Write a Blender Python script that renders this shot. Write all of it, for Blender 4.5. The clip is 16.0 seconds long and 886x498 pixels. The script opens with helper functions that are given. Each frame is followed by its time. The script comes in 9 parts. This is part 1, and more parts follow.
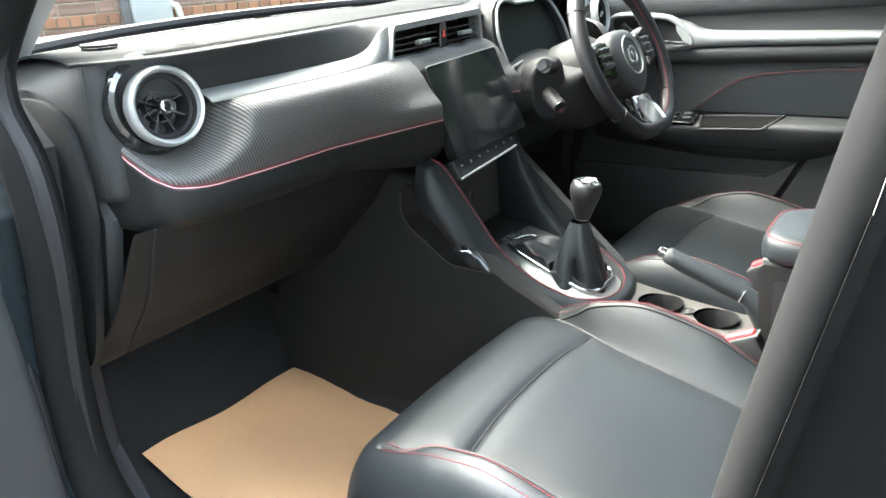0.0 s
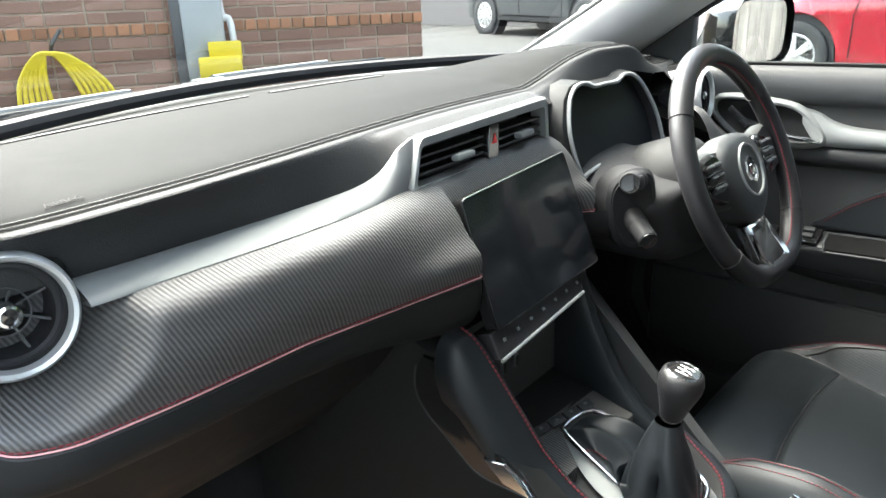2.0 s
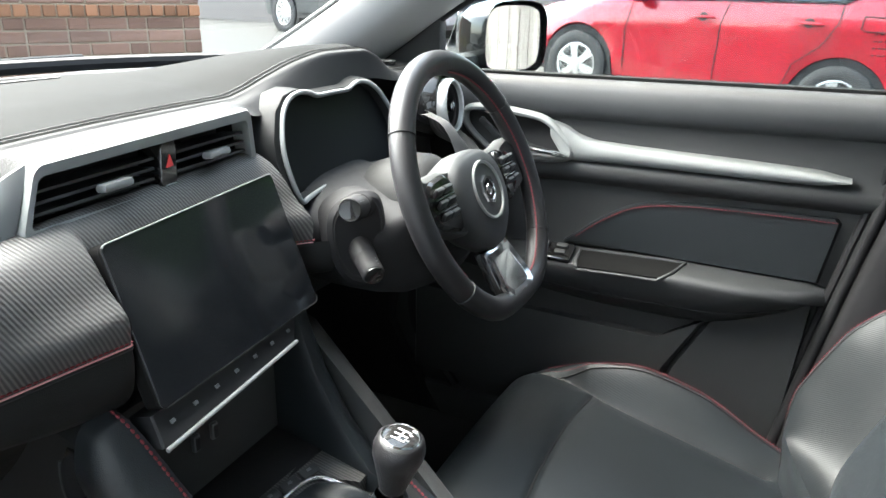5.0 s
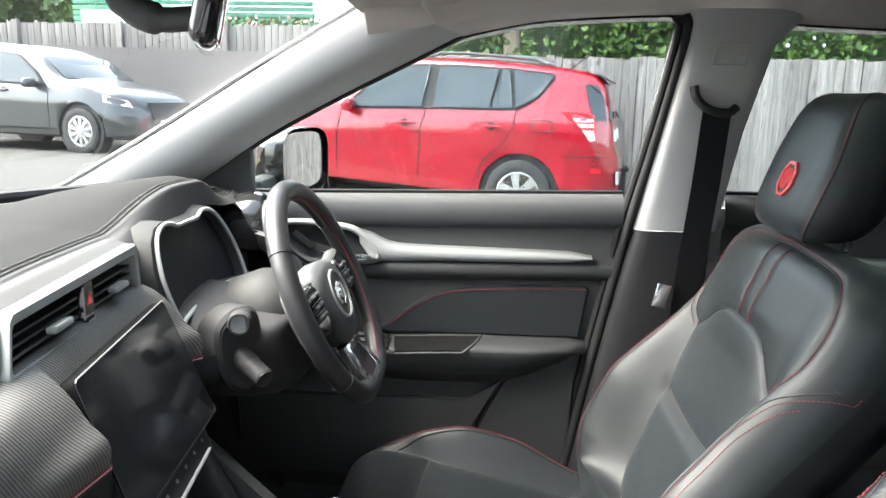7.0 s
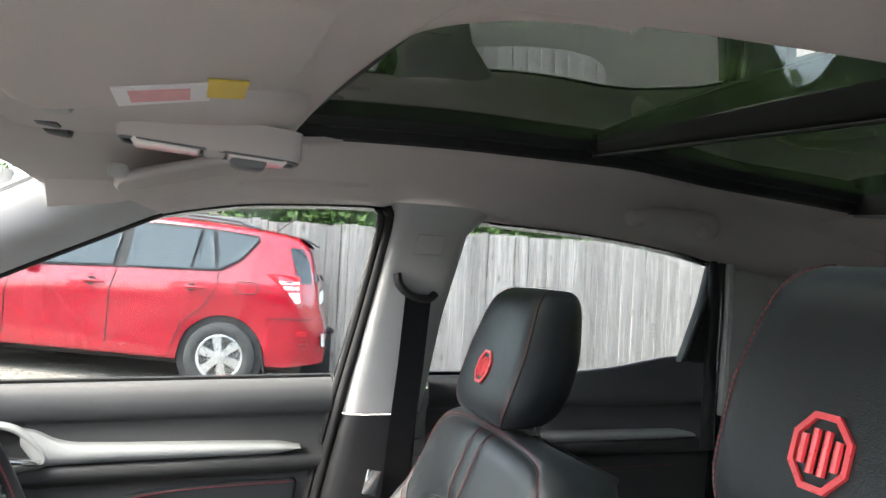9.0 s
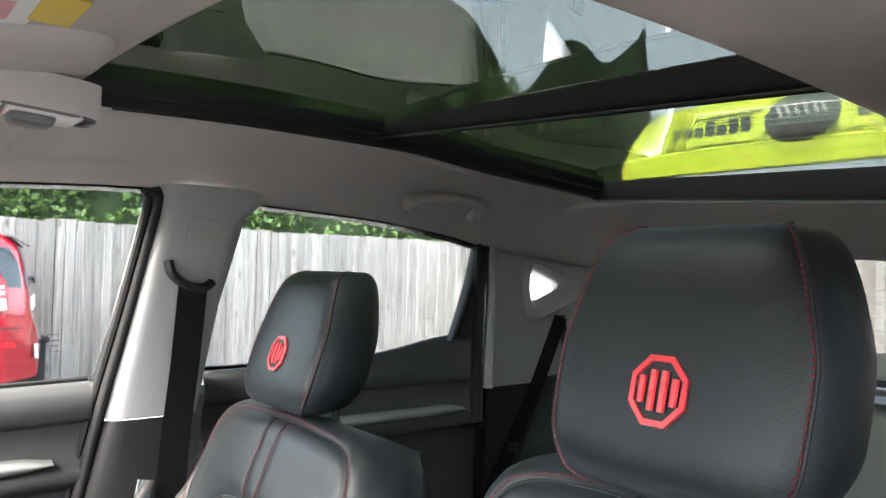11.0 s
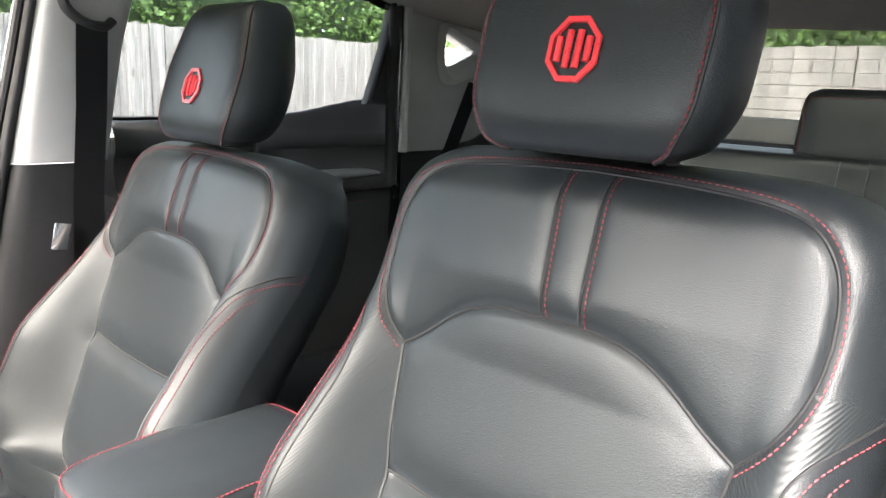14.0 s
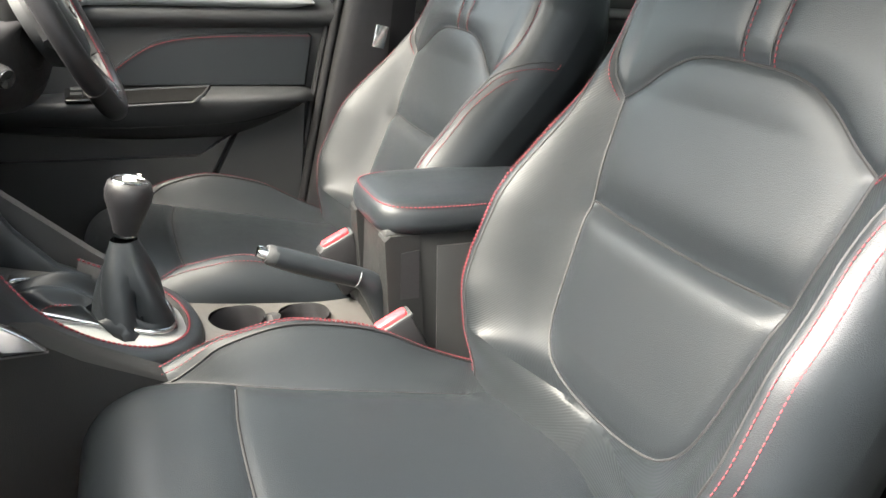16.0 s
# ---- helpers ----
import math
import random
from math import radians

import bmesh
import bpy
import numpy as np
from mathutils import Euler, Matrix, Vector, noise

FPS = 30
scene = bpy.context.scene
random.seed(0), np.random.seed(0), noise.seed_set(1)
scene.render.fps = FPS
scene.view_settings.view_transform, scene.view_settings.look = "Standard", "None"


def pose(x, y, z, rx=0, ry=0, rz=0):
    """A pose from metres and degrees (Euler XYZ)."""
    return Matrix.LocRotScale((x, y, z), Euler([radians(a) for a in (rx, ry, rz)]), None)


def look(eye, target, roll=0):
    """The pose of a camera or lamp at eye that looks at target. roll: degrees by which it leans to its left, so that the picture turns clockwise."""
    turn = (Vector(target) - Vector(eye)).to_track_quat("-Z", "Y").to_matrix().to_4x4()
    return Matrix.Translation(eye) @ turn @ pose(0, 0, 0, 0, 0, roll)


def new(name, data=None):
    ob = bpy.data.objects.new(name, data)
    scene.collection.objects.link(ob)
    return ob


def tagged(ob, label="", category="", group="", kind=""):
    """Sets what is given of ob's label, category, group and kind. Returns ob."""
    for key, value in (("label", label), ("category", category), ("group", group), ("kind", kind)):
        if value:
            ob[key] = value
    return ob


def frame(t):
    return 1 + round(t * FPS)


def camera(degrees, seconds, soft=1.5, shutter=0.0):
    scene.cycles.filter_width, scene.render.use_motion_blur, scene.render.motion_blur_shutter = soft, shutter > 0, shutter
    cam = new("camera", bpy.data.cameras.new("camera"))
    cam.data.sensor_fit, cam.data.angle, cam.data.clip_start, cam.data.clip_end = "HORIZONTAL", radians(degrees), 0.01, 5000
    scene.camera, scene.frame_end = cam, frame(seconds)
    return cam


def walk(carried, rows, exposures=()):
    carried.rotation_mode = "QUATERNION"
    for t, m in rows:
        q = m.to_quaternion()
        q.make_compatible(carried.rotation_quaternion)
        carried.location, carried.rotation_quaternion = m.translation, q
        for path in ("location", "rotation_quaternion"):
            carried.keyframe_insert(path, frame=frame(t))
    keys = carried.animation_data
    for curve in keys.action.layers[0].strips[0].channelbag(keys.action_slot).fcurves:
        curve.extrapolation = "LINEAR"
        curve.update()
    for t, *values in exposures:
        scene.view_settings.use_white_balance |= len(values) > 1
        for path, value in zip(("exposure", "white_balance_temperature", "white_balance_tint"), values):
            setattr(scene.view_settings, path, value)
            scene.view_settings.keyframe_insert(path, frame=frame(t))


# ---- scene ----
cam = camera(62.9, 16.0)
PATH = [
    (0, (-1.131, -0.785, 1.126), (0.359, 0.343, 0.415), -4.5),
    (0.5, (-1.048, -0.685, 1.173), (0.411, 0.495, 0.481), -3.9),
    (1, (-0.979, -0.614, 1.215), (0.455, 0.6, 0.529), -3.0),
    (1.5, (-0.854, -0.579, 1.225), (0.564, 0.651, 0.536), -2.2),
    (2, (-0.77, -0.552, 1.217), (0.638, 0.692, 0.53), -1.7),
    (2.5, (-0.655, -0.517, 1.213), (0.743, 0.732, 0.515), -1.1),
    (3, (-0.576, -0.533, 1.204), (0.834, 0.701, 0.502), -0.4),
    (3.5, (-0.543, -0.554, 1.202), (0.898, 0.638, 0.492), 0.5),
    (4, (-0.532, -0.57, 1.205), (0.958, 0.558, 0.493), 1.2),
    (4.5, (-0.53, -0.584, 1.206), (1.055, 0.41, 0.5), 1.5),
    (7, (-0.787, -0.426, 1.26), (1.166, -0.316, 0.844), 1.1),
    (7.5, (-0.796, -0.419, 1.298), (1.184, -0.464, 1.019), 1.8),
    (8, (-0.769, -0.426, 1.311), (1.211, -0.657, 1.149), 2.5),
    (8.5, (-0.755, -0.427, 1.318), (1.194, -0.872, 1.261), 2.8),
    (9, (-0.741, -0.425, 1.307), (1.146, -1.085, 1.35), 3.1),
    (9.5, (-0.723, -0.414, 1.304), (1.079, -1.276, 1.412), 3.0),
    (10, (-0.706, -0.398, 1.296), (0.996, -1.439, 1.433), 2.8),
    (12.5, (-0.659, -0.319, 1.239), (0.695, -1.787, 1.139), 1.6),
    (13, (-0.666, -0.321, 1.216), (0.665, -1.8, 1.013), 1.7),
    (13.5, (-0.683, -0.323, 1.195), (0.636, -1.792, 0.874), 1.9),
    (14, (-0.7, -0.321, 1.162), (0.618, -1.759, 0.718), 2.3),
    (14.5, (-0.718, -0.311, 1.129), (0.615, -1.69, 0.562), 3.1),
    (15, (-0.739, -0.306, 1.087), (0.651, -1.559, 0.38), 3.8),
    (15.5, (-0.776, -0.284, 1.046), (0.751, -1.325, 0.28), 4.6),
    (16, (-0.921, -0.261, 1.044), (0.767, -1.028, 0.294), 4.0),
]
walk(cam, [(t, look(eye, target, roll)) for t, eye, target, roll in PATH], [(0, 5.65, 6250, 3), (1, 5.25, 6250, 4), (2.5, 5.05, 6200, 5), (4.5, 5.2, 6100, 5), (7.5, 5.2, 6350, 8), (10, 5.35, 6400, 10), (12.5, 5.85, 6500, 12), (14, 5.6, 6600, 11), (15.2, 5.25, 6700, 9), (16, 5.45, 6700, 8)])

# ---- light: bright overcast day ----
world = bpy.data.worlds.new("overcast_sky")
scene.world = world
world.use_nodes = True
wn = world.node_tree.nodes
wl = world.node_tree.links
sky = wn.new("ShaderNodeTexSky")
sky.sky_type = "NISHITA"
sky.sun_disc = False
sky.sun_elevation = radians(50)
sky.sun_rotation = radians(3)
sky.air_density = 1.0
sky.dust_density = 3.0
sky.ozone_density = 1.0
wn["Background"].inputs["Strength"].default_value = 0.15
haze = wn.new("ShaderNodeHueSaturation")
haze.inputs["Saturation"].default_value = 0.45  # thin white cloud over the blue
wl.new(sky.outputs["Color"], haze.inputs["Color"])
wl.new(haze.outputs["Color"], wn["Background"].inputs["Color"])
sun_data = bpy.data.lights.new("sun", "SUN")
sun_data.energy, sun_data.angle, sun_data.color = 1.45, radians(60), (1.0, 0.91, 0.80)
sun = new("sun", sun_data)
# the sun stands ahead, behind thin cloud
sun.matrix_world = look((0.3, 5.2, 6.3), (0, 0, 0))

# ---- materials ----
def _nodes(name):
    m = bpy.data.materials.new(name)
    m.use_nodes = True
    return m, m.node_tree.nodes, m.node_tree.links, m.node_tree.nodes["Principled BSDF"]


def surface(name, color, rough=0.5, metal=0.0, vary=0.15, vscale=6.0, grain=0.0, gscale=900.0, coat=0.0, second=None, rvary=0.1, spec=0.5, dist=0.0006, perpiece=0.0):
    """A procedural surface: base colour with broad variation, roughness variation and a fine bump."""
    m, n, l, b = _nodes(name)
    co = n.new("ShaderNodeTexCoord")
    big = n.new("ShaderNodeTexNoise")
    big.inputs["Scale"].default_value, big.inputs["Detail"].default_value = vscale, 6.0
    l.new(co.outputs["Object"], big.inputs["Vector"])
    mix = n.new("ShaderNodeMix")
    mix.data_type = "RGBA"
    dark = tuple(c * (1 - vary) for c in color) if second is None else second
    lite = tuple(min(1, c * (1 + vary)) for c in color)
    mix.inputs["A"].default_value, mix.inputs["B"].default_value = (*dark, 1), (*lite, 1)
    l.new(big.outputs["Fac"], mix.inputs["Factor"])
    out = mix.outputs["Result"]
    if perpiece:
        info = n.new("ShaderNodeObjectInfo")
        rng = n.new("ShaderNodeMapRange")
        rng.inputs["To Min"].default_value, rng.inputs["To Max"].default_value = 1 - perpiece, 1 + perpiece
        l.new(info.outputs["Random"], rng.inputs["Value"])
        hsv = n.new("ShaderNodeHueSaturation")
        l.new(out, hsv.inputs["Color"])
        l.new(rng.outputs["Result"], hsv.inputs["Value"])
        out = hsv.outputs["Color"]
    l.new(out, b.inputs["Base Color"])
    b.inputs["Metallic"].default_value = metal
    b.inputs["Specular IOR Level"].default_value = spec
    b.inputs["Coat Weight"].default_value = coat
    b.inputs["Coat Roughness"].default_value = 0.04
    rr = n.new("ShaderNodeMapRange")
    rr.inputs["To Min"].default_value, rr.inputs["To Max"].default_value = max(0.0, rough - rvary), min(1.0, rough + rvary)
    mid = n.new("ShaderNodeTexNoise")
    mid.inputs["Scale"].default_value, mid.inputs["Detail"].default_value = vscale * 4, 4.0
    l.new(co.outputs["Object"], mid.inputs["Vector"])
    l.new(mid.outputs["Fac"], rr.inputs["Value"])
    l.new(rr.outputs["Result"], b.inputs["Roughness"])
    if grain:
        fine = n.new("ShaderNodeTexVoronoi")
        fine.inputs["Scale"].default_value = gscale
        l.new(co.outputs["Object"], fine.inputs["Vector"])
        bump = n.new("ShaderNodeBump")
        bump.inputs["Strength"].default_value, bump.inputs["Distance"].default_value = grain, dist
        l.new(fine.outputs["Distance"], bump.inputs["Height"])
        l.new(bump.outputs["Normal"], b.inputs["Normal"])
    return m


def weave(name, color, color2, rough, pitch, angle, strength=0.5, spec=0.5, axis=None, cross=0.3):
    """Twill-like ribbed vinyl: slanting ribs with a broken cross rib, as bump and a little tone."""
    m, n, l, b = _nodes(name)
    co = n.new("ShaderNodeTexCoord")
    mp = n.new("ShaderNodeMapping")
    mp.inputs["Rotation"].default_value = tuple(radians(a) for a in angle)
    l.new(co.outputs["Object"], mp.inputs["Vector"])
    along = mp.outputs["Vector"]
    if axis is not None:
        dot = n.new("ShaderNodeVectorMath")
        dot.operation = "DOT_PRODUCT"
        dot.inputs[1].default_value = axis
        l.new(co.outputs["Object"], dot.inputs[0])
        comb = n.new("ShaderNodeCombineXYZ")
        l.new(dot.outputs["Value"], comb.inputs["X"])
        along = comb.outputs["Vector"]
    w = n.new("ShaderNodeTexWave")
    w.wave_type, w.bands_direction = "BANDS", "X"
    w.inputs["Scale"].default_value = 0.314 / pitch
    w.inputs["Distortion"].default_value = 0.25
    w.inputs["Detail"].default_value = 0.0
    l.new(along, w.inputs["Vector"])
    w2 = n.new("ShaderNodeTexWave")
    w2.wave_type, w2.bands_direction = "BANDS", "DIAGONAL"
    w2.inputs["Scale"].default_value = 0.314 / pitch * 0.8
    l.new(mp.outputs["Vector"], w2.inputs["Vector"])
    mul = n.new("ShaderNodeMath")
    mul.operation = "MULTIPLY_ADD"
    mul.inputs[1].default_value = cross
    l.new(w2.outputs["Fac"], mul.inputs[0])
    l.new(w.outputs["Fac"], mul.inputs[2])
    mix = n.new("ShaderNodeMix")
    mix.data_type = "RGBA"
    mix.inputs["A"].default_value, mix.inputs["B"].default_value = (*color, 1), (*color2, 1)
    l.new(w.outputs["Fac"], mix.inputs["Factor"])
    l.new(mix.outputs["Result"], b.inputs["Base Color"])
    bump = n.new("ShaderNodeBump")
    bump.inputs["Strength"].default_value, bump.inputs["Distance"].default_value = strength, 0.0008
    l.new(mul.outputs["Value"], bump.inputs["Height"])
    l.new(bump.outputs["Normal"], b.inputs["Normal"])
    b.inputs["Roughness"].default_value = rough
    b.inputs["Specular IOR Level"].default_value = spec
    return m


def pane(name, tint, ior=1.45, rough=0.0):
    """Clear or tinted sheet glass: see-through, with its mirror gloss."""
    m, n, l, b = _nodes(name)
    n.remove(b)
    fr = n.new("ShaderNodeFresnel")
    fr.inputs["IOR"].default_value = ior
    tr = n.new("ShaderNodeBsdfTransparent")
    tr.inputs["Color"].default_value = (*tint, 1)
    gl = n.new("ShaderNodeBsdfGlossy")
    gl.inputs["Roughness"].default_value = rough
    mx = n.new("ShaderNodeMixShader")
    l.new(fr.outputs["Fac"], mx.inputs["Fac"])
    l.new(tr.outputs["BSDF"], mx.inputs[1])
    l.new(gl.outputs["BSDF"], mx.inputs[2])
    l.new(mx.outputs["Shader"], n["Material Output"].inputs["Surface"])
    return m


M = {}
M["leather"] = surface("black_leather", (0.0110, 0.0135, 0.0155), 0.39, vary=0.10, vscale=9, grain=0.30, gscale=900, rvary=0.05, spec=0.40)
M["leather_rib"] = weave("ribbed_leather", (0.0100, 0.0125, 0.0142), (0.0130, 0.0155, 0.0172), 0.42, 0.0024, (30, 40, 35), 0.20, 0.40, (0.22, 0.55, 0.80), 0.05)
M["rim_leather"] = surface("rim_leather", (0.013, 0.013, 0.014), 0.36, vary=0.15, vscale=20, grain=0.5, gscale=700, rvary=0.06)
M["rim_smooth"] = surface("smooth_rim_leather", (0.0130, 0.0130, 0.0137), 0.33, vary=0.1, vscale=20, rvary=0.04)
M["pad"] = surface("grained_soft_pad", (0.025, 0.0255, 0.0255), 0.64, vary=0.1, vscale=8, grain=0.55, gscale=620, rvary=0.04, spec=0.22)
M["padtop"] = surface("grained_dash_top", (0.013, 0.0135, 0.0135), 0.80, vary=0.1, vscale=8, grain=0.3, gscale=620, rvary=0.04, spec=0.06)
M["plastic"] = surface("grained_black_plastic", (0.042, 0.0435, 0.0435), 0.50, vary=0.12, vscale=12, grain=0.4, gscale=900, rvary=0.06, spec=0.35)
# darker copy of the grained plastic: shade put into colour on over-bright parts
M["plastic_dimmed"] = surface("dimmed_black_plastic", (0.013, 0.0135, 0.0135), 0.55, vary=0.12, vscale=12, grain=0.4, gscale=900, rvary=0.06, spec=0.20)
M["plastic_grey"] = surface("dark_grey_plastic", (0.038, 0.040, 0.041), 0.47, vary=0.1, vscale=12, grain=0.3, gscale=900, rvary=0.05, spec=0.38)
M["console"] = surface("warm_grey_console_tray", (0.062, 0.060, 0.056), 0.5, vary=0.08, vscale=12, grain=0.3, gscale=900)
M["carbon"] = weave("carbon_pattern_vinyl", (0.031, 0.031, 0.031), (0.100, 0.098, 0.093), 0.52, 0.0040, (0, 24, 0), 0.6)
M["silver"] = surface("satin_silver_trim", (0.25, 0.262, 0.258), 0.58, 0.25, vary=0.03, vscale=15, rvary=0.03)
M["chrome"] = surface("bright_chrome", (0.80, 0.81, 0.82), 0.12, 1.0, vary=0.03, vscale=20, rvary=0.05)
M["bright_silver"] = surface("polished_silver_ring", (0.46, 0.475, 0.47), 0.36, 0.6, vary=0.03, vscale=15, rvary=0.03)
M["satin_strip"] = surface("matt_silver_strip", (0.17, 0.178, 0.175), 0.62, 0.2, vary=0.03, vscale=15, rvary=0.03, spec=0.25)
M["gloss"] = surface("piano_black", (0.012, 0.012, 0.012), 0.06, vary=0.1, vscale=10, coat=0.5, rvary=0.03)
M["screen"] = surface("glass_screen", (0.008, 0.009, 0.010), 0.12, vary=0.1, vscale=8, rvary=0.04)
M["display"] = surface("dull_display_glass", (0.006, 0.007, 0.008), 0.35, vary=0.1, vscale=8, rvary=0.04, spec=0.2)
M["red"] = surface("red_thread", (0.17, 0.022, 0.030), 0.7, vary=0.2, vscale=200)
M["redgloss"] = surface("red_buckle_plastic", (0.75, 0.05, 0.06), 0.3, vary=0.08, vscale=40)
M["seam"] = surface("black_seam", (0.010, 0.010, 0.011), 0.6, vary=0.2, vscale=60)
M["piping"] = surface("grey_piping", (0.11, 0.115, 0.12), 0.4, vary=0.1, vscale=60)
M["liner"] = surface("beige_grey_headliner", (0.52, 0.475, 0.45), 0.9, vary=0.05, vscale=14, grain=0.5, gscale=1500, rvary=0.05, spec=0.2)
M["pillar"] = surface("light_grey_pillar_trim", (0.36, 0.36, 0.35), 0.5, vary=0.04, vscale=14, grain=0.25, gscale=900, rvary=0.05)
M["carpet"] = surface("black_carpet", (0.014, 0.0145, 0.015), 0.95, vary=0.3, vscale=60, grain=0.8, gscale=1200, dist=0.002)
M["paper"] = surface("brown_paper", (0.60, 0.36, 0.19), 0.65, vary=0.08, vscale=7, grain=0.15, gscale=300)
M["rubber"] = surface("black_rubber", (0.014, 0.014, 0.015), 0.62, vary=0.2, vscale=30, rvary=0.1, spec=0.3)
M["belt"] = weave("belt_webbing", (0.006, 0.006, 0.007), (0.014, 0.014, 0.015), 0.8, 0.0022, (0, 90, 0), 0.4, 0.1)
M["white"] = surface("white_print", (0.75, 0.75, 0.74), 0.5, vary=0.05)
M["grey_print"] = surface("grey_print", (0.040, 0.040, 0.040), 0.8, vary=0.05, spec=0.1)
M["grey_thread"] = surface("grey_thread", (0.022, 0.022, 0.022), 0.6, vary=0.1, vscale=100)
M["yellow_print"] = surface("yellow_print", (0.75, 0.55, 0.06), 0.5, vary=0.05)
M["pink_print"] = surface("pink_print", (0.72, 0.35, 0.36), 0.5, vary=0.15, vscale=60)
M["red_print"] = surface("red_print", (0.70, 0.05, 0.05), 0.45, vary=0.05)
M["paint"] = surface("dark_car_paint", (0.012, 0.016, 0.018), 0.25, vary=0.1, vscale=4, coat=1.0)
# grey tints in these three panes dim the daylight seen through them
M["glass"] = pane("window_glass", (0.46, 0.481, 0.474), 1.35)
M["windscreen"] = pane("windscreen_glass", (0.235, 0.247, 0.242), 1.35)
M["rear_glass"] = pane("rear_window_glass", (0.26, 0.272, 0.268), 1.35)
M["darkglass"] = pane("tinted_roof_glass", (0.024, 0.027, 0.024), 2.5)
M["matte"] = surface("matte_black_moulding", (0.008, 0.008, 0.008), 0.9, vary=0.2, vscale=30, spec=0.1)
M["mirror"] = surface("mirror_silver", (0.9, 0.9, 0.9), 0.01, 1.0, vary=0.01, rvary=0.005)
M["lamp_lens"] = surface("clear_lamp_lens", (0.75, 0.72, 0.70), 0.2, vary=0.1, vscale=40)
# outdoors


def timber(name, dark, lite, knot):
    """Weathered board: long grain up the board, knots and a tone of its own for each board."""
    m, n, l, b = _nodes(name)
    co = n.new("ShaderNodeTexCoord")
    info = n.new("ShaderNodeObjectInfo")
    mul = n.new("ShaderNodeMath")
    mul.operation = "MULTIPLY"
    mul.inputs[1].default_value = 60.0
    l.new(info.outputs["Random"], mul.inputs[0])
    add = n.new("ShaderNodeVectorMath")
    add.operation = "ADD"
    l.new(co.outputs["Object"], add.inputs[0])
    l.new(mul.outputs["Value"], add.inputs[1])
    mp = n.new("ShaderNodeMapping")
    mp.inputs["Scale"].default_value = (45, 45, 1.6)
    l.new(add.outputs["Vector"], mp.inputs["Vector"])
    grain = n.new("ShaderNodeTexNoise")
    grain.inputs["Scale"].default_value, grain.inputs["Detail"].default_value, grain.inputs["Distortion"].default_value = 1.0, 6.0, 0.8
    l.new(mp.outputs["Vector"], grain.inputs["Vector"])
    ramp_ = n.new("ShaderNodeValToRGB")
    ramp_.color_ramp.elements[0].position, ramp_.color_ramp.elements[1].position = 0.30, 0.72
    ramp_.color_ramp.elements[0].color, ramp_.color_ramp.elements[1].color = (*dark, 1), (*lite, 1)
    l.new(grain.outputs["Fac"], ramp_.inputs["Fac"])
    mk = n.new("ShaderNodeMapping")
    mk.inputs["Scale"].default_value = (7, 7, 2.6)
    l.new(add.outputs["Vector"], mk.inputs["Vector"])
    kn = n.new("ShaderNodeTexVoronoi")
    kn.inputs["Scale"].default_value = 1.0
    l.new(mk.outputs["Vector"], kn.inputs["Vector"])
    kr = n.new("ShaderNodeMapRange")
    kr.inputs["From Min"].default_value, kr.inputs["From Max"].default_value = 0.05, 0.20
    kr.inputs["To Min"].default_value, kr.inputs["To Max"].default_value = 0.8, 0.0
    l.new(kn.outputs["Distance"], kr.inputs["Value"])
    mix = n.new("ShaderNodeMix")
    mix.data_type = "RGBA"
    mix.inputs["B"].default_value = (*knot, 1)
    l.new(kr.outputs["Result"], mix.inputs["Factor"])
    l.new(ramp_.outputs["Color"], mix.inputs["A"])
    rng = n.new("ShaderNodeMapRange")
    rng.inputs["To Min"].default_value, rng.inputs["To Max"].default_value = 0.76, 1.15
    l.new(info.outputs["Random"], rng.inputs["Value"])
    hsv = n.new("ShaderNodeHueSaturation")
    l.new(mix.outputs["Result"], hsv.inputs["Color"])
    l.new(rng.outputs["Result"], hsv.inputs["Value"])
    l.new(hsv.outputs["Color"], b.inputs["Base Color"])
    bump = n.new("ShaderNodeBump")
    bump.inputs["Strength"].default_value, bump.inputs["Distance"].default_value = 0.5, 0.003
    l.new(grain.outputs["Fac"], bump.inputs["Height"])
    l.new(bump.outputs["Normal"], b.inputs["Normal"])
    b.inputs["Roughness"].default_value = 0.85
    return m


M["wood"] = timber("weathered_fence_board", (0.165, 0.148, 0.138), (0.37, 0.342, 0.322), (0.085, 0.065, 0.052))
M["brick"] = surface("red_brown_brick", (0.29, 0.165, 0.120), 0.85, vary=0.25, vscale=16, grain=0.4, gscale=120, dist=0.003, perpiece=0.28)
M["brick_orange"] = surface("orange_brick", (0.36, 0.165, 0.085), 0.85, vary=0.2, vscale=16, grain=0.4, gscale=120, dist=0.003, perpiece=0.25)
M["mortar"] = surface("pale_mortar", (0.40, 0.33, 0.25), 0.9, vary=0.12, vscale=20, grain=0.3, gscale=300, dist=0.002)
M["tarmac"] = surface("pale_worn_forecourt", (0.052, 0.049, 0.044), 0.9, vary=0.18, vscale=1.3, grain=0.5, gscale=90, dist=0.004)
M["gravel"] = surface("pale_gravel", (0.46, 0.40, 0.32), 0.9, vary=0.3, vscale=40)
M["redpaint"] = surface("red_car_paint", (0.31, 0.005, 0.017), 0.20, vary=0.05, vscale=3, coat=1.0)
M["greypaint"] = surface("blue_grey_car_paint", (0.030, 0.033, 0.036), 0.32, 0.0, vary=0.06, vscale=3, coat=1.0)
M["paver"] = surface("grey_brown_paver", (0.20, 0.175, 0.15), 0.9, vary=0.25, vscale=3, grain=0.3, gscale=90, dist=0.003)
M["rail"] = surface("dark_roof_rail", (0.05, 0.055, 0.06), 0.5, vary=0.1, vscale=8)
M["tyre"] = surface("tyre_rubber", (0.028, 0.028, 0.029), 0.75, vary=0.2, vscale=20)
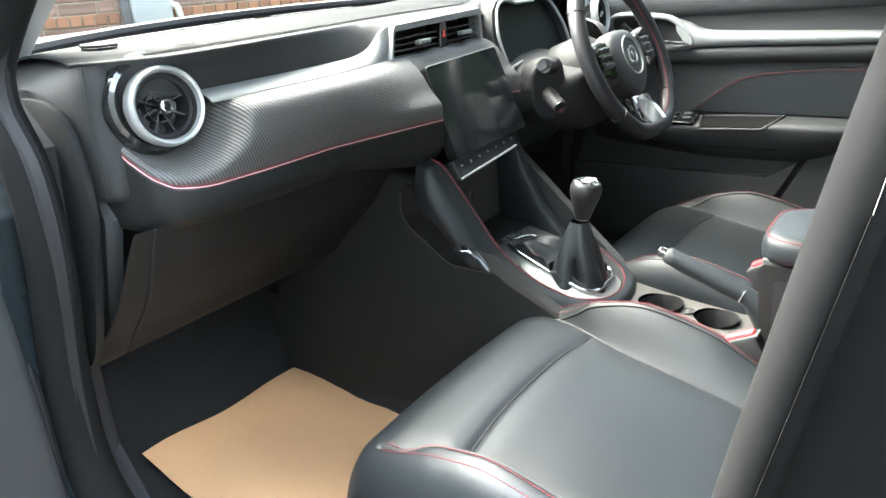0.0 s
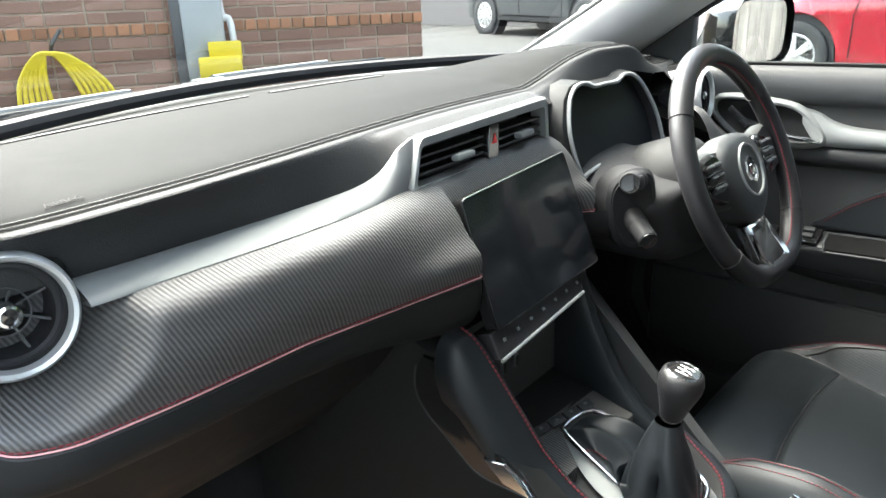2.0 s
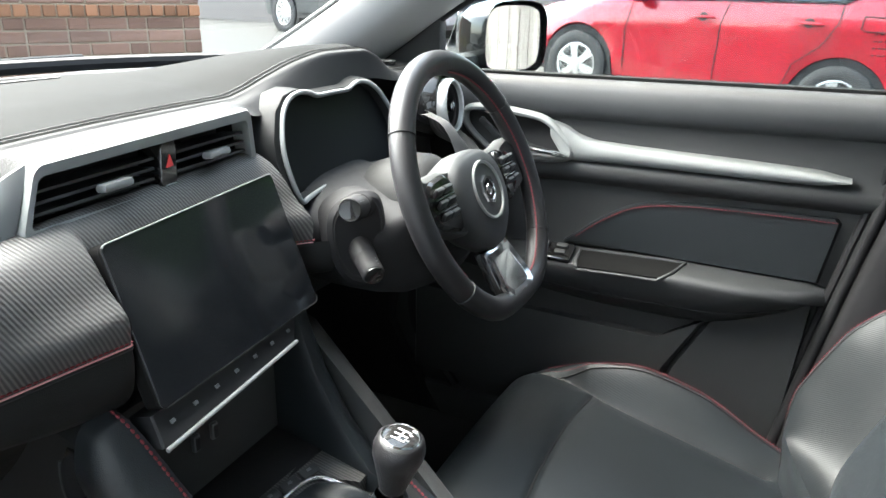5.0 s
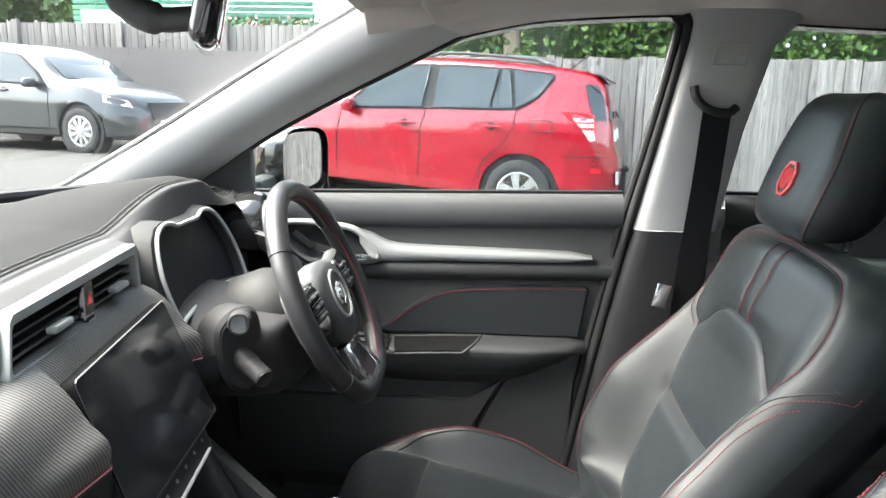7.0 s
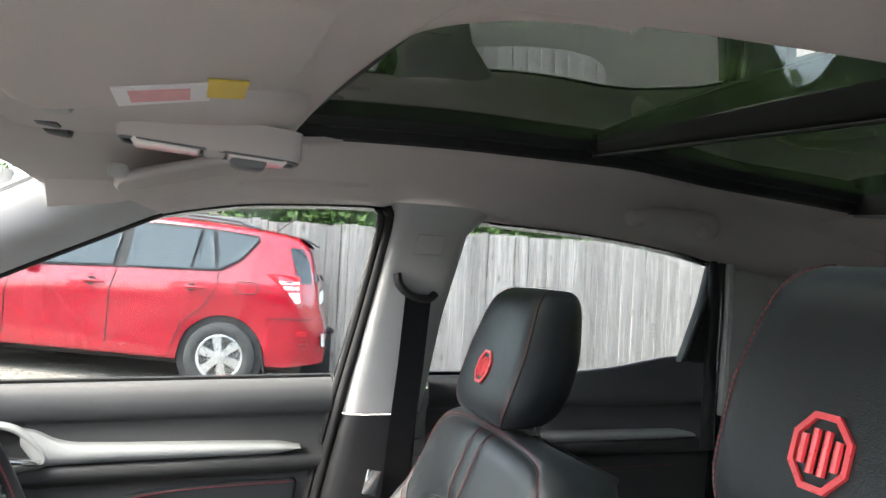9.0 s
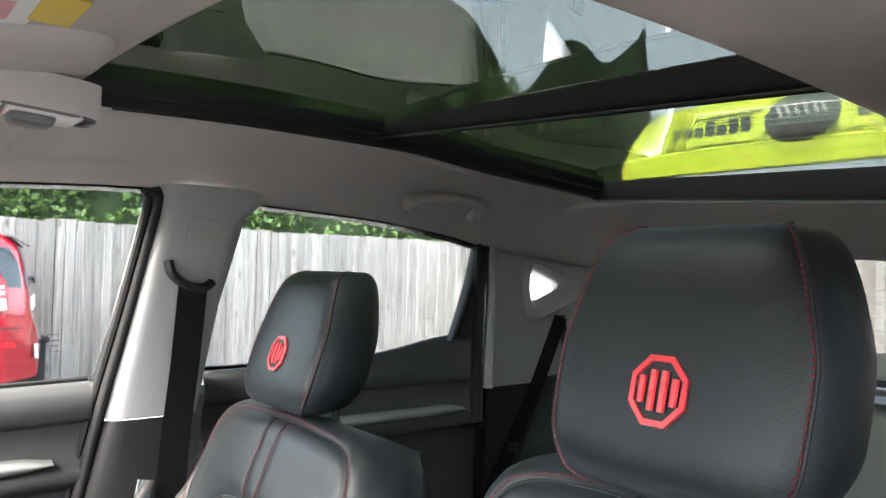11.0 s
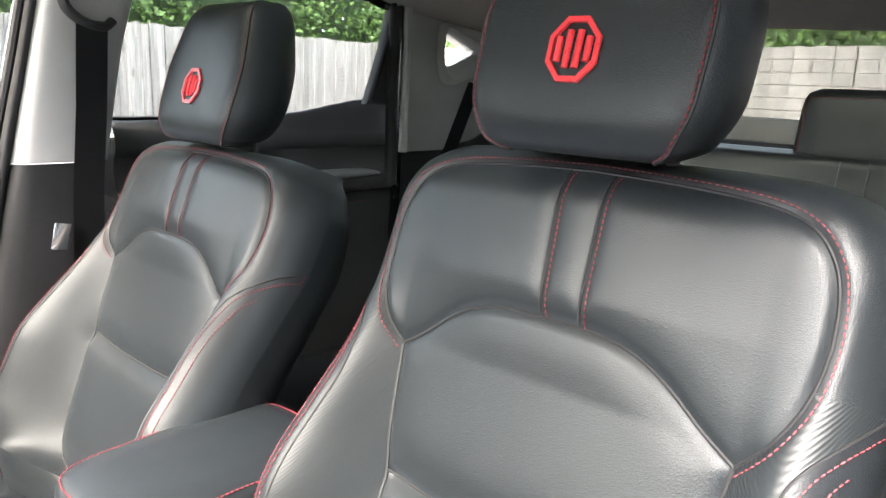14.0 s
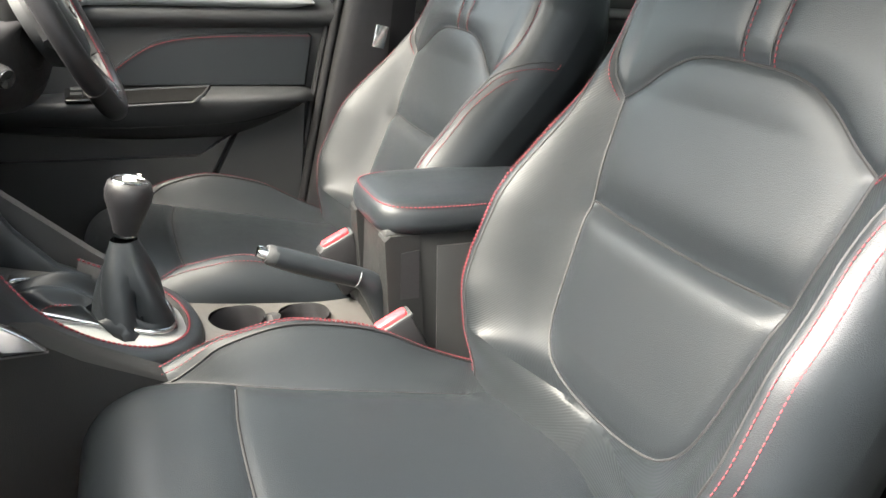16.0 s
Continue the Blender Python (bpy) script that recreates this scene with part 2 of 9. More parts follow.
M["alloy"] = surface("silver_alloy", (0.55, 0.55, 0.55), 0.3, 0.8, vary=0.05, vscale=12)
M["carglass"] = surface("parked_car_glass", (0.030, 0.040, 0.045), 0.03, vary=0.15, vscale=2, spec=0.6, rvary=0.005)
M["lampred"] = surface("red_lamp", (0.60, 0.02, 0.03), 0.12, vary=0.1, vscale=20)
M["lampclear"] = surface("clear_lamp", (0.75, 0.75, 0.76), 0.1, vary=0.1, vscale=20)
M["leaf"] = surface("hedge_leaf", (0.082, 0.145, 0.032), 0.5, vary=0.5, vscale=3.0)
# darker leaf green: the shade deep in the hedges put into colour
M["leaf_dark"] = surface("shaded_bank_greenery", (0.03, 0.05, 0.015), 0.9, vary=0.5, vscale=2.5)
M["bark"] = surface("grey_trunk", (0.30, 0.24, 0.18), 0.9, vary=0.2, vscale=8, grain=0.4, gscale=40, dist=0.01)
# grey of the added wall; sets how much fill reaches the cabin
M["darkwall"] = surface("light_block_wall", (0.19, 0.20, 0.20), 0.9, vary=0.2, vscale=1.2)
M["greywall"] = surface("grey_felted_wall", (0.20, 0.18, 0.17), 0.9, vary=0.12, vscale=0.8)
M["shed"] = surface("green_shed", (0.13, 0.33, 0.22), 0.7, vary=0.1, vscale=2)
M["yellow"] = surface("yellow_plastic", (0.80, 0.62, 0.03), 0.4, vary=0.08, vscale=20)
M["greymetal"] = surface("grey_meter_box", (0.42, 0.44, 0.44), 0.5, vary=0.08, vscale=6)
M["lime"] = surface("lime_sign_board", (0.66, 0.80, 0.02), 0.35, vary=0.03, vscale=4)
M["ink"] = surface("dark_green_print", (0.03, 0.06, 0.05), 0.4, vary=0.05)

# ---- building helpers ----
ORIGIN = {}


def thing(name, at=(0, 0, 0), label="", category="", group="", kind=""):
    ob = new(name)
    ob.empty_display_size = 0.1
    ob.location = at
    ORIGIN[ob.name] = Vector(at)
    return tagged(ob, label, category, group, kind)


def part(name, geo, material, parent=None, label="", smooth=True, sharp=40, category="", kind="", group=""):
    """Links one mesh, given in world places, under a thing or a part (or on its own)."""
    v, f = geo
    base = ORIGIN[parent.name] if parent is not None else Vector((0, 0, 0))
    me = bpy.data.meshes.new(name)
    me.from_pydata([(p[0] - base.x, p[1] - base.y, p[2] - base.z) for p in v], [], [tuple(int(i) for i in q) for q in f])
    me.materials.append(M[material])
    if smooth:
        me.polygons.foreach_set("use_smooth", [True] * len(me.polygons))
        me.set_sharp_from_angle(angle=radians(sharp))
    ob = new(name, me)
    ORIGIN[ob.name] = base
    if parent is not None:
        ob.parent = parent
    return tagged(ob, label, category, group, kind)


def grid(P, close_u=False, close_v=False, flip=False):
    P = np.asarray(P, float)
    n, m = P.shape[:2]
    f = []
    for i in range(n if close_u else n - 1):
        for j in range(m if close_v else m - 1):
            a, b, c, d = i * m + j, i * m + (j + 1) % m, (i + 1) % n * m + (j + 1) % m, (i + 1) % n * m + j
            f.append((d, c, b, a) if flip else (a, b, c, d))
    return P.reshape(-1, 3), f


def join(*geos):
    vs, fs, k = [], [], 0
    for v, f in geos:
        vs.append(np.asarray(v, float).reshape(-1, 3))
        fs += [tuple(i + k for i in q) for q in f]
        k += len(vs[-1])
    return np.concatenate(vs), fs


def spline(pts, n=40, closed=False):
    """A smooth line through the points, evenly sampled by chord."""
    p = np.asarray(pts, float)
    if closed:
        p = np.concatenate([p[-1:], p, p[:2]])
    else:
        p = np.concatenate([2 * p[:1] - p[1:2], p, 2 * p[-1:] - p[-2:-1]])
    out = []
    k = len(p) - 3
    for s in np.linspace(0, k, n, endpoint=not closed):
        i = min(int(s), k - 1)
        u = s - i
        a, b, c, d = p[i : i + 4]
        out.append(0.5 * (2 * b + (c - a) * u + (2 * a - 5 * b + 4 * c - d) * u**2 + (3 * b - a - 3 * c + d) * u**3))
    return np.array(out)


def resample(path, step):
    path = np.asarray(path, float)
    seg = np.linalg.norm(np.diff(path, axis=0), axis=1)
    s = np.r_[0, np.cumsum(seg)]
    k = max(2, int(s[-1] / step) + 1)
    u = np.linspace(0, s[-1], k)
    return np.stack([np.interp(u, s, path[:, i]) for i in range(path.shape[1])], 1)


def frames_along(path, closed=False):
    path = np.asarray(path, float)
    t = np.roll(path, -1, 0) - np.roll(path, 1, 0) if closed else np.gradient(path, axis=0)
    t /= np.linalg.norm(t, axis=1)[:, None] + 1e-12
    up = np.array([0, 0, 1.0]) if abs(t[0][2]) < 0.9 else np.array([0, 1.0, 0])
    ns = []
    nrm = up - t[0] * (up @ t[0])
    for d in t:
        nrm = nrm - d * (nrm @ d)
        nrm = nrm / (np.linalg.norm(nrm) + 1e-12)
        ns.append(nrm)
    ns = np.array(ns)
    return t, ns, np.cross(t, ns)


def tube(path, r, sides=8, closed=False, flat=1.0):
    """A round (or flattened) bar along a path; r may be one value or one for each point."""
    path = np.asarray(path, float)
    t, n, b = frames_along(path, closed)
    r = np.broadcast_to(np.asarray(r, float), (len(path),))
    ang = np.linspace(0, 2 * math.pi, sides, endpoint=False)
    P = path[:, None] + r[:, None, None] * (np.cos(ang)[None, :, None] * n[:, None] * flat + np.sin(ang)[None, :, None] * b[:, None])
    v, f = grid(P, close_u=closed, close_v=True)
    if not closed:
        k = len(path) - 1
        f = f + [tuple(range(sides - 1, -1, -1)), tuple(k * sides + i for i in range(sides))]
    return v, f


def stitches(path, step=0.0058, length=0.0040, r=0.00078):
    """A row of single thread stitches along a path."""
    path = resample(path, step)
    vs, fs = [], []
    t, n, b = frames_along(path)
    for i in range(len(path)):
        c, d = path[i], t[i] * length / 2
        k = len(vs)
        for q, w in ((-1.0, 0.5), (-0.4, 1.0), (0.4, 1.0), (1.0, 0.5)):
            for a in (0.8, 2.4, 3.9, 5.5):
                vs.append(c + d * q + r * w * (math.cos(a) * n[i] + math.sin(a) * b[i]))
        for q in range(3):
            for a in range(4):
                fs.append((k + q * 4 + a, k + q * 4 + (a + 1) % 4, k + q * 4 + 4 + (a + 1) % 4, k + q * 4 + 4 + a))
        fs += [(k + 3, k + 2, k + 1, k), (k + 12, k + 13, k + 14, k + 15)]
    return np.array(vs), fs


def block(center, size, bevel=0.004, turn=(0, 0, 0), seg=2):
    """A box with rounded edges."""
    bm = bmesh.new()
    bmesh.ops.create_cube(bm, size=1.0)
    for v in bm.verts:
        v.co = Vector((v.co.x * size[0], v.co.y * size[1], v.co.z * size[2]))
    if bevel:
        bmesh.ops.bevel(bm, geom=bm.edges[:], offset=min(bevel, 0.49 * min(size)), segments=seg, profile=0.5, affect="EDGES")
    rot = Euler([radians(a) for a in turn]).to_matrix()
    v = np.array([rot @ p.co + Vector(center) for p in bm.verts])
    bm.verts.index_update()
    f = [tuple(p.index for p in q.verts) for q in bm.faces]
    bm.free()
    return v, f


def slab(poly, depth, bevel=0.0):
    """A flat plate: a polygon of 3D points given outwards, thickened by the vector depth, with a chamfer on the front rim."""
    p = np.asarray(poly, float)
    d = np.asarray(depth, float)
    k = len(p)
    c = p.mean(0)
    if bevel:
        size = np.linalg.norm(p - c, axis=1)[:, None]
        inner = c + (p - c) * np.maximum(0.2, 1 - bevel / size)
        rings = [p + d, p + d * min(0.9, bevel / np.linalg.norm(d)), inner]
    else:
        rings = [p + d, p]
    v = np.concatenate(rings)
    f = []
    for r in range(len(rings) - 1):
        for i in range(k):
            j = (i + 1) % k
            f.append((r * k + i, r * k + j, r * k + k + j, r * k + k + i))
    f.append(tuple(range((len(rings) - 1) * k, len(rings) * k)))
    f.append(tuple(range(k - 1, -1, -1)))
    return v, f


def moved(geo, m):
    v, f = geo
    return np.array([m @ Vector(p) for p in v]), f


def mirrored(geo):
    v, f = geo
    v = np.array(v, float) * (-1, 1, 1)
    return v, [tuple(reversed(q)) for q in f]


def lathe(profile, center, axis, sides=48, caps=True):
    """A turned body: profile rows of (radius, distance along axis)."""
    ax = Vector(axis).normalized()
    u = ax.orthogonal().normalized()
    w = ax.cross(u)
    ang = np.linspace(0, 2 * math.pi, sides, endpoint=False)
    c = np.array(center)
    P = [[c + np.array(ax) * d + r * (math.cos(a) * np.array(u) + math.sin(a) * np.array(w)) for a in ang] for r, d in profile]
    v, f = grid(P, close_v=True)
    if caps and profile[-1][0] > 1e-5:
        f = f + [tuple((len(profile) - 1) * sides + i for i in range(sides))]
    if caps and profile[0][0] > 1e-5:
        f = f + [tuple(range(sides - 1, -1, -1))]
    return v, f


def ramp(x, xs, ys):
    return np.interp(x, xs, ys)


def smooth_ramp(x, xs, ys):
    """Interpolation with a soft course between the rows."""
    xs, ys = np.asarray(xs, float), np.asarray(ys, float)
    x = np.clip(np.asarray(x, float), xs[0], xs[-1])
    i = np.clip(np.searchsorted(xs, x) - 1, 0, len(xs) - 2)
    d = np.diff(ys) / np.diff(xs)
    m = np.zeros(len(xs))
    same = d[:-1] * d[1:] > 0
    m[1:-1][same] = 2 * d[:-1][same] * d[1:][same] / (d[:-1][same] + d[1:][same])
    m[0], m[-1] = d[0], d[-1]
    h = xs[i + 1] - xs[i]
    u = (x - xs[i]) / h
    return (2 * u**3 - 3 * u**2 + 1) * ys[i] + (u**3 - 2 * u**2 + u) * h * m[i] + (3 * u**2 - 2 * u**3) * ys[i + 1] + (u**3 - u**2) * h * m[i + 1]


def near_line(pts, line):
    """For each 2D point the distance to a polyline and the nearest place on it."""
    best = np.full(len(pts), 1e9)
    where = np.zeros_like(pts)
    for a, b in zip(line[:-1], line[1:]):
        ab = b - a
        u = np.clip(((pts - a) @ ab) / (ab @ ab + 1e-15), 0, 1)
        q = a + u[:, None] * ab
        d = np.linalg.norm(pts - q, axis=1)
        k = d < best
        best[k], where[k] = d[k], q[k]
    return best, where


def quilt(uv, shape, regions, seams, place):
    """Splits a grid of 2D places into panels that meet along the seams. regions: gives a panel's number for face centres.
    place: takes 2D places and their distance to the nearest seam, gives 3D places. Returns {number: geo}."""
    n, m = shape
    _, faces = grid(np.zeros((n, m, 3)))
    faces = np.array(faces)
    which = regions(uv[faces].mean(1))
    seen = [set() for _ in range(len(uv))]
    for q, w in zip(faces, which):
        for i in q:
            seen[i].add(w)
    shared = np.array([len(s) > 1 for s in seen])
    near, at = np.full(len(uv), 1e9), uv.copy()
    for line in seams:
        d, q = near_line(uv, line)
        k = d < near
        near[k], at[k] = d[k], q[k]
    step = np.linalg.norm(uv[1] - uv[0]) + np.linalg.norm(uv[m] - uv[0])
    snap = shared & (near < 1.5 * step)
    uv = uv.copy()
    uv[snap] = at[snap]
    near[snap] = 0
    xyz = place(uv, near)
    out = {}
    for w in set(which.tolist()):
        fs = faces[which == w]
        used, inv = np.unique(fs, return_inverse=True)
        out[w] = (xyz[used], [tuple(q) for q in inv.reshape(-1, 4)])
    return out

# ---- front seats ----
def both(half):
    """A line given on one side, from its middle outwards, laid out over both sides."""
    h = np.asarray(half, float)
    return np.concatenate([h[::-1] * (-1, 1), h[1:] if abs(h[0][0]) < 1e-9 else h])


ARCH = spline([(0, 0.487), (0.05, 0.4855), (0.085, 0.4775), (0.115, 0.461), (0.145, 0.438), (0.173, 0.420)], 30)
SIDE = spline([(0.173, 0.420), (0.166, 0.36), (0.156, 0.29), (0.146, 0.21), (0.139, 0.16), (0.131, 0.127), (0.117, 0.103), (0.094, 0.087), (0.05, 0.078), (0, 0.0755)], 50)
SHOULDER = spline([(0.173, 0.420), (0.196, 0.446), (0.213, 0.485), (0.217, 0.535), (0.207, 0.58), (0.178, 0.608), (0.12, 0.619), (0, 0.624)], 44)


def by_side(geo, cx):
    """The pieces of a panel to the left and to the right of the seat's middle."""
    v, f = geo
    f = np.array(f)
    out = []
    for s in (1, -1):
        fs = f[(v[f][:, :, 0].mean(1) - cx) * s > (-1e-6 if s > 0 else 1e-6)]
        used, inv = np.unique(fs, return_inverse=True)
        out.append((v[used], [tuple(q) for q in inv.reshape(fs.shape)]))
    return out


def back_width(h):
    return smooth_ramp(h, [0, 0.08, 0.18, 0.28, 0.36, 0.43, 0.50, 0.56, 0.61, 0.645], [0.235, 0.262, 0.280, 0.277, 0.266, 0.259, 0.262, 0.262, 0.244, 0.205])


def ridge_at(h):
    """The stitched ridge of the bolster, which runs out over the edge at its top."""
    return back_width(h) - smooth_ramp(h, [-0.1, 0.36, 0.42, 0.465, 0.49], [0.054, 0.054, 0.044, 0.018, 0.001])


def back_depth(a, h, near):
    """How far the front of the backrest stands out of its plane."""
    s, w = np.abs(a), back_width(h)
    inner = np.interp(h, SIDE[::-1, 1], SIDE[::-1, 0])
    inner = np.where(h > 0.42, 0.173, inner)
    amp = smooth_ramp(h, [-0.05, 0.02, 0.07, 0.14, 0.24, 0.33, 0.42, 0.50, 0.60], [0.02, 0.035, 0.062, 0.082, 0.080, 0.055, 0.022, 0.004, 0.0])
    peak = w - 0.045
    u = np.clip((s - inner) / np.maximum(peak - inner, 0.03), 0, 1)
    d = amp * (u * u * (3 - 2 * u)) ** 0.8
    edge = np.clip((s - (w - 0.055)) / 0.055, 0, 1)
    d = d - 0.085 * (1 - np.sqrt(np.maximum(0, 1 - edge**2)))
    top = np.clip((h - 0.585) / 0.06, 0, 1)
    d = d - 0.055 * (1 - np.sqrt(np.maximum(0, 1 - top**2 * 0.98)))
    mid = np.clip(1 - (s / np.maximum(inner, 0.05)) ** 2, 0, 1)
    d = d + 0.006 * mid * np.clip((h - 0.075) / 0.05, 0, 1)
    d = d + np.where(h > 0.42, 0.010 * np.clip((h - 0.43) / 0.08, 0, 1) * np.clip((0.235 - s) / 0.17, 0, 1) ** 0.7, 0)
    fold = h - 0.2855
    wide = np.clip((inner + 0.012 - s) / 0.02, 0, 1)
    d = d - wide * np.where(fold > 0, 0.0085 * np.exp(-((fold / 0.030) ** 2)), 0.0085 * np.exp(-((fold / 0.014) ** 2)))
    return d - 0.0042 * np.exp(-((near / 0.0048) ** 2)) - 0.0035 * np.exp(-((near / 0.020) ** 2))


def cushion_side(y):
    return smooth_ramp(y, [0.0, 0.10, 0.2, 0.3, 0.42, 0.56, 0.62], [0.215, 0.205, 0.178, 0.166, 0.160, 0.150, 0.146])


def cushion_height(a, y, near):
    """The top of the cushion over its base plane; y runs back from the front edge."""
    s = np.abs(a)
    w = smooth_ramp(y, [0, 0.05, 0.15, 0.35, 0.62], [0.232, 0.248, 0.262, 0.270, 0.262])
    inner = cushion_side(y)
    amp = smooth_ramp(y, [0, 0.06, 0.12, 0.17, 0.25, 0.335, 0.442, 0.50, 0.62], [0.0, 0.006, 0.022, 0.040, 0.060, 0.054, 0.020, 0.008, 0.006])
    peak = w - 0.04
    u = np.clip((s - inner) / np.maximum(peak - inner, 0.03), 0, 1)
    z = amp * (u * u * (3 - 2 * u)) ** 0.8
    edge = np.clip((s - (w - 0.05)) / 0.05, 0, 1)
    z = z - 0.07 * (1 - np.sqrt(np.maximum(0, 1 - edge**2 * 0.995)))
    front = np.clip((0.085 - y) / 0.085, 0, 1)
    z = z - 0.085 * (1 - np.sqrt(np.maximum(0, 1 - front**2 * 0.995)))
    z = z - smooth_ramp(y, [0, 0.12, 0.25, 0.40, 0.50, 0.62], [0, 0, 0.016, 0.044, 0.064, 0.085])
    z = z + 0.008 * np.clip(1 - (s / inner) ** 2, 0, 1)
    return z - 0.0045 * np.exp(-((near / 0.0050) ** 2)) - 0.004 * np.exp(-((near / 0.022) ** 2))


def front_seat(cx, label, tip=18.1, O=(0, -0.687, 0.50), cushion=(-0.178, 0.578), head=(-0.905, 1.215)):
    base = Vector((cx, -0.50, 0.30))
    seat = thing("front_seat", base, label, "car seat", "front seats")
    lean = radians(tip)
    H, N = np.array([0, -math.sin(lean), math.cos(lean)]), np.array([0, math.cos(lean), math.sin(lean)])
    O = np.array([cx, O[1], O[2]])
    on_back = lambda a, h, near: O + np.stack([a, 0 * a, 0 * a], 1) + h[:, None] * H + back_depth(a, h, near)[:, None] * N

    # backrest
    rows, cols = 168, 150
    hs = np.linspace(-0.03, 0.645, rows)
    us = np.sin(np.linspace(-1, 1, cols) * math.pi / 2 * 0.93) / math.sin(math.pi / 2 * 0.93)
    uv = np.stack([(us[None] * (back_width(hs)[:, None] - 0.0005)), np.repeat(hs[:, None], cols, 1)], 2).reshape(-1, 2)
    sides = [SIDE, SIDE * (-1, 1)]
    arch = both(ARCH)
    shoulder = [SHOULDER, SHOULDER * (-1, 1)]
    cross = spline([(-0.156, 0.290), (-0.08, 0.286), (0, 0.285), (0.08, 0.286), (0.156, 0.290)], 24)

    def regions(c):
        a, h = np.abs(c[:, 0]), c[:, 1]
        out = np.full(len(c), 3)
        arch_h = np.interp(a, ARCH[:, 0], ARCH[:, 1])
        inner = np.interp(h, SIDE[::-1, 1], SIDE[::-1, 0])
        cross_h = np.interp(a, [0, 0.08, 0.156], [0.285, 0.286, 0.290])
        centre = (h > 0.0755) & (h < 0.42) & (a < inner) | (h >= 0.42) & (a < 0.173) & (h < arch_h)
        low = np.interp(a, SIDE[::-1, 0][:24], SIDE[::-1, 1][:24])
        centre &= (h > low) | (a > 0.131)
        out[centre & (h >= cross_h)] = 0
        out[centre & (h < cross_h)] = 1
        sh = np.interp(h, SHOULDER[:, 1], SHOULDER[:, 0])
        out[(h >= 0.42) & ~centre & (a < sh) & (h < 0.624)] = 2
        ridge = ridge_at(h)
        out[(out == 3) & (a < ridge) & (h < 0.487) & (h > -0.01) & (a > np.interp(h, SHOULDER[:, 1], SHOULDER[:, 0]) * (h > 0.42))] = 4
        return out

    ridge_h = np.linspace(-0.01, 0.487, 60)
    ridge = np.stack([ridge_at(ridge_h), ridge_h], 1)
    soft = [cross, arch, *sides, *shoulder]
    mids = [np.array([(-0.010 + s * 0.0195, 0.487), (-0.003 + s * 0.0225, 0.622)]) for s in (-1, 1)]
    panels = quilt(uv, (rows, cols), regions, soft + [ridge, ridge * (-1, 1)], lambda p, d: on_back(p[:, 0], p[:, 1], np.minimum.reduce([near_line(p, s)[0] for s in soft] + [near_line(p, s)[0] * 1.5 + 0.0078 for s in mids])))
    names = {0: "centre_panel", 1: "lumbar_panel", 2: "shoulder_panel", 3: "side_panel", 4: "bolster"}
    for k, geo in sorted(panels.items()):
        for piece in by_side(geo, cx) if k == 4 else [geo]:
            part(names[k], piece, "leather_rib" if k == 4 else "leather", seat, "ribbed black leather side bolster" if k == 4 else "")
    # back shell, from the edge of the front face round behind
    shell = []
    for h in hs:
        w = back_width(h) - 0.0005
        e = on_back(np.array([w, -w]), np.array([h, h]), np.array([1.0, 1.0]))
        thick = ramp(h, [0, 0.5, 0.645], [0.13, 0.10, 0.09]) * math.sqrt(max(0.015, 1 - (max(0.0, h - 0.50) / 0.147) ** 2))
        ring = [e[0]]
        for s, k in ((1, 0.30), (0.97, 0.58), (0.88, 0.82), (0.70, 0.97), (0.35, 1.05), (-0.35, 1.05), (-0.70, 0.97), (-0.88, 0.82), (-0.97, 0.58), (-1, 0.30)):
            q = e[0] * 0.5 + e[1] * 0.5
            ring.append(q + np.array([s * w, 0, 0]) - N * thick * k)
        ring.append(e[1])
        shell.append(ring)
    v, f = grid(shell, flip=True)
    k = (len(shell) - 1) * len(shell[0])
    f.append(tuple(k + i for i in range(len(shell[-1]))))
    part("back_shell", (v, f), "leather", seat)

    # seams, piping and red thread on the backrest
    def lay(line, lift=0.001, off=0.0):
        p = np.asarray(line, float)
        if off:
            t = np.gradient(p, axis=0)
            t /= np.linalg.norm(t, axis=1)[:, None] + 1e-9
            p = p + off * np.stack([-t[:, 1], t[:, 0]], 1)
        near = np.minimum.reduce([near_line(p, s)[0] for s in soft])
        return on_back(p[:, 0], p[:, 1], near) + lift * N
    for line in (*sides, cross, arch):
        part("seam", tube(lay(resample(line, 0.006)), 0.0017, 6), "seam", seat)
    for s in (1, -1):
        sh = resample(SHOULDER, 0.006) * (s, 1)
        part("seam", tube(lay(sh), 0.0014, 5), "seam", seat)
        part("red_stitching", stitches(lay(sh, 0.0012, -s * 0.006)), "red", seat, "row of red thread stitches")
        m = np.array([(-0.010 + s * 0.0195, 0.488), (-0.003 + s * 0.0225, 0.620)])
        part("seam", tube(lay(resample(m, 0.006), 0.0006), 0.0012, 5), "seam", seat)
        part("red_stitching", stitches(lay(resample(m, 0.004) + (s * -0.006 if s > 0 else -0.006, 0), 0.0012)), "red", seat, "row of red thread stitches")
        rd = resample(ridge, 0.006) * (s, 1)
        part("seam", tube(lay(rd, 0.0002), 0.0014, 5), "seam", seat)
        part("red_stitching", stitches(lay(np.stack([s * np.minimum(np.abs(rd[:, 0]) + 0.009, back_width(rd[:, 1]) - 0.001), rd[:, 1]], 1), 0.001)), "red", seat, "row of red thread stitches")
        part("red_stitching", stitches(lay(np.stack([s * np.minimum(np.abs(rd[:, 0]) + 0.021, back_width(rd[:, 1]) - 0.001), rd[:, 1]], 1)[rd[:, 1] < 0.44], 0.001)), "red", seat, "row of red thread stitches")

    # cushion
    front_y, top_z = cushion
    rows, cols = 150, 140
    ys = np.linspace(0.0, 0.60, rows)
    wid = smooth_ramp(ys, [0, 0.05, 0.15, 0.35, 0.62], [0.232, 0.248, 0.262, 0.270, 0.262])
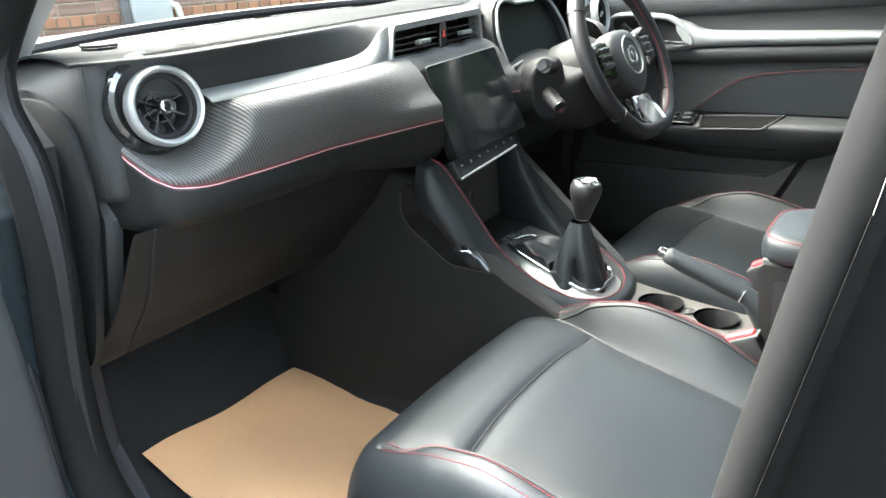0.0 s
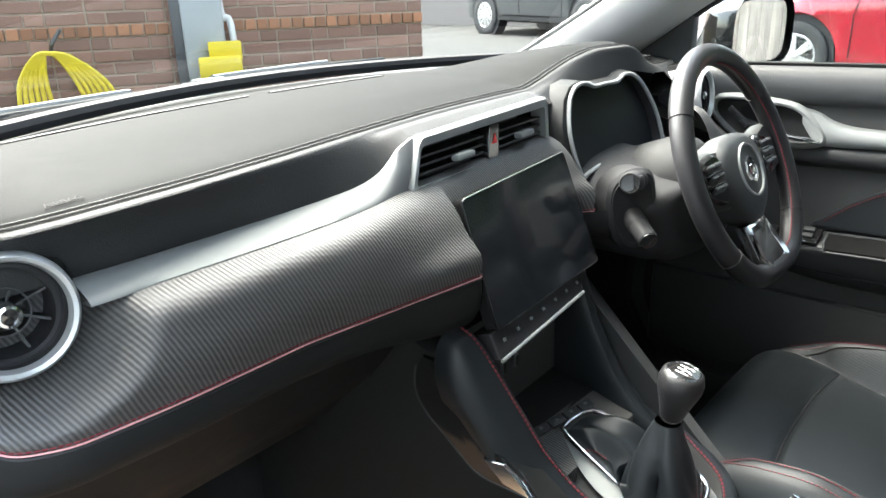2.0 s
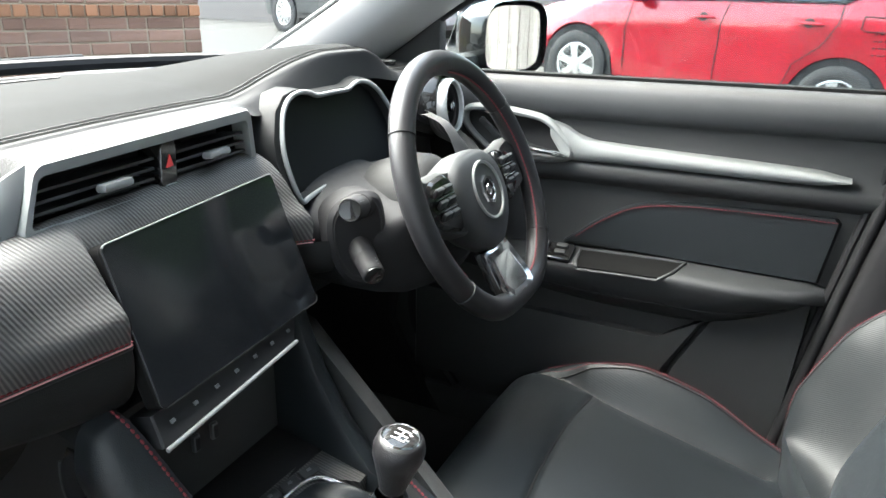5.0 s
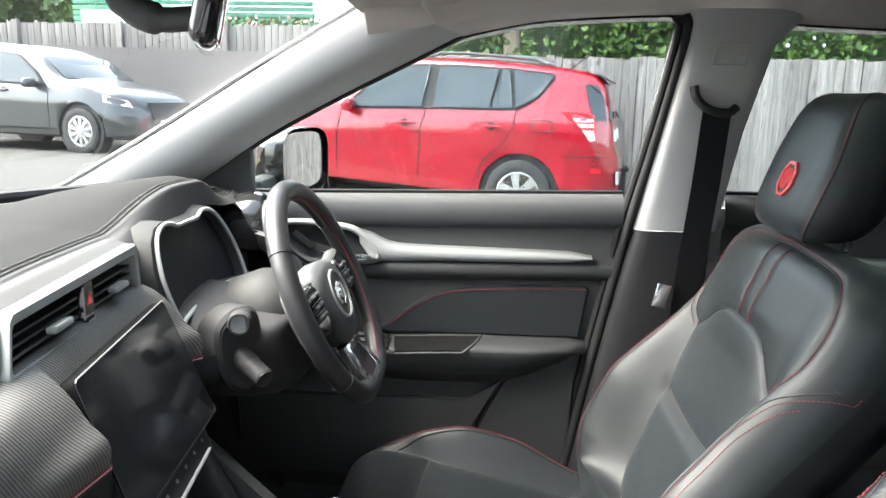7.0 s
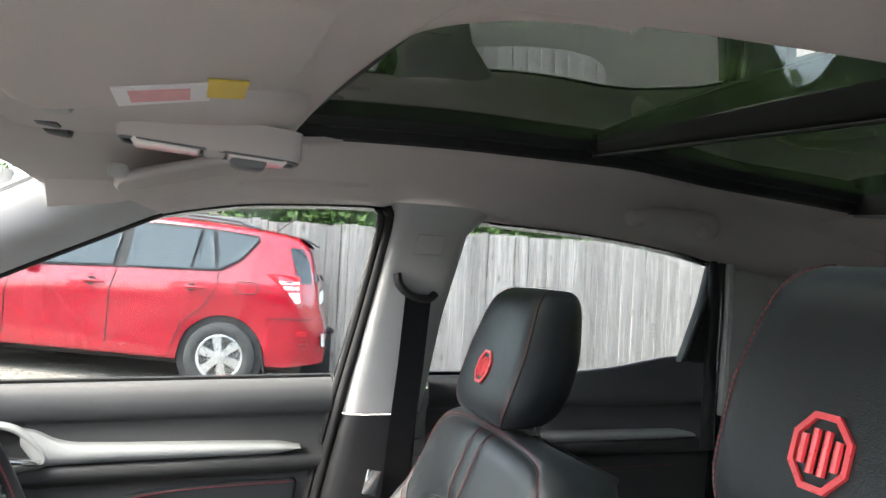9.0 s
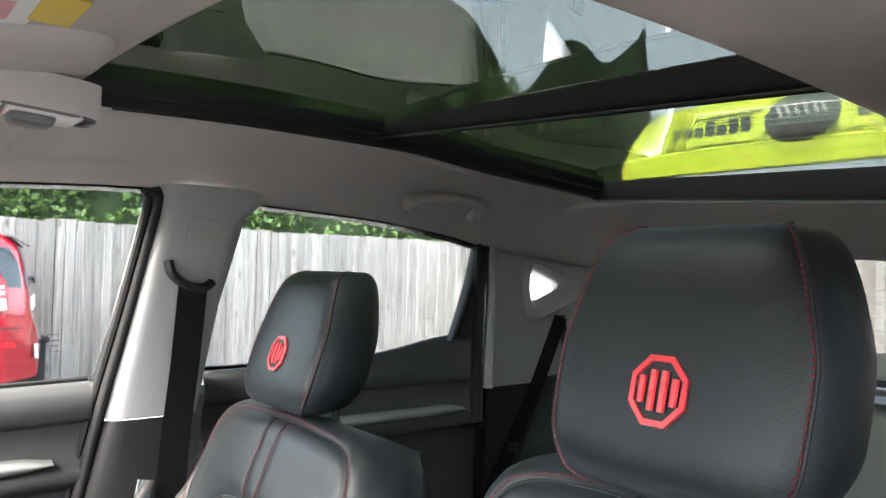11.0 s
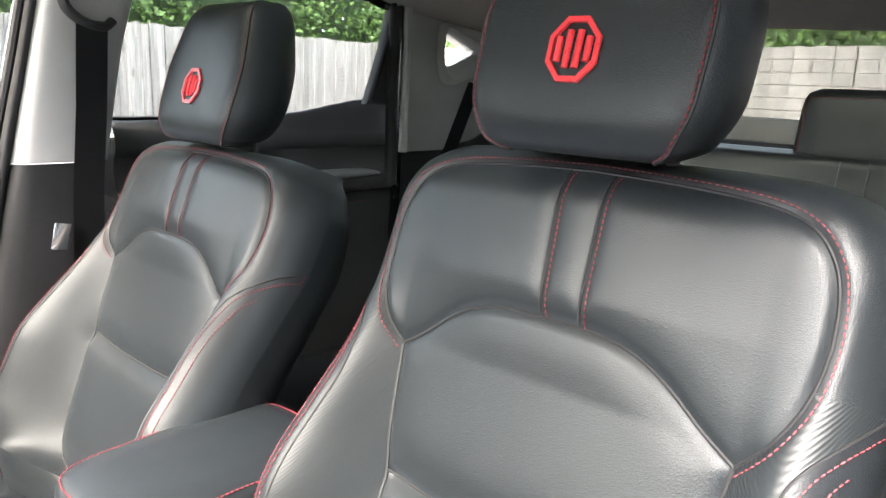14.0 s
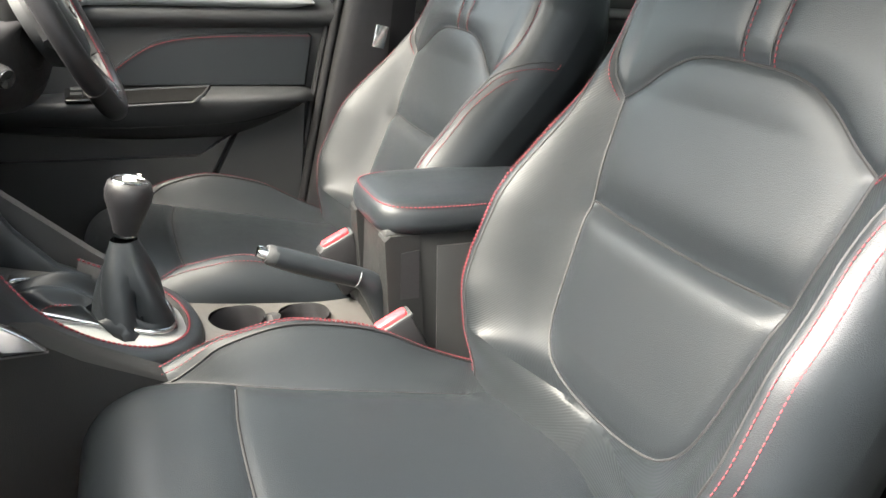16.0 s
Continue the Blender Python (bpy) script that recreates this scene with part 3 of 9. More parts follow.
    uv = np.stack([us[np.linspace(0, len(us) - 1, cols).astype(int)][None] * (wid[:, None] - 0.0005), np.repeat(ys[:, None], cols, 1)], 2).reshape(-1, 2)
    on_cushion = lambda p, near: np.stack([cx + p[:, 0], front_y - p[:, 1], top_z + cushion_height(p[:, 0], p[:, 1], near)], 1)
    yy = np.linspace(0.06, 0.455, 60)
    edge = np.stack([cushion_side(yy), yy], 1)
    thigh = spline([(-0.172, 0.168), (-0.09, 0.160), (0, 0.158), (0.09, 0.160), (0.172, 0.168)], 24)
    front_line = spline([(0.205, 0.10), (0.226, 0.085), (0.245, 0.072)], 10)
    yr = np.linspace(0.075, 0.60, 50)
    ridge_c = np.stack([smooth_ramp(yr, [0, 0.05, 0.15, 0.35, 0.62], [0.232, 0.248, 0.262, 0.270, 0.262]) - 0.050, yr], 1)
    softc = [edge, edge * (-1, 1), thigh]

    def regions_c(c):
        a, y = np.abs(c[:, 0]), c[:, 1]
        out = np.where(y < 0.158 + 0.010 * (a / 0.172) ** 2, 0, 1)
        bol = (y > 0.06) & (a > cushion_side(y))
        out[bol] = 2
        rid = smooth_ramp(y, [0, 0.05, 0.15, 0.35, 0.62], [0.232, 0.248, 0.262, 0.270, 0.262]) - 0.050
        out[bol & (a > rid)] = 3
        return out

    panels = quilt(uv, (rows, cols), regions_c, softc + [ridge_c, ridge_c * (-1, 1)], lambda p, d: on_cushion(p, np.minimum.reduce([near_line(p, s)[0] for s in softc])))
    for k, geo in sorted(panels.items()):
        for v, f in by_side(geo, cx) if k > 1 else [geo]:
          part({0: "thigh_panel", 1: "cushion_panel", 2: "cushion_bolster", 3: "cushion_edge"}[k], (v, [tuple(reversed(q)) for q in f]), "leather_rib" if k == 2 else "leather", seat, "ribbed black leather cushion bolster" if k == 2 else "")
    for line, red in ((edge, 0), (edge * (-1, 1), 0), (thigh, 0), (ridge_c, 1), (ridge_c * (-1, 1), 1)):
        p = resample(line, 0.006)
        q = on_cushion(p, np.minimum.reduce([near_line(p, s)[0] for s in softc])) + (0, 0, 0.001)
        part("seam", tube(q, 0.0017, 6), "seam", seat)
        if red:
            sg = 1 if p[0, 0] > 0 else -1
            for o in (0.006, 0.020):
                p2 = p + (sg * o, 0)
                part("red_stitching", stitches(on_cushion(p2, np.full(len(p2), 1.0)) + (0, 0, 0.001)), "red", seat, "row of red thread stitches")
    # cushion skirt down to the seat frame
    loop = []
    for s in (1, -1):
        col = [(s * (w - 0.0005), y) for w, y in zip(wid, ys)]
        loop.append(on_cushion(np.array(col), np.full(len(col), 1.0)))
    frontrow = on_cushion(np.stack([np.linspace(-wid[0] + 0.0005, wid[0] - 0.0005, 40), np.zeros(40)], 1), np.full(40, 1.0))
    ring = np.concatenate([loop[1][::-1], frontrow[1:-1], loop[0]])
    mid = np.array([cx, -0.45, 0])
    low = lambda z, k: np.stack([mid[0] + (ring[:, 0] - mid[0]) * k, mid[1] + (ring[:, 1] - mid[1]) * k, np.full(len(ring), z)], 1)
    part("cushion_skirt", grid([ring, low(0.47, 1.0), low(0.44, 0.985), low(0.40, 0.97)], flip=True), "leather", seat)
    part("seat_valance", grid([low(0.412, 0.978), low(0.36, 0.97), low(0.33, 0.93)], flip=True), "plastic", seat, "black plastic seat valance")
    for s in (1, -1):
        part("seat_rail", block((cx + s * 0.19, -0.50, 0.315), (0.04, 0.52, 0.05), 0.006), "plastic_grey", seat, "dark steel floor rail")

    # headrest
    hc = np.array([cx, head[0], head[1]])
    hl = -math.tan(lean) * 0.8
    levels = np.sin(np.linspace(-1, 1, 52) * math.pi / 2 * 0.985)
    rings = []
    for q in levels:
        z = 0.108 * q
        k = max(0.0, 1 - abs(q) ** (8.0 if q > 0 else 5.0)) ** 0.42
        fw = float(smooth_ramp(q, [-1, -0.90, -0.5, 0.0, 0.4, 0.75, 0.93, 1], [0.072, 0.090, 0.106, 0.108, 0.100, 0.088, 0.076, 0.064]))
        df, db = 0.062 * (0.30 + 0.70 * k), float(smooth_ramp(q, [-1, -0.3, 0.4, 1], [0.068, 0.064, 0.048, 0.030])) * (0.25 + 0.75 * k)
        side = 0.014 * k
        half = [(0.0, df), (fw * 0.68, df - 0.0015), (fw, df - 0.010 * k - 0.001), (fw + side, df * 0.30), (fw + side * 0.6, -db * 0.45), (fw * 0.80, -db * 0.92), (0.0, -db)]
        ctrl = half + [(-x, y) for x, y in half[-2:0:-1]]
        ring = spline([(x, y, 0) for x, y in ctrl], 96, closed=True)
        rings.append([hc + np.array([p[0], hl * z + p[1], z]) for p in ring])
    P = np.array(rings)
    geo = grid(P, close_v=True, flip=True)
    fv, ff = geo
    cols_of = np.array([min(q[0] % 96, q[3] % 96) if max(q[0] % 96, q[1] % 96) - min(q[0] % 96, q[1] % 96) < 50 else 95 for q in ff])
    isfront = (cols_of < 16) | (cols_of >= 80)

    def pick(mask, extra=()):
        fs = [ff[i] for i in np.nonzero(mask)[0]] + list(extra)
        used = sorted({i for q in fs for i in q})
        at = {u: i for i, u in enumerate(used)}
        return fv[used], [tuple(at[i] for i in q) for q in fs]

    ends_ = [tuple(range(96)), tuple(51 * 96 + i for i in range(95, -1, -1))]
    head = part("headrest", pick(~isfront, ends_), "leather", seat)
    part("headrest_front", pick(isfront), "leather", head, "smooth black leather front panel")
    for j, o in ((16, -1), (80, 1)):
        part("seam", tube(P[:, j] + (0, 0.0004, 0), 0.0019, 6), "seam", head)
        part("red_stitching", stitches(P[:, j] * 0.45 + P[:, j + o] * 0.55 + (0, 0.0010, 0), 0.0056, 0.0040, 0.0009), "red", head, "row of red thread stitches")
    for s in (1, -1):
        part("headrest_post", tube([hc + (s * 0.062, -0.008, -0.080), hc + (s * 0.062, 0.006, -0.150)], 0.0055, 12), "plastic_grey", head, "dark headrest post")
        part("post_collar", lathe([(0.004, 0.010), (0.010, 0.008), (0.0115, 0.0), (0.0115, -0.012)], hc + (s * 0.062, 0.002, -0.130), (0, 0.2, 1), 20), "plastic", head)
    # red octagonal badge: a rim and plain bars
    front = lambda dx, dz: hc + np.array([dx, 0.0620 + hl * dz - 0.25 * dx * dx - 0.3 * max(0, dz) ** 2, dz])
    oct8 = lambda r: [front(r * math.cos(radians(22.5 + 45 * i)), -0.022 + r * 1.08 * math.sin(radians(22.5 + 45 * i))) for i in range(8)]
    o, i8 = np.array(oct8(0.026)), np.array(oct8(0.0215))
    lift = np.array([0, 0.003, 0.001])
    v = np.concatenate([o, o + lift, i8 + lift, i8])
    part("badge_rim", (v, [(r * 8 + i, r * 8 + (i + 1) % 8, r * 8 + 8 + (i + 1) % 8, r * 8 + 8 + i) for r in range(3) for i in range(8)]), "redgloss", head, "raised red octagonal rim", smooth=False)
    for dx, up, dn in ((0.0140, 0.010, -0.010), (0.0048, 0.0150, -0.0150), (-0.0048, 0.0150, -0.0150), (-0.0140, 0.010, -0.010)):
        part("badge_bar", tube([front(dx, up - 0.022) + lift * 0.6, front(dx, dn - 0.022) + lift * 0.6], 0.0030, 8), "redgloss", head, "raised plain red bar")
    return seat


passenger_seat = front_seat(-0.362, "black leather front seat with red stitching and red badge on headrest")
driver_seat = front_seat(0.357, "black leather driver's seat behind the steering wheel, red stitching", 23.5, (0, -0.656, 0.470), (-0.160, 0.555), (-0.961, 1.166))

# ---- dashboard ----
dash = thing("dashboard", (0, 0.15, 0.85), "dark grained dashboard with silver strip, carbon-pattern panel and red stitching", "dashboard")
XS = np.unique(np.concatenate([np.linspace(-0.694, -0.60, 26), np.linspace(-0.60, 0.60, 150), np.linspace(-0.170, -0.140, 14), np.linspace(0.60, 0.694, 26)]).round(5))


def ends(x):
    """How far the face of the dashboard swings forwards towards its two ends."""
    return float(smooth_ramp(abs(x), [0, 0.50, 0.60, 0.64, 0.667, 0.682, 0.695], [0, 0, 0.006, 0.016, 0.038, 0.093, 0.150]))


def lift(x):
    """How far the red seam climbs at the two ends."""
    return float(smooth_ramp(abs(x), [0, 0.60, 0.645, 0.667, 0.682, 0.695], [0, 0, 0.005, 0.020, 0.062, 0.095]))


def stitch_y(x):
    return float(smooth_ramp(x, [-0.70, -0.66, -0.60, -0.50, -0.35, -0.25, -0.16, -0.03, 0.06, 0.17, 0.30, 0.50, 0.60, 0.66, 0.70], [0.075, 0.030, 0.002, 0.010, 0.033, 0.053, 0.070, 0.090, 0.097, 0.101, 0.099, 0.088, 0.080, 0.090, 0.11]))


def hood(x):
    return float(smooth_ramp(x, [-1, 0.165, 0.20, 0.25, 0.315, 0.385, 0.47, 0.50, 0.535, 0.57, 1], [0, 0, 0.006, 0.020, 0.036, 0.045, 0.044, 0.036, 0.014, 0.0, 0]))


# the silver strip's upper and lower edges, from the round vent to the centre vents
strip_top = spline([(-0.573, 0.004, 1.0115), (-0.50, 0.006, 1.0112), (-0.40, 0.009, 1.011), (-0.32, 0.013, 1.0115), (-0.275, 0.016, 1.0125), (-0.245, 0.018, 1.0155), (-0.222, 0.0195, 1.022), (-0.205, 0.0205, 1.032), (-0.190, 0.021, 1.0425), (-0.166, 0.022, 1.0515)], 70)
strip_low = spline([(-0.573, -0.026, 0.9985), (-0.50, -0.026, 0.9985), (-0.40, -0.025, 0.9985), (-0.33, -0.021, 0.9985), (-0.29, -0.016, 0.9985), (-0.26, -0.011, 0.998), (-0.235, -0.005, 0.9975), (-0.216, 0.000, 0.9965), (-0.1985, 0.004, 0.9955)], 70)


def under_pad(x):
    """Where the pad's front meets what lies below it: the strip, the vents, or the gap to the binnacle."""
    if x < -0.166:
        return np.array([x, np.interp(x, strip_top[:, 0], strip_top[:, 1]) + 0.004 + ends(x), np.interp(x, strip_top[:, 0], strip_top[:, 2]) - 0.002])
    if x < 0.145:
        u = (x + 0.166) / 0.311
        return np.array([x, 0.026 + 0.026 * u, 1.0505 + 0.0065 * u])
    if x < 0.56:
        return np.array([x, 0.052 + 0.02 * float(smooth_ramp(x, [0.145, 0.18, 0.45, 0.56], [0, 0.5, 1, 0])), 1.050 + 0.48 * hood(x) - 0.012 * float(smooth_ramp(x, [0.145, 0.19, 0.5, 0.56], [0, 1, 1, 0]))])
    return np.array([x, 0.012 + ends(x), 1.0095])


# top pad, from under the windscreen to the stitched edge
top, front, rows_st = [], [], [[], []]
for x in XS:
    k, sy = hood(x), stitch_y(x)
    sag = 0.012 * (abs(x) / 0.69) ** 2
    zs = 1.0605 + k
    rows = [(x, 0.56 - 0.20 * (x / 0.69) ** 2, 1.052 - sag), (x, 0.42 - 0.10 * (x / 0.69) ** 2, 1.066 - sag), (x, 0.29, 1.072 - sag + 0.45 * k), (x, 0.19, 1.071 - 0.5 * sag + 0.8 * k), (x, sy + 0.045, zs + 0.0055), (x, sy + 0.014, zs + 0.002), (x, sy, zs)]
    top.append(spline(rows, 26))
    p = under_pad(x)
    a = np.array([x, sy, zs])
    drop = p - a
    front.append(spline([a, a + (0, -0.0045, -0.0008), a + (0, -0.009, -0.0035), a + drop * 0.42 + (0, -0.0035, 0.003), a + drop * 0.75 + (0, -0.0015, 0.0015), p], 14))
    for i, o in enumerate((0.0045, 0.0125)):
        rows_st[i].append((x, sy + o, zs + 0.0008 + o * 0.13))
part("top_pad", grid(top, flip=True), "padtop", dash, "soft grained dash top", sharp=60)
for line in rows_st:
    part("pad_seam", tube(np.array(line[18:-18]) + (0, 0, 0.0002), 0.0006, 6), "seam", dash)
    part("pad_stitching", stitches(np.array(line[18:-18]) + (0, -0.0018, 0.0006), 0.0045, 0.0036, 0.0006), "grey_thread", dash, "fine row of dark grey stitches")
part("pad_front", grid(front, flip=True), "pad", dash, "grained leather band under the dash top", sharp=50)
# silver strip that widens into the vent surround
strip = []
for a, b in zip(strip_top, strip_low):
    strip.append([a + (0, 0.02, -0.004), a + (0, 0.004, -0.0005), a + (0, 0.0005, 0.0002), a * 0.66 + b * 0.34 + (0, -0.0015, 0.0012), a * 0.3 + b * 0.7 + (0, -0.0015, 0.0012), b + (0, 0.0005, 0.0012), b + (0, 0.0, -0.001), b + (0, 0.02, -0.003)])
part("silver_strip", grid(strip, flip=True), "satin_strip", dash, "satin silver trim strip", sharp=50)
# carbon-pattern panel down to the red seam
carbon = []
for x in XS:
    e, up = ends(x), lift(x)
    ty, tz = float(np.interp(x, strip_low[:, 0], strip_low[:, 1])), 0.9985
    if x > -0.1985:
        ty = 0.004 + 0.133 * (x + 0.1985) if x < 0.15 else float(ramp(x, [0.15, 0.20, 0.50, 0.58], [0.05, 0.06, 0.0, -0.026]))
    back = float(smooth_ramp(x, [-1, -0.158, -0.146, 0.13, 0.20, 1], [0, 0, 0.034, 0.050, 0.0, 0.0]))
    full = float(smooth_ramp(x, [-1, -0.36, -0.17, 0.15, 0.5, 0.58, 1], [1, 1, 0.25, 0.2, 0.5, 1, 1]))
    by = -0.051 - 0.071 * (min(x, -0.15) + 0.4) * (x > -0.4) + back
    bz = 0.904 - 0.032 * (min(x, 0.0) + 0.4) * (x > -0.4)
    sag = ty * (1 - full) + (ty - 0.018) * full
    rows = [(ty + 0.010, tz + 0.001), (ty, tz), (sag + 0.25 * (by - sag) - 0.006 * full, 0.988), (sag + 0.5 * (by - sag) - 0.013 * full, 0.968), (sag + 0.72 * (by - sag) - 0.014 * full, 0.943 + up * 0.35), (by - 0.007 * full, 0.922 + up * 0.75), (by, bz + up)]
    col3 = []
    for q in spline([(x, y + e, z) for y, z in rows], 22):
        r = math.hypot((abs(q[0]) - 0.626) * 0.95, q[2] - 1.0)
        w = float(smooth_ramp(r, [0, 0.046, 0.086, 0.3], [1, 1, 0, 0]))
        col3.append((q[0], max(q[1], 0.030) * w + q[1] * (1 - w), q[2]))
    carbon.append(col3)
left_n, right_n = int((XS < 0.165).sum()), int((XS < 0.515).sum())
for piece in (carbon[:left_n], carbon[right_n:]):
    part("carbon_panel", grid(piece, flip=True), "carbon", dash, "carbon-pattern vinyl panel", sharp=179)
seam_all = np.array([c[-1] for c in carbon])
for seam_line in (seam_all[:left_n], seam_all[right_n:]):
    part("seam", tube(seam_line + (0, -0.0005, -0.003), 0.0014, 6), "seam", dash)
    part("red_stitching", stitches(seam_line + (0, -0.0016, 0.0032), 0.0052, 0.0042, 0.00105), "red", dash, "row of red thread stitches")
    part("red_piping", tube(seam_line + (0, -0.0016, 0.0002), 0.0008, 6), "pink_print", dash, "thin pale red piping under the carbon panel")
lower = []
for x, e in zip(XS, seam_all):
    y0, z0 = e[1], e[2]
    dz = 1 + 0.9 * lift(x) / 0.06 + 0.42 * float(smooth_ramp(x, [-1, -0.34, -0.17, 0.2, 1], [0, 0, 1, 0, 0]))
    lower.append(spline([(x, y0, z0), (x, y0 - 0.0015, z0 - 0.012 * dz), (x, y0 + 0.003, z0 - 0.030 * dz), (x, y0 + 0.018, z0 - 0.046 * dz), (x, y0 + 0.045, z0 - 0.055 * dz), (x, y0 + 0.09, z0 - 0.057 * dz)], 14))
part("column_cowl", grid([spline([(x, 0.075, 0.985), (x, 0.045, 0.945), (x, 0.020, 0.915), (x, 0.006, 0.885), (x, 0.010, 0.850)], 12) for x in np.linspace(0.14, 0.545, 20)], flip=True), "plastic", dash, "black cowl under the instruments")
part("lower_pad", grid(lower, flip=True), "plastic_dimmed", dash, "dark soft lower edge of the dashboard")
# glovebox and knee panel
glove = [spline([(x, -0.012, 0.866), (x, 0.006, 0.842), (x, 0.070, 0.75), (x, 0.14, 0.68), (x, 0.185, 0.632), (x, 0.22, 0.62), (x, 0.34, 0.60)], 24) for x in np.linspace(-0.705, -0.19, 14)]
gb = part("glovebox", grid(glove, flip=True), "plastic_dimmed", dash, "closed black glovebox lid")
part("glovebox_latch", slab([(-0.406, 0.069, 0.758), (-0.330, 0.069, 0.758), (-0.330, 0.040, 0.806), (-0.406, 0.040, 0.806)], (0, 0.012, 0.006), 0.004), "gloss", gb, "recessed glovebox latch")
part("glovebox_latch_lip", tube([(-0.328, 0.036, 0.808), (-0.284, 0.036, 0.808), (-0.274, 0.044, 0.795), (-0.280, 0.060, 0.768), (-0.295, 0.066, 0.759), (-0.328, 0.067, 0.757)], 0.0014, 6), "plastic_dimmed", gb)
gap_line = spline([(-0.676, -0.012, 0.866), (-0.672, 0.006, 0.842), (-0.660, 0.070, 0.75), (-0.652, 0.14, 0.68), (-0.648, 0.185, 0.632)], 30)
part("glovebox_gap", tube(gap_line + (0, -0.0008, -0.0008), 0.0022, 6), "seam", gb, "dark gap at the edge of the lid")
knee = [spline([(x, 0.0, 0.868), (x, 0.03, 0.84), (x, 0.10, 0.74), (x, 0.20, 0.66), (x, 0.40, 0.64)], 14) for x in np.linspace(0.16, 0.672, 12)]
part("knee_panel", grid(knee, flip=True), "plastic", dash)
for s in (-1, 1):
    cheek = [(s * 0.694, 0.135, 1.04), (s * 0.694, 0.11, 1.0), (s * 0.694, 0.08, 0.965), (s * 0.694, 0.07, 0.90), (s * 0.694, 0.06, 0.868), (s * 0.672, 0.185, 0.632), (s * 0.672, 0.5, 0.6), (s * 0.69, 0.5, 1.05), (s * 0.69, 0.3, 1.05)]
    part("dash_end_cap", slab(cheek if s < 0 else cheek[::-1], (-s * 0.02, 0, 0), 0.006), "plastic_grey", dash, "dark plastic end cap")
# soft padded corner that wraps the passenger's end of the dashboard, and its oval end plate
corner = spline([(-0.650, 0.046, 0), (-0.660, 0.030, 0), (-0.673, 0.022, 0), (-0.688, 0.026, 0), (-0.699, 0.042, 0), (-0.705, 0.07, 0), (-0.708, 0.12, 0), (-0.708, 0.25, 0)], 34)
wrap = []
for p in corner:
    d = np.array([-0.60, 0.16, 0]) - p
    d /= np.linalg.norm(d)
    wrap.append(spline([p + d * k + (0, 0, z) for k, z in ((0.012, 0.895), (0.003, 0.905), (0, 0.925), (-0.001, 0.965), (0, 1.005), (0.001, 1.030), (0.006, 1.046), (0.016, 1.056), (0.034, 1.0605), (0.056, 1.061))], 22))
part("corner_pad", grid(wrap), "pad", dash, "grained soft pad round the end of the dashboard", sharp=60)
part("corner_seam", tube(np.array(wrap[17])[2:18] + (-0.0006, 0, 0), 0.0009, 6), "seam", dash)
part("corner_stitching", stitches(np.array(wrap[18])[2:18] + (-0.0012, 0, 0), 0.0048, 0.0036, 0.0006), "grey_thread", dash, "fine row of dark grey stitches")
plate_ = spline([(-0.711, 0.25, 1.026), (-0.711, 0.135, 1.023), (-0.711, 0.084, 1.020), (-0.711, 0.055, 1.006), (-0.711, 0.040, 0.985), (-0.711, 0.034, 0.955), (-0.711, 0.034, 0.904), (-0.711, 0.045, 0.860), (-0.711, 0.085, 0.76), (-0.711, 0.14, 0.66), (-0.711, 0.25, 0.62)], 40)
part("end_plate", slab([tuple(p) for p in plate_], (-0.012, 0, 0), 0.004), "plastic_dimmed", dash, "smooth rounded end plate of the dashboard")
# windscreen demister slots and the airbag mark
for x0, x1 in ((-0.52, -0.14), (-0.10, 0.14)):
    part("demister_slot", tube([(x, 0.385 - 0.07 * (x / 0.69) ** 2, 1.0695 - 0.012 * (x / 0.69) ** 2) for x in np.linspace(x0, x1, 20)], 0.004, 6, flat=0.3), "seam", dash, "dark demister slot")
for s in (-1, 1):
    fr = [(s * (0.607 + 0.020 * math.cos(a)), 0.140 + 0.032 * math.sin(a) - 0.3 * 0.020 * math.cos(a), 1.0715) for a in np.linspace(0, 2 * math.pi, 24, endpoint=False)]
    vent = part("side_demister", tube(fr, 0.0018, 6, closed=True), "padtop", dash, "small side window demister grille")
    part("grille_back", slab([(p[0], p[1], p[2] - 0.002) for p in fr][:: (1 if s < 0 else 1)], (0, 0, -0.004)), "seam", vent, smooth=False)
    for i in range(3):
        y = 0.112 + 0.015 * i
        part("slat", block((s * 0.607, y + 0.008, 1.0710), (0.028, 0.004, 0.004), 0.001, (25, 0, 0)), "plastic", vent)


def letters(text, m, size, material, parent, name="lettering", thick=0.0006, align="CENTER"):
    """Writing as a thin mesh, from the built-in font."""
    cu = bpy.data.curves.new(name, "FONT")
    cu.body, cu.size, cu.extrude, cu.align_x = text, size, thick, align
    tmp = new("tmp_text", cu)
    dg = bpy.context.evaluated_depsgraph_get()
    me = bpy.data.meshes.new_from_object(tmp.evaluated_get(dg))
    bpy.data.objects.remove(tmp)
    me.transform(m)
    base = ORIGIN[parent.name]
    me.transform(Matrix.Translation(-base))
    me.materials.clear()
    me.materials.append(M[material])
    ob = new(name, me)
    ob.parent = parent
    ORIGIN[ob.name] = base
    return ob


letters("AIRBAG", pose(-0.556, 0.026, 1.0662, 7, 0, 9), 0.0095, "grey_print", dash, "airbag_lettering", 0.0002)


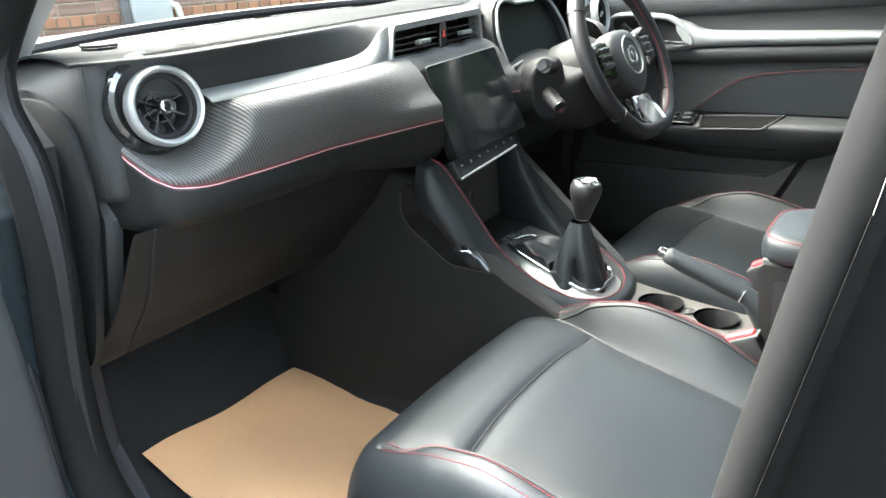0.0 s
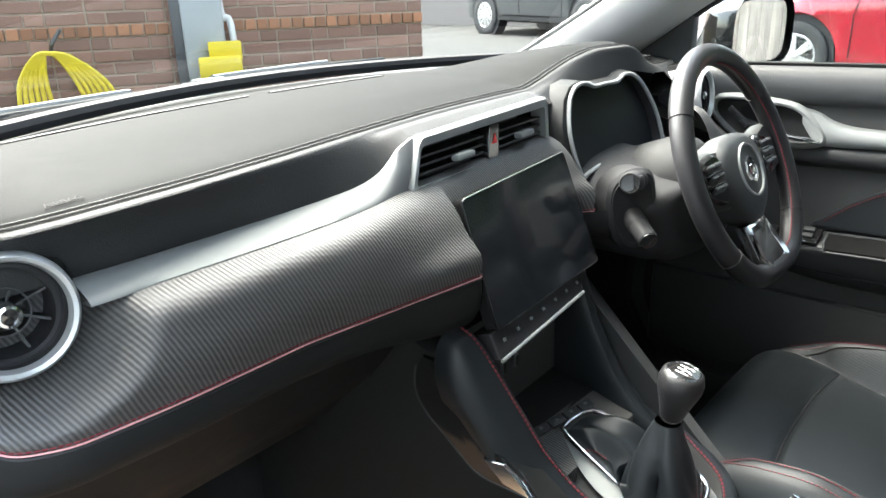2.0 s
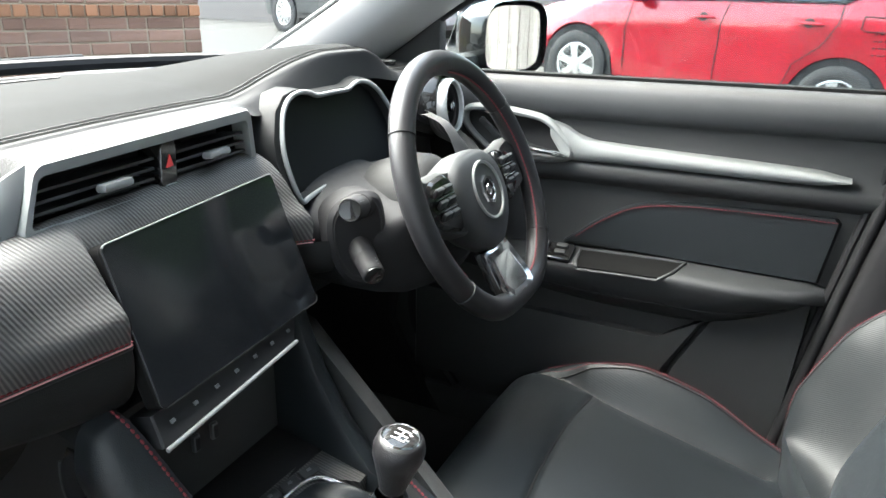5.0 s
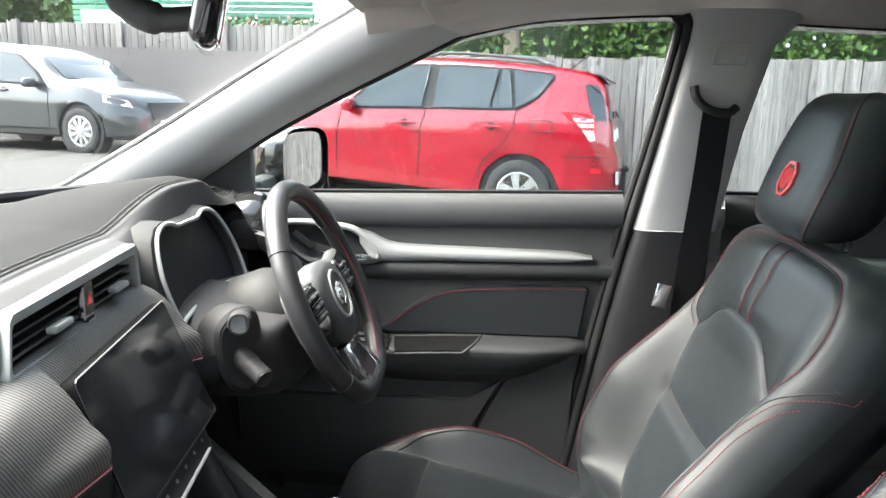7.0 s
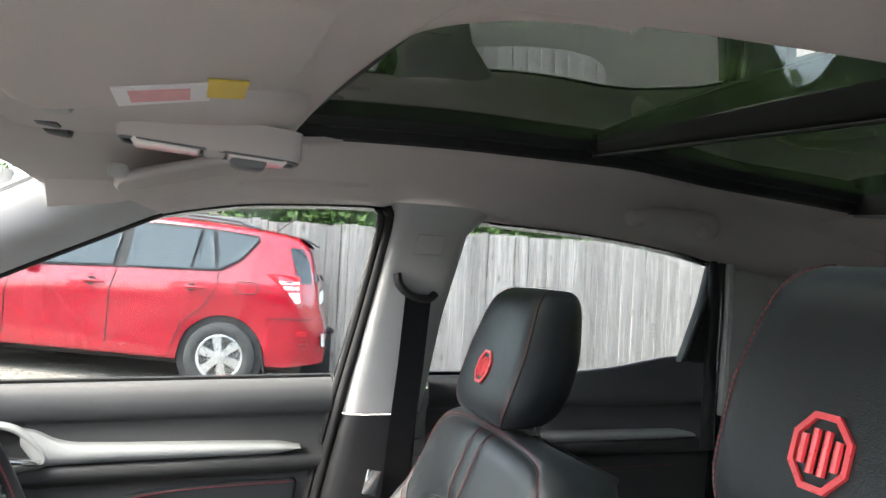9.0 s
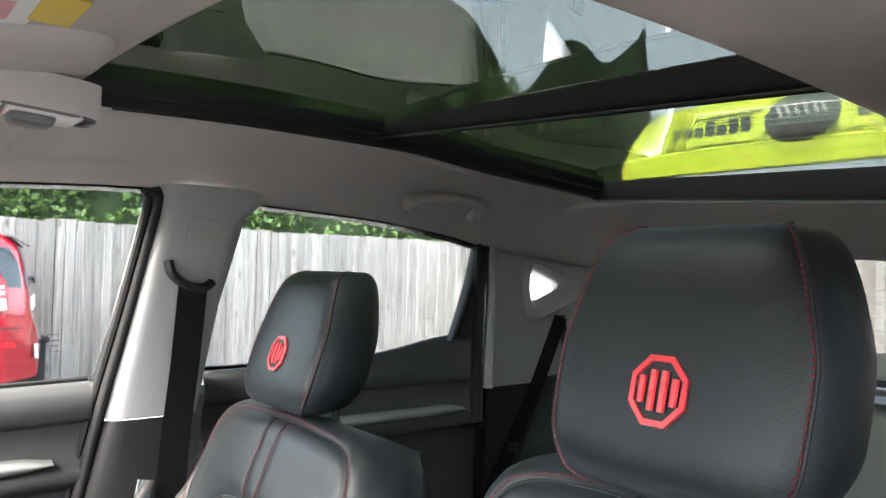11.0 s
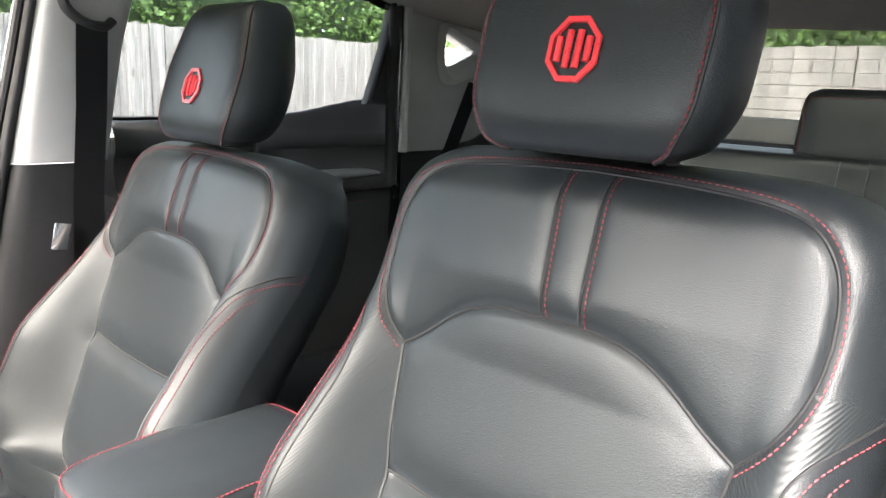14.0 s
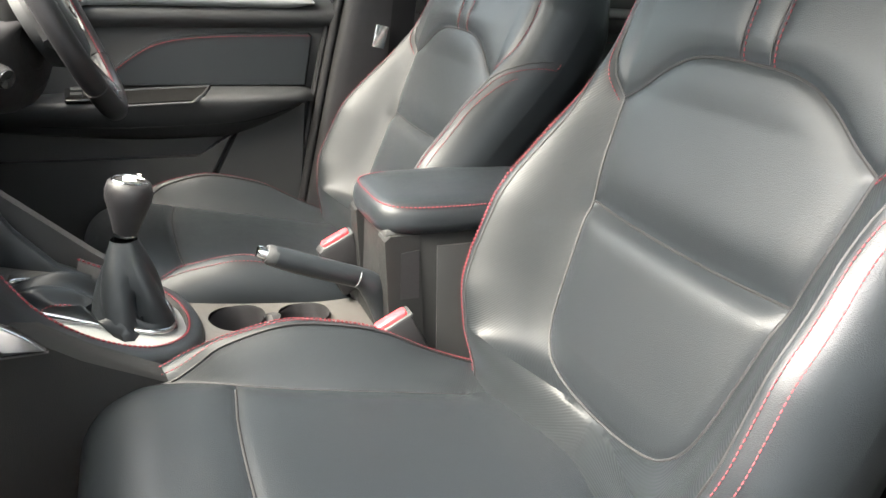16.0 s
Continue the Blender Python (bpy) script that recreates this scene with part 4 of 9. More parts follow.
# round end vents
def round_vent(cx):
    s = 1 if cx > 0 else -1
    c = np.array([cx, 0.010, 1.0])
    ax = np.array([s * 0.10, -0.98, 0.12])
    ax /= np.linalg.norm(ax)
    v = thing("air_vent", c, "round black air vent with silver ring", "air vent", "round vents")
    at = lambda d: c + ax * d
    part("housing", lathe([(0.0485, -0.075), (0.0582, -0.05), (0.0621, -0.022), (0.0609, -0.004), (0.0563, 0.006), (0.0504, 0.008), (0.0480, 0.000)], at(-0.004) + (s * 0.007, 0, 0.005), ax, 56, caps=False), "gloss", v, "gloss black vent housing")
    pod = []
    for k in np.linspace(0, 1, 14):
        q = c + np.array([s * (0.006 + 0.030 * k), 0.010 + 0.075 * k, 0.004 + 0.016 * k ** 0.8])
        rad = 0.0540 * math.sqrt(max(0.0, 1 - k ** 2.4)) + 0.001
        pod.append([q + np.array([rad * 0.92 * math.cos(a), 0.0, rad * math.sin(a)]) for a in np.linspace(0, 2 * math.pi, 36, endpoint=False)])
    part("pod", grid(pod, close_v=True), "gloss", v, "gloss black teardrop pod behind the ring")
    ring = [(0.0389, -0.004), (0.0395, 0.008), (0.0414, 0.0145), (0.0444, 0.0165), (0.0471, 0.0135), (0.0481, 0.006), (0.0476, -0.004)]
    part("ring", lathe(ring, at(0.006), ax, 64, caps=False), "bright_silver", v, "satin silver ring")
    part("inner_ring", lathe([(0.0316, -0.030), (0.0329, 0.001), (0.0352, 0.0035), (0.0380, 0.003), (0.0393, 0.008)], at(0.006), ax, 56, caps=False), "rubber", v)
    part("throat", lathe([(0.0000, -0.045), (0.0183, -0.045), (0.0329, -0.040), (0.0343, 0.001)], at(0.004), ax, 48, caps=False), "seam", v)
    u = np.array(Vector(ax).orthogonal().normalized())
    w = np.cross(ax, u)
    for i in range(8):
        a = 2 * math.pi * (i + 0.4) / 8
        d, e = math.cos(a) * u + math.sin(a) * w, -math.sin(a) * u + math.cos(a) * w
        p = [at(-0.004) + d * 0.009 + e * 0.0008, at(-0.002) + d * 0.0332 + e * 0.0010, at(-0.002) + d * 0.0332 - e * 0.0010, at(-0.004) + d * 0.009 - e * 0.0008]
        part("fin", slab(p, -ax * 0.018), "plastic", v)
    part("fin_ring", lathe([(0.0176, -0.010), (0.0176, 0.0035), (0.0187, 0.004), (0.0187, -0.010)], at(-0.006), ax, 40, caps=False), "plastic", v)
    part("knob", lathe([(0.0087, -0.012), (0.0092, 0.009), (0.0084, 0.013), (0.0062, 0.0138), (0.0057, 0.010), (0.0000, 0.010)], at(0.004), ax, 28), "chrome", v, "chrome centre knob")
    part("knob_face", lathe([(0.0, 0.0112), (0.0058, 0.0110)], at(0.004), ax, 20), "gloss", v)
    return v


round_vent(-0.62)
round_vent(0.62)

# centre vents
vents = thing("centre_vents", (-0.03, 0.03, 1.02), "pair of centre air vents in a silver frame with hazard button", "air vent")
TL, TR, BR, BL = (np.array(p) for p in ((-0.166, 0.019, 1.052), (0.142, 0.045, 1.058), (0.151, 0.047, 0.985), (-0.199, 0.003, 0.992)))
uvp = lambda u, v: (TL * (1 - u) + TR * u) * v + (BL * (1 - u) + BR * u) * (1 - v)
vn = np.cross(TR - BL, TL - BR)
vn = vn / np.linalg.norm(vn) * (1 if vn[1] < 0 else -1)


def rounded(u0, v0, u1, v1, r, n=5):
    asp = 0.19
    pts = []
    for cu, cv, a0 in ((u1 - r * asp, v1 - r, 0), (u0 + r * asp, v1 - r, 90), (u0 + r * asp, v0 + r, 180), (u1 - r * asp, v0 + r, 270)):
        for k in range(n + 1):
            a = radians(a0 + 90 * k / n)
            pts.append((cu + r * asp * math.cos(a), cv + r * math.sin(a)))
    return pts


outer = [uvp(u, v) for u, v in rounded(0, 0, 1, 1, 0.16)]
innr = [uvp(u, v) for u, v in rounded(0.030, 0.10, 0.978, 0.80, 0.10)]
o, i = np.array(outer), np.array(innr)
k = len(o)
v = np.concatenate([o - vn * 0.02, o + vn * 0.003, o * 0.8 + i * 0.2 + vn * 0.006, i + vn * 0.004, i - vn * 0.02])
part("surround", (v, [(r * k + a, r * k + (a + 1) % k, r * k + k + (a + 1) % k, r * k + k + a) for r in range(4) for a in range(k)]), "silver", vents, "satin silver surround", sharp=35)
part("vent_box", slab([p - vn * 0.045 for p in innr], -vn * 0.01), "seam", vents, smooth=False)
for u0, u1 in ((0.036, 0.50), (0.585, 0.975)):
    for r in range(3):
        v0 = 0.25 + 0.155 * r
        q = [uvp(u0 + 0.012 * (3 - r) * (u0 < 0.1) * 0, v0), uvp(u1, v0)]
        d = np.array([0, 0.10, 0.99])
        part("vane", slab([q[0] - vn * 0.004, q[1] - vn * 0.004, q[1] - vn * 0.004 + d * 0.0028, q[0] - vn * 0.004 + d * 0.0028], -vn * 0.03, 0.001), "plastic_grey", vents)
for u0, u1, v0 in ((0.19, 0.41, 0.40), (0.68, 0.86, 0.41)):
    part("vane_slider", block(tuple(uvp((u0 + u1) / 2, v0) + vn * 0.006), (0.038, 0.014, 0.0085), 0.003, (-8, 0, 6)), "silver", vents, "silver-faced vane slider")
haz = part("hazard_button", slab([uvp(u, w) + vn * 0.002 for u, w in rounded(0.505, 0.08, 0.58, 0.83, 0.1)], -vn * 0.03, 0.002), "gloss", vents, "black hazard warning button")
tri3 = [uvp(0.545 + 0.02 * math.cos(a), 0.47 + 0.13 * math.sin(a)) + vn * 0.003 for a in (radians(90), radians(210), radians(330))]
part("hazard_triangle", slab(tri3, -vn * 0.001), "red_print", haz, "red warning triangle", smooth=False)
part("hazard_bar", tube([uvp(0.525, 0.13) + vn * 0.003, uvp(0.567, 0.13) + vn * 0.003], 0.0008, 6), "silver", haz)

# touch screen
screen = thing("touch_screen", (-0.015, -0.03, 0.90), "dark glass touch screen, switched off, with thin silver edge", "screen")
sTL, sTR, sBR, sBL = (np.array(p) for p in ((-0.150, -0.034, 0.981), (0.131, 0.003, 0.983), (0.124, -0.066, 0.830), (-0.150, -0.088, 0.829)))
sp = lambda u, v: (sTL * (1 - u) + sTR * u) * v + (sBL * (1 - u) + sBR * u) * (1 - v)
sn = np.cross(sTR - sTL, sBL - sTL)
sn = sn / np.linalg.norm(sn) * (1 if np.cross(sTR - sTL, sBL - sTL)[1] < 0 else -1)


def round_uv(r, ru, n=6, a=0.0, b=1.0):
    pts = []
    for cu, cv, a0 in ((b - ru, b - r, 0), (a + ru, b - r, 90), (a + ru, a + r, 180), (b - ru, a + r, 270)):
        for k in range(n + 1):
            t = radians(a0 + 90 * k / n)
            pts.append((cu + ru * math.cos(t), cv + r * math.sin(t)))
    return pts


edge = [sp(u, v) for u, v in round_uv(0.05, 0.028)]
part("casing", slab([p - sn * 0.002 for p in edge], -sn * 0.016, 0.002), "matte", screen)
part("glass", slab([sp(u, v) for u, v in round_uv(0.045, 0.025, a=0.004, b=0.996)], -sn * 0.0025, 0.001), "screen", screen, "black reflective screen glass")
part("silver_edge", tube([p + sn * 0.0002 for p in edge[3:11]], 0.0009, 6), "silver", screen, "thin silver top edge")
part("grey_edge", tube([p + sn * 0.0001 for p in edge[10:]], 0.0005, 6), "grey_print", screen, "thin grey edge")
part("mount", block((-0.03, 0.045, 0.90), (0.14, 0.06, 0.08), 0.01), "plastic", screen)
# climate keys under the screen
keys = thing("climate_key_bar", (-0.03, -0.08, 0.81), "gloss black key bar with silver edge under the screen", "control panel")
kb = [np.array(p) for p in ((-0.158, -0.082, 0.826), (0.085, -0.060, 0.829), (0.060, -0.078, 0.806), (-0.163, -0.100, 0.800))]
part("key_face", slab(kb[::-1], (0, 0.03, -0.01), 0.002), "rubber", keys)
part("silver_key_edge", tube([kb[3] + (0.002, -0.002, -0.002), kb[3] * 0.5 + kb[2] * 0.5 + (0, -0.002, -0.002), kb[2] + (0, -0.002, -0.001)], 0.0024, 8), "silver", keys, "ribbed silver key edge")
for q in range(7):
    t = 0.08 + 0.14 * q
    c = (kb[0] * (1 - t) + kb[1] * t) * 0.5 + (kb[3] * (1 - t) + kb[2] * t) * 0.5
    part("key_symbol", block(tuple(c + (0, -0.002, 0.0025)), (0.006, 0.0008, 0.004), 0.0003, (-35, 0, 6)), "piping", keys)

# instrument binnacle
binn = thing("instrument_binnacle", (0.36, 0.04, 1.0), "dark instrument cluster, unlit, in a silver-edged binnacle", "instrument cluster")
half = [(0.0, 1.054), (-0.038, 1.054), (-0.056, 1.0595), (-0.075, 1.062), (-0.100, 1.057), (-0.122, 1.041), (-0.140, 1.010), (-0.147, 0.985), (-0.147, 0.955), (-0.143, 0.934), (-0.137, 0.929), (-0.125, 0.932), (-0.08, 0.938), (-0.03, 0.942), (0.0, 0.942)]
loop = [(0.333 + a, z) for a, z in half] + [(0.333 - a, z) for a, z in half[-2:0:-1]]
pl = lambda x, z, d=0.0: np.array([x, 0.006 + 0.36 * (z - 0.935) + d, z])
part("silver_rim", tube(spline([pl(x, z) for x, z in loop], 120, closed=True), 0.0036, 8, closed=True), "silver", binn, "satin silver rim")
rim0 = np.array([pl(x, z) for x, z in loop])
cen = rim0.mean(0)
part("inner_wall", grid([rim0, cen + (rim0 - cen) * 0.965 + (0, 0.020, 0)], close_v=True), "rubber", binn)
part("display", slab([tuple(cen + (p - cen) * 0.97 + (0, 0.018, 0)) for p in rim0][::-1], (0, 0.008, 0)), "display", binn, "dark display glass", smooth=False)
part("outer_shell", grid([rim0 + (0, 0.002, 0), cen + (rim0 - cen) * (1.09, 1, 1.06) + (0, 0.004, 0.0), cen + (rim0 - cen) * (1.17, 1, 1.10) + (0, 0.03, 0), cen + (rim0 - cen) * (1.22, 1, 1.10) + (0, 0.09, -0.005)], close_v=True), "plastic_dimmed", binn)

# ---- steering wheel ----
wheel = thing("steering_wheel", (0.36, -0.19, 0.935), "black leather steering wheel with red stitching and silver spoke", "steering wheel")
WC, WT = np.array([0.354, -0.178, 0.942]), radians(24)
wx, wz = np.array([1.0, 0, 0]), np.array([0, math.sin(WT), math.cos(WT)])
wn_ = np.array([0, -math.cos(WT), math.sin(WT)])
wp = lambda a, b, d=0.0: WC + a * wx + b * wz + d * wn_
rim_pts = []
for i in range(120):
    a = radians(90 + 3 * i)
    x, z = 0.177 * math.cos(a), 0.177 * math.sin(a)
    z = max(z, -0.168 + 0.010 * (x / 0.1) ** 2) if z < 0 else z
    rim_pts.append(wp(x, z))
rim_pts = spline(rim_pts[::3], 120, closed=True)
part("rim", tube(rim_pts, 0.0165, 18, closed=True), "rim_leather", wheel, "grained black leather rim", sharp=80)
for i0, i1 in ((-19, 19), (43, 77)):
    seg = [rim_pts[i % 120] for i in range(i0, i1 + 1)]
    part("rim_section", tube(seg, 0.0171, 18), "rim_smooth", wheel, "smooth black leather section", sharp=80)
    for e in (i0, i1):
        j = rim_pts[e % 120]
        d = rim_pts[(e + 1) % 120] - rim_pts[(e - 1) % 120]
        part("rim_joint", lathe([(0.0168, -0.0008), (0.0178, 0), (0.0168, 0.0008)], j, d, 24), "seam", wheel)
for s in (-1, 1):
    seg = np.array([rim_pts[i % 120] for i in (range(20, 43) if s < 0 else range(66, 119))])
    ctr = WC
    inner = seg + (ctr - seg) * 0.094 + wn_ * 0.0075
    part("red_stitching", stitches(inner, 0.006, 0.0052, 0.0017), "red", wheel, "red lacing inside the rim")
# hub and spokes
hubv = []
HUB = -0.010
for dd, k in ((-0.050, 0.86), (-0.030, 1.0), (-0.010, 1.0), (0.002, 0.95), (0.009, 0.82), (0.012, 0.6), (0.0125, 0.0)):
    ringh = []
    for a in np.linspace(0, 2 * math.pi, 64, endpoint=False):
        c_, s_ = math.cos(a), math.sin(a)
        w = 0.080 if s_ > 0 else 0.080 - 0.030 * (-s_) ** 1.5
        ringh.append(wp(w * k * math.copysign(abs(c_) ** 0.8, c_), HUB + (0.062 if s_ > 0 else 0.082) * k * math.copysign(abs(s_) ** 0.8, s_), dd))
    hubv.append(ringh)
part("airbag_cover", grid(hubv, close_v=True), "plastic_grey", wheel, "grained black airbag cover", sharp=60)
part("badge_ring", lathe([(0.0375, -0.002), (0.0385, 0.0022), (0.0415, 0.0026), (0.0425, -0.001)], wp(0, HUB, 0.0125), wn_, 48, caps=False), "silver", wheel, "silver ring")
part("badge", lathe([(0.0215, -0.001), (0.0205, 0.0030), (0.0160, 0.0030), (0.0155, 0.0010)], wp(0, HUB, 0.0125), wn_, 8, caps=False), "chrome", wheel, "chrome octagonal badge", smooth=False)
part("badge_centre", lathe([(0.0, 0.0016), (0.0158, 0.0014)], wp(0, HUB, 0.0125), wn_, 8), "gloss", wheel, smooth=False)
part("badge_mark", lathe([(0.0, 0.0034), (0.0075, 0.0030), (0.0085, 0.0010)], wp(0, HUB, 0.0125), wn_, 8), "chrome", wheel, smooth=False)
for s in (-1, 1):
    sk = [(0.055, 0.036, -0.004), (0.085, 0.040, -0.006), (0.118, 0.038, -0.008), (0.150, 0.046, -0.004), (0.164, 0.030, -0.002), (0.166, 0.0, -0.002), (0.163, -0.030, -0.002), (0.142, -0.040, -0.008), (0.112, -0.040, -0.010), (0.080, -0.052, -0.006), (0.055, -0.055, -0.004)]
    sk = [wp(s * a, b, d) for a, b, d in sk]
    spoke = part("spoke", slab(sk if s < 0 else sk[::-1], -wn_ * 0.022, 0.006), "plastic", wheel)
    pad = spline([wp(s * a, b, d) for a, b, d in ((0.080, 0.030, 0.004), (0.105, 0.033, 0.001), (0.130, 0.026, -0.001), (0.139, 0.002, -0.001), (0.132, -0.024, -0.001), (0.108, -0.036, 0.001), (0.084, -0.042, 0.004), (0.078, -0.006, 0.005))], 32, closed=True)
    pd = part("switch_pad", slab(pad if s < 0 else pad[::-1], -wn_ * 0.014, 0.004), "gloss", spoke, "gloss switch pad")
    for a, b in ((0.094, 0.016), (0.117, 0.016), (0.094, 0.000), (0.117, 0.000), (0.096, -0.017), (0.117, -0.016)):
        part("switch", block(tuple(wp(s * a, b, 0.0035)), (0.020, 0.006, 0.0125), 0.002, (24, 0, 0)), "plastic_grey", pd)
    part("switch_edge", tube([wp(s * 0.084, 0.0085, 0.0055), wp(s * 0.106, 0.0085, 0.0045), wp(s * 0.128, 0.0075, 0.0035)], 0.0009, 6), "silver", pd, "thin silver switch edge")
    part("switch_edge", tube([wp(s * 0.086, -0.0085, 0.0055), wp(s * 0.106, -0.0085, 0.0045), wp(s * 0.126, -0.0085, 0.0035)], 0.0009, 6), "silver", pd, "thin silver switch edge")
bot = [wp(-0.036, -0.090, -0.006), wp(0.036, -0.090, -0.006), wp(0.047, -0.140, 0.006), wp(0.042, -0.158, 0.012), wp(0.030, -0.163, 0.013), wp(-0.030, -0.163, 0.013), wp(-0.042, -0.158, 0.012), wp(-0.047, -0.140, 0.006)]
part("lower_spoke_base", slab([p - wn_ * 0.003 for p in bot], -wn_ * 0.016, 0.003), "gloss", wheel)
outl = np.array(bot)
midp = outl.mean(0)
inl = midp + (outl - midp) * 0.72
kk = len(outl)
vv = np.concatenate([outl - wn_ * 0.004, outl + wn_ * 0.001, outl * 0.7 + inl * 0.3 + wn_ * 0.003, inl + wn_ * 0.0005, inl - wn_ * 0.004])
part("lower_spoke", (vv, [(r * kk + a, r * kk + (a + 1) % kk, r * kk + kk + (a + 1) % kk, r * kk + kk + a) for r in range(4) for a in range(kk)]), "chrome", wheel, "bright silver lower spoke frame", sharp=35)
part("lower_spoke_insert", slab(list(inl), -wn_ * 0.003), "chrome", wheel, "bright silver lower spoke", smooth=False)
# column shroud and stalks
col = thing("steering_column", (0.33, -0.06, 0.88), "black steering column shroud with two stalks", "steering column")
sh = []
for y, k, cx, cz in ((0.05, 1.10, 0.300, 0.895), (0.0, 1.08, 0.300, 0.890), (-0.05, 1.02, 0.302, 0.882), (-0.085, 0.98, 0.308, 0.876), (-0.115, 0.94, 0.318, 0.874), (-0.135, 0.86, 0.326, 0.876), (-0.142, 0.70, 0.332, 0.880)):
    sh.append([(cx + (0.108 if math.cos(a) < 0 else 0.10) * k * math.copysign(abs(math.cos(a)) ** 0.7, math.cos(a)), y - 0.02 * math.cos(a), cz + (0.052 + 0.010 * math.cos(a) if math.sin(a) > 0 else 0.088) * k * math.copysign(abs(math.sin(a)) ** 0.75, math.sin(a))) for a in np.linspace(0, 2 * math.pi, 64, endpoint=False)])
gv, gf = grid(sh, close_v=True, flip=True)
part("shroud", (gv, gf + [tuple(range(6 * 64, 7 * 64))]), "rubber", col, "grained black column shroud", sharp=60)
part("hub_collar", lathe([(0.085, -0.05), (0.082, 0.0), (0.07, 0.03), (0.05, 0.045)], wp(0, -0.005, -0.095), wn_, 40), "plastic_dimmed", col)
# oval plate that carries the stalks
pn = np.array([-0.60, -0.78, 0.10])
pn /= np.linalg.norm(pn)
pu = np.array([pn[1], -pn[0], 0]) / np.hypot(pn[0], pn[1])
pu = pu if pu[0] > 0 else -pu
pv = np.cross(pu, pn)
pv = pv if pv[2] > 0 else -pv
PC = np.array([0.200, -0.078, 0.893])
oval = spline([PC + pu * a + pv * b for a, b in ((-0.010, 0.056), (0.020, 0.058), (0.036, 0.044), (0.040, 0.0), (0.030, -0.045), (0.012, -0.066), (-0.010, -0.064), (-0.028, -0.045), (-0.040, -0.005), (-0.036, 0.035))], 48, closed=True)
part("stalk_plate", slab(oval, -pn * 0.05, 0.006), "rubber", col, "smooth black plate behind the stalks")
inner_o = PC + (np.array(oval) - PC) * 0.80
part("plate_groove", tube(inner_o + pn * 0.0004, 0.0012, 6, closed=True), "seam", col)
for tip, root, r in ((np.array([0.166, -0.088, 0.940]), np.array([0.215, -0.073, 0.932]), 0.0165), (np.array([0.166, -0.122, 0.860]), np.array([0.190, -0.092, 0.872]), 0.0150)):
    d = (tip - root) / np.linalg.norm(tip - root)
    st = part("stalk", tube([root, root * 0.6 + tip * 0.4, tip - d * 0.030], [r * 0.95, r * 0.78, r * 0.80], 16), "plastic", col, "black control stalk")
    part("stalk_sleeve", lathe([(r * 0.86, -0.036), (r * 1.0, -0.034), (r * 1.0, -0.004), (r * 0.9, 0.0)], tip, d, 28), "rubber", st)
    part("stalk_tip", lathe([(r * 0.88, -0.001), (r * 0.84, 0.0020), (r * 0.70, 0.0012), (0.0, 0.0012)], tip, d, 28), "gloss", st, "round stalk end")
    part("stalk_boss", lathe([(r * 1.05, -0.03), (r * 1.10, 0.002), (r * 0.95, 0.008)], root, d, 24), "rubber", st)
    for i in range(3):
        part("stalk_mark", block(tuple(tip - d * (0.012 + 0.006 * i) + np.array([-0.002, -r * 0.75, r * 0.68])), (0.003, 0.001, 0.003), 0.0003, (40, 0, 0)), "piping", st)

# ---- centre console ----
console = thing("centre_console", (0, -0.3, 0.45), "black centre console with red-stitched wings and silver gear surround", "centre console")
ridge_l = spline([(-0.172, -0.050, 0.835), (-0.170, -0.080, 0.816), (-0.150, -0.121, 0.738), (-0.130, -0.156, 0.668), (-0.112, -0.206, 0.617), (-0.086, -0.262, 0.583), (-0.035, -0.302, 0.566), (0.03, -0.309, 0.563), (0.085, -0.285, 0.572), (0.108, -0.235, 0.592), (0.118, -0.18, 0.618)], 90)
# outward and down from the ridge: rounded shoulder, side wall, down to the floor
def off_from(p, k):
    x, y, z = p
    c = np.array([0.0, -0.16])
    d = np.array([x, y]) - c
    d = d / np.linalg.norm(d)
    d = np.array([d[0], d[1] * 0.55])
    return np.array([x + d[0] * k, y + d[1] * k, z])


shoulder = []
for p in ridge_l:
    deep = 0.03 + 0.05 * np.clip((p[2] - 0.56) / 0.2, 0, 1)
    shoulder.append(spline([p, off_from(p, 0.012) + (0, 0, -0.001), off_from(p, 0.032) + (0, 0, -0.008), off_from(p, 0.042) + (0, 0, -0.03), off_from(p, 0.044) + (0, 0, -0.06), off_from(p, 0.034) + (0, 0, -0.095)], 14))
part("wing", grid(shoulder), "leather", console, "soft black leather wing of the console")
part("wing_inner", grid([[p, p + (0.004 if p[0] < 0.05 else -0.004, 0.004, -0.012), p + (0.012 if p[0] < 0.05 else -0.012, 0.01, -0.05)] for p in ridge_l], flip=True), "plastic", console)
part("red_stitching", stitches([off_from(p, 0.005) + (0, 0, 0.0006) for p in ridge_l], 0.0066, 0.0048, 0.0016), "red", console, "row of red thread stitches")
part("side_wall", slab([(-0.188, 0.20, 0.84), (-0.192, -0.02, 0.80), (-0.190, -0.10, 0.71), (-0.175, -0.20, 0.63), (-0.150, -0.30, 0.56), (-0.140, -0.60, 0.52), (-0.140, -0.62, 0.30), (-0.215, 0.0, 0.30), (-0.235, 0.35, 0.30), (-0.215, 0.35, 0.7)], (0.03, 0, 0), 0.008), "plastic_dimmed", console, "black plastic console side")
part("side_wall", slab([(0.175, 0.20, 0.84), (0.175, -0.02, 0.78), (0.165, -0.20, 0.62), (0.140, -0.30, 0.55), (0.135, -0.60, 0.52), (0.135, -0.62, 0.30), (0.2, 0.0, 0.30), (0.22, 0.35, 0.30), (0.2, 0.35, 0.7)][::-1], (-0.03, 0, 0), 0.008), "plastic", console)
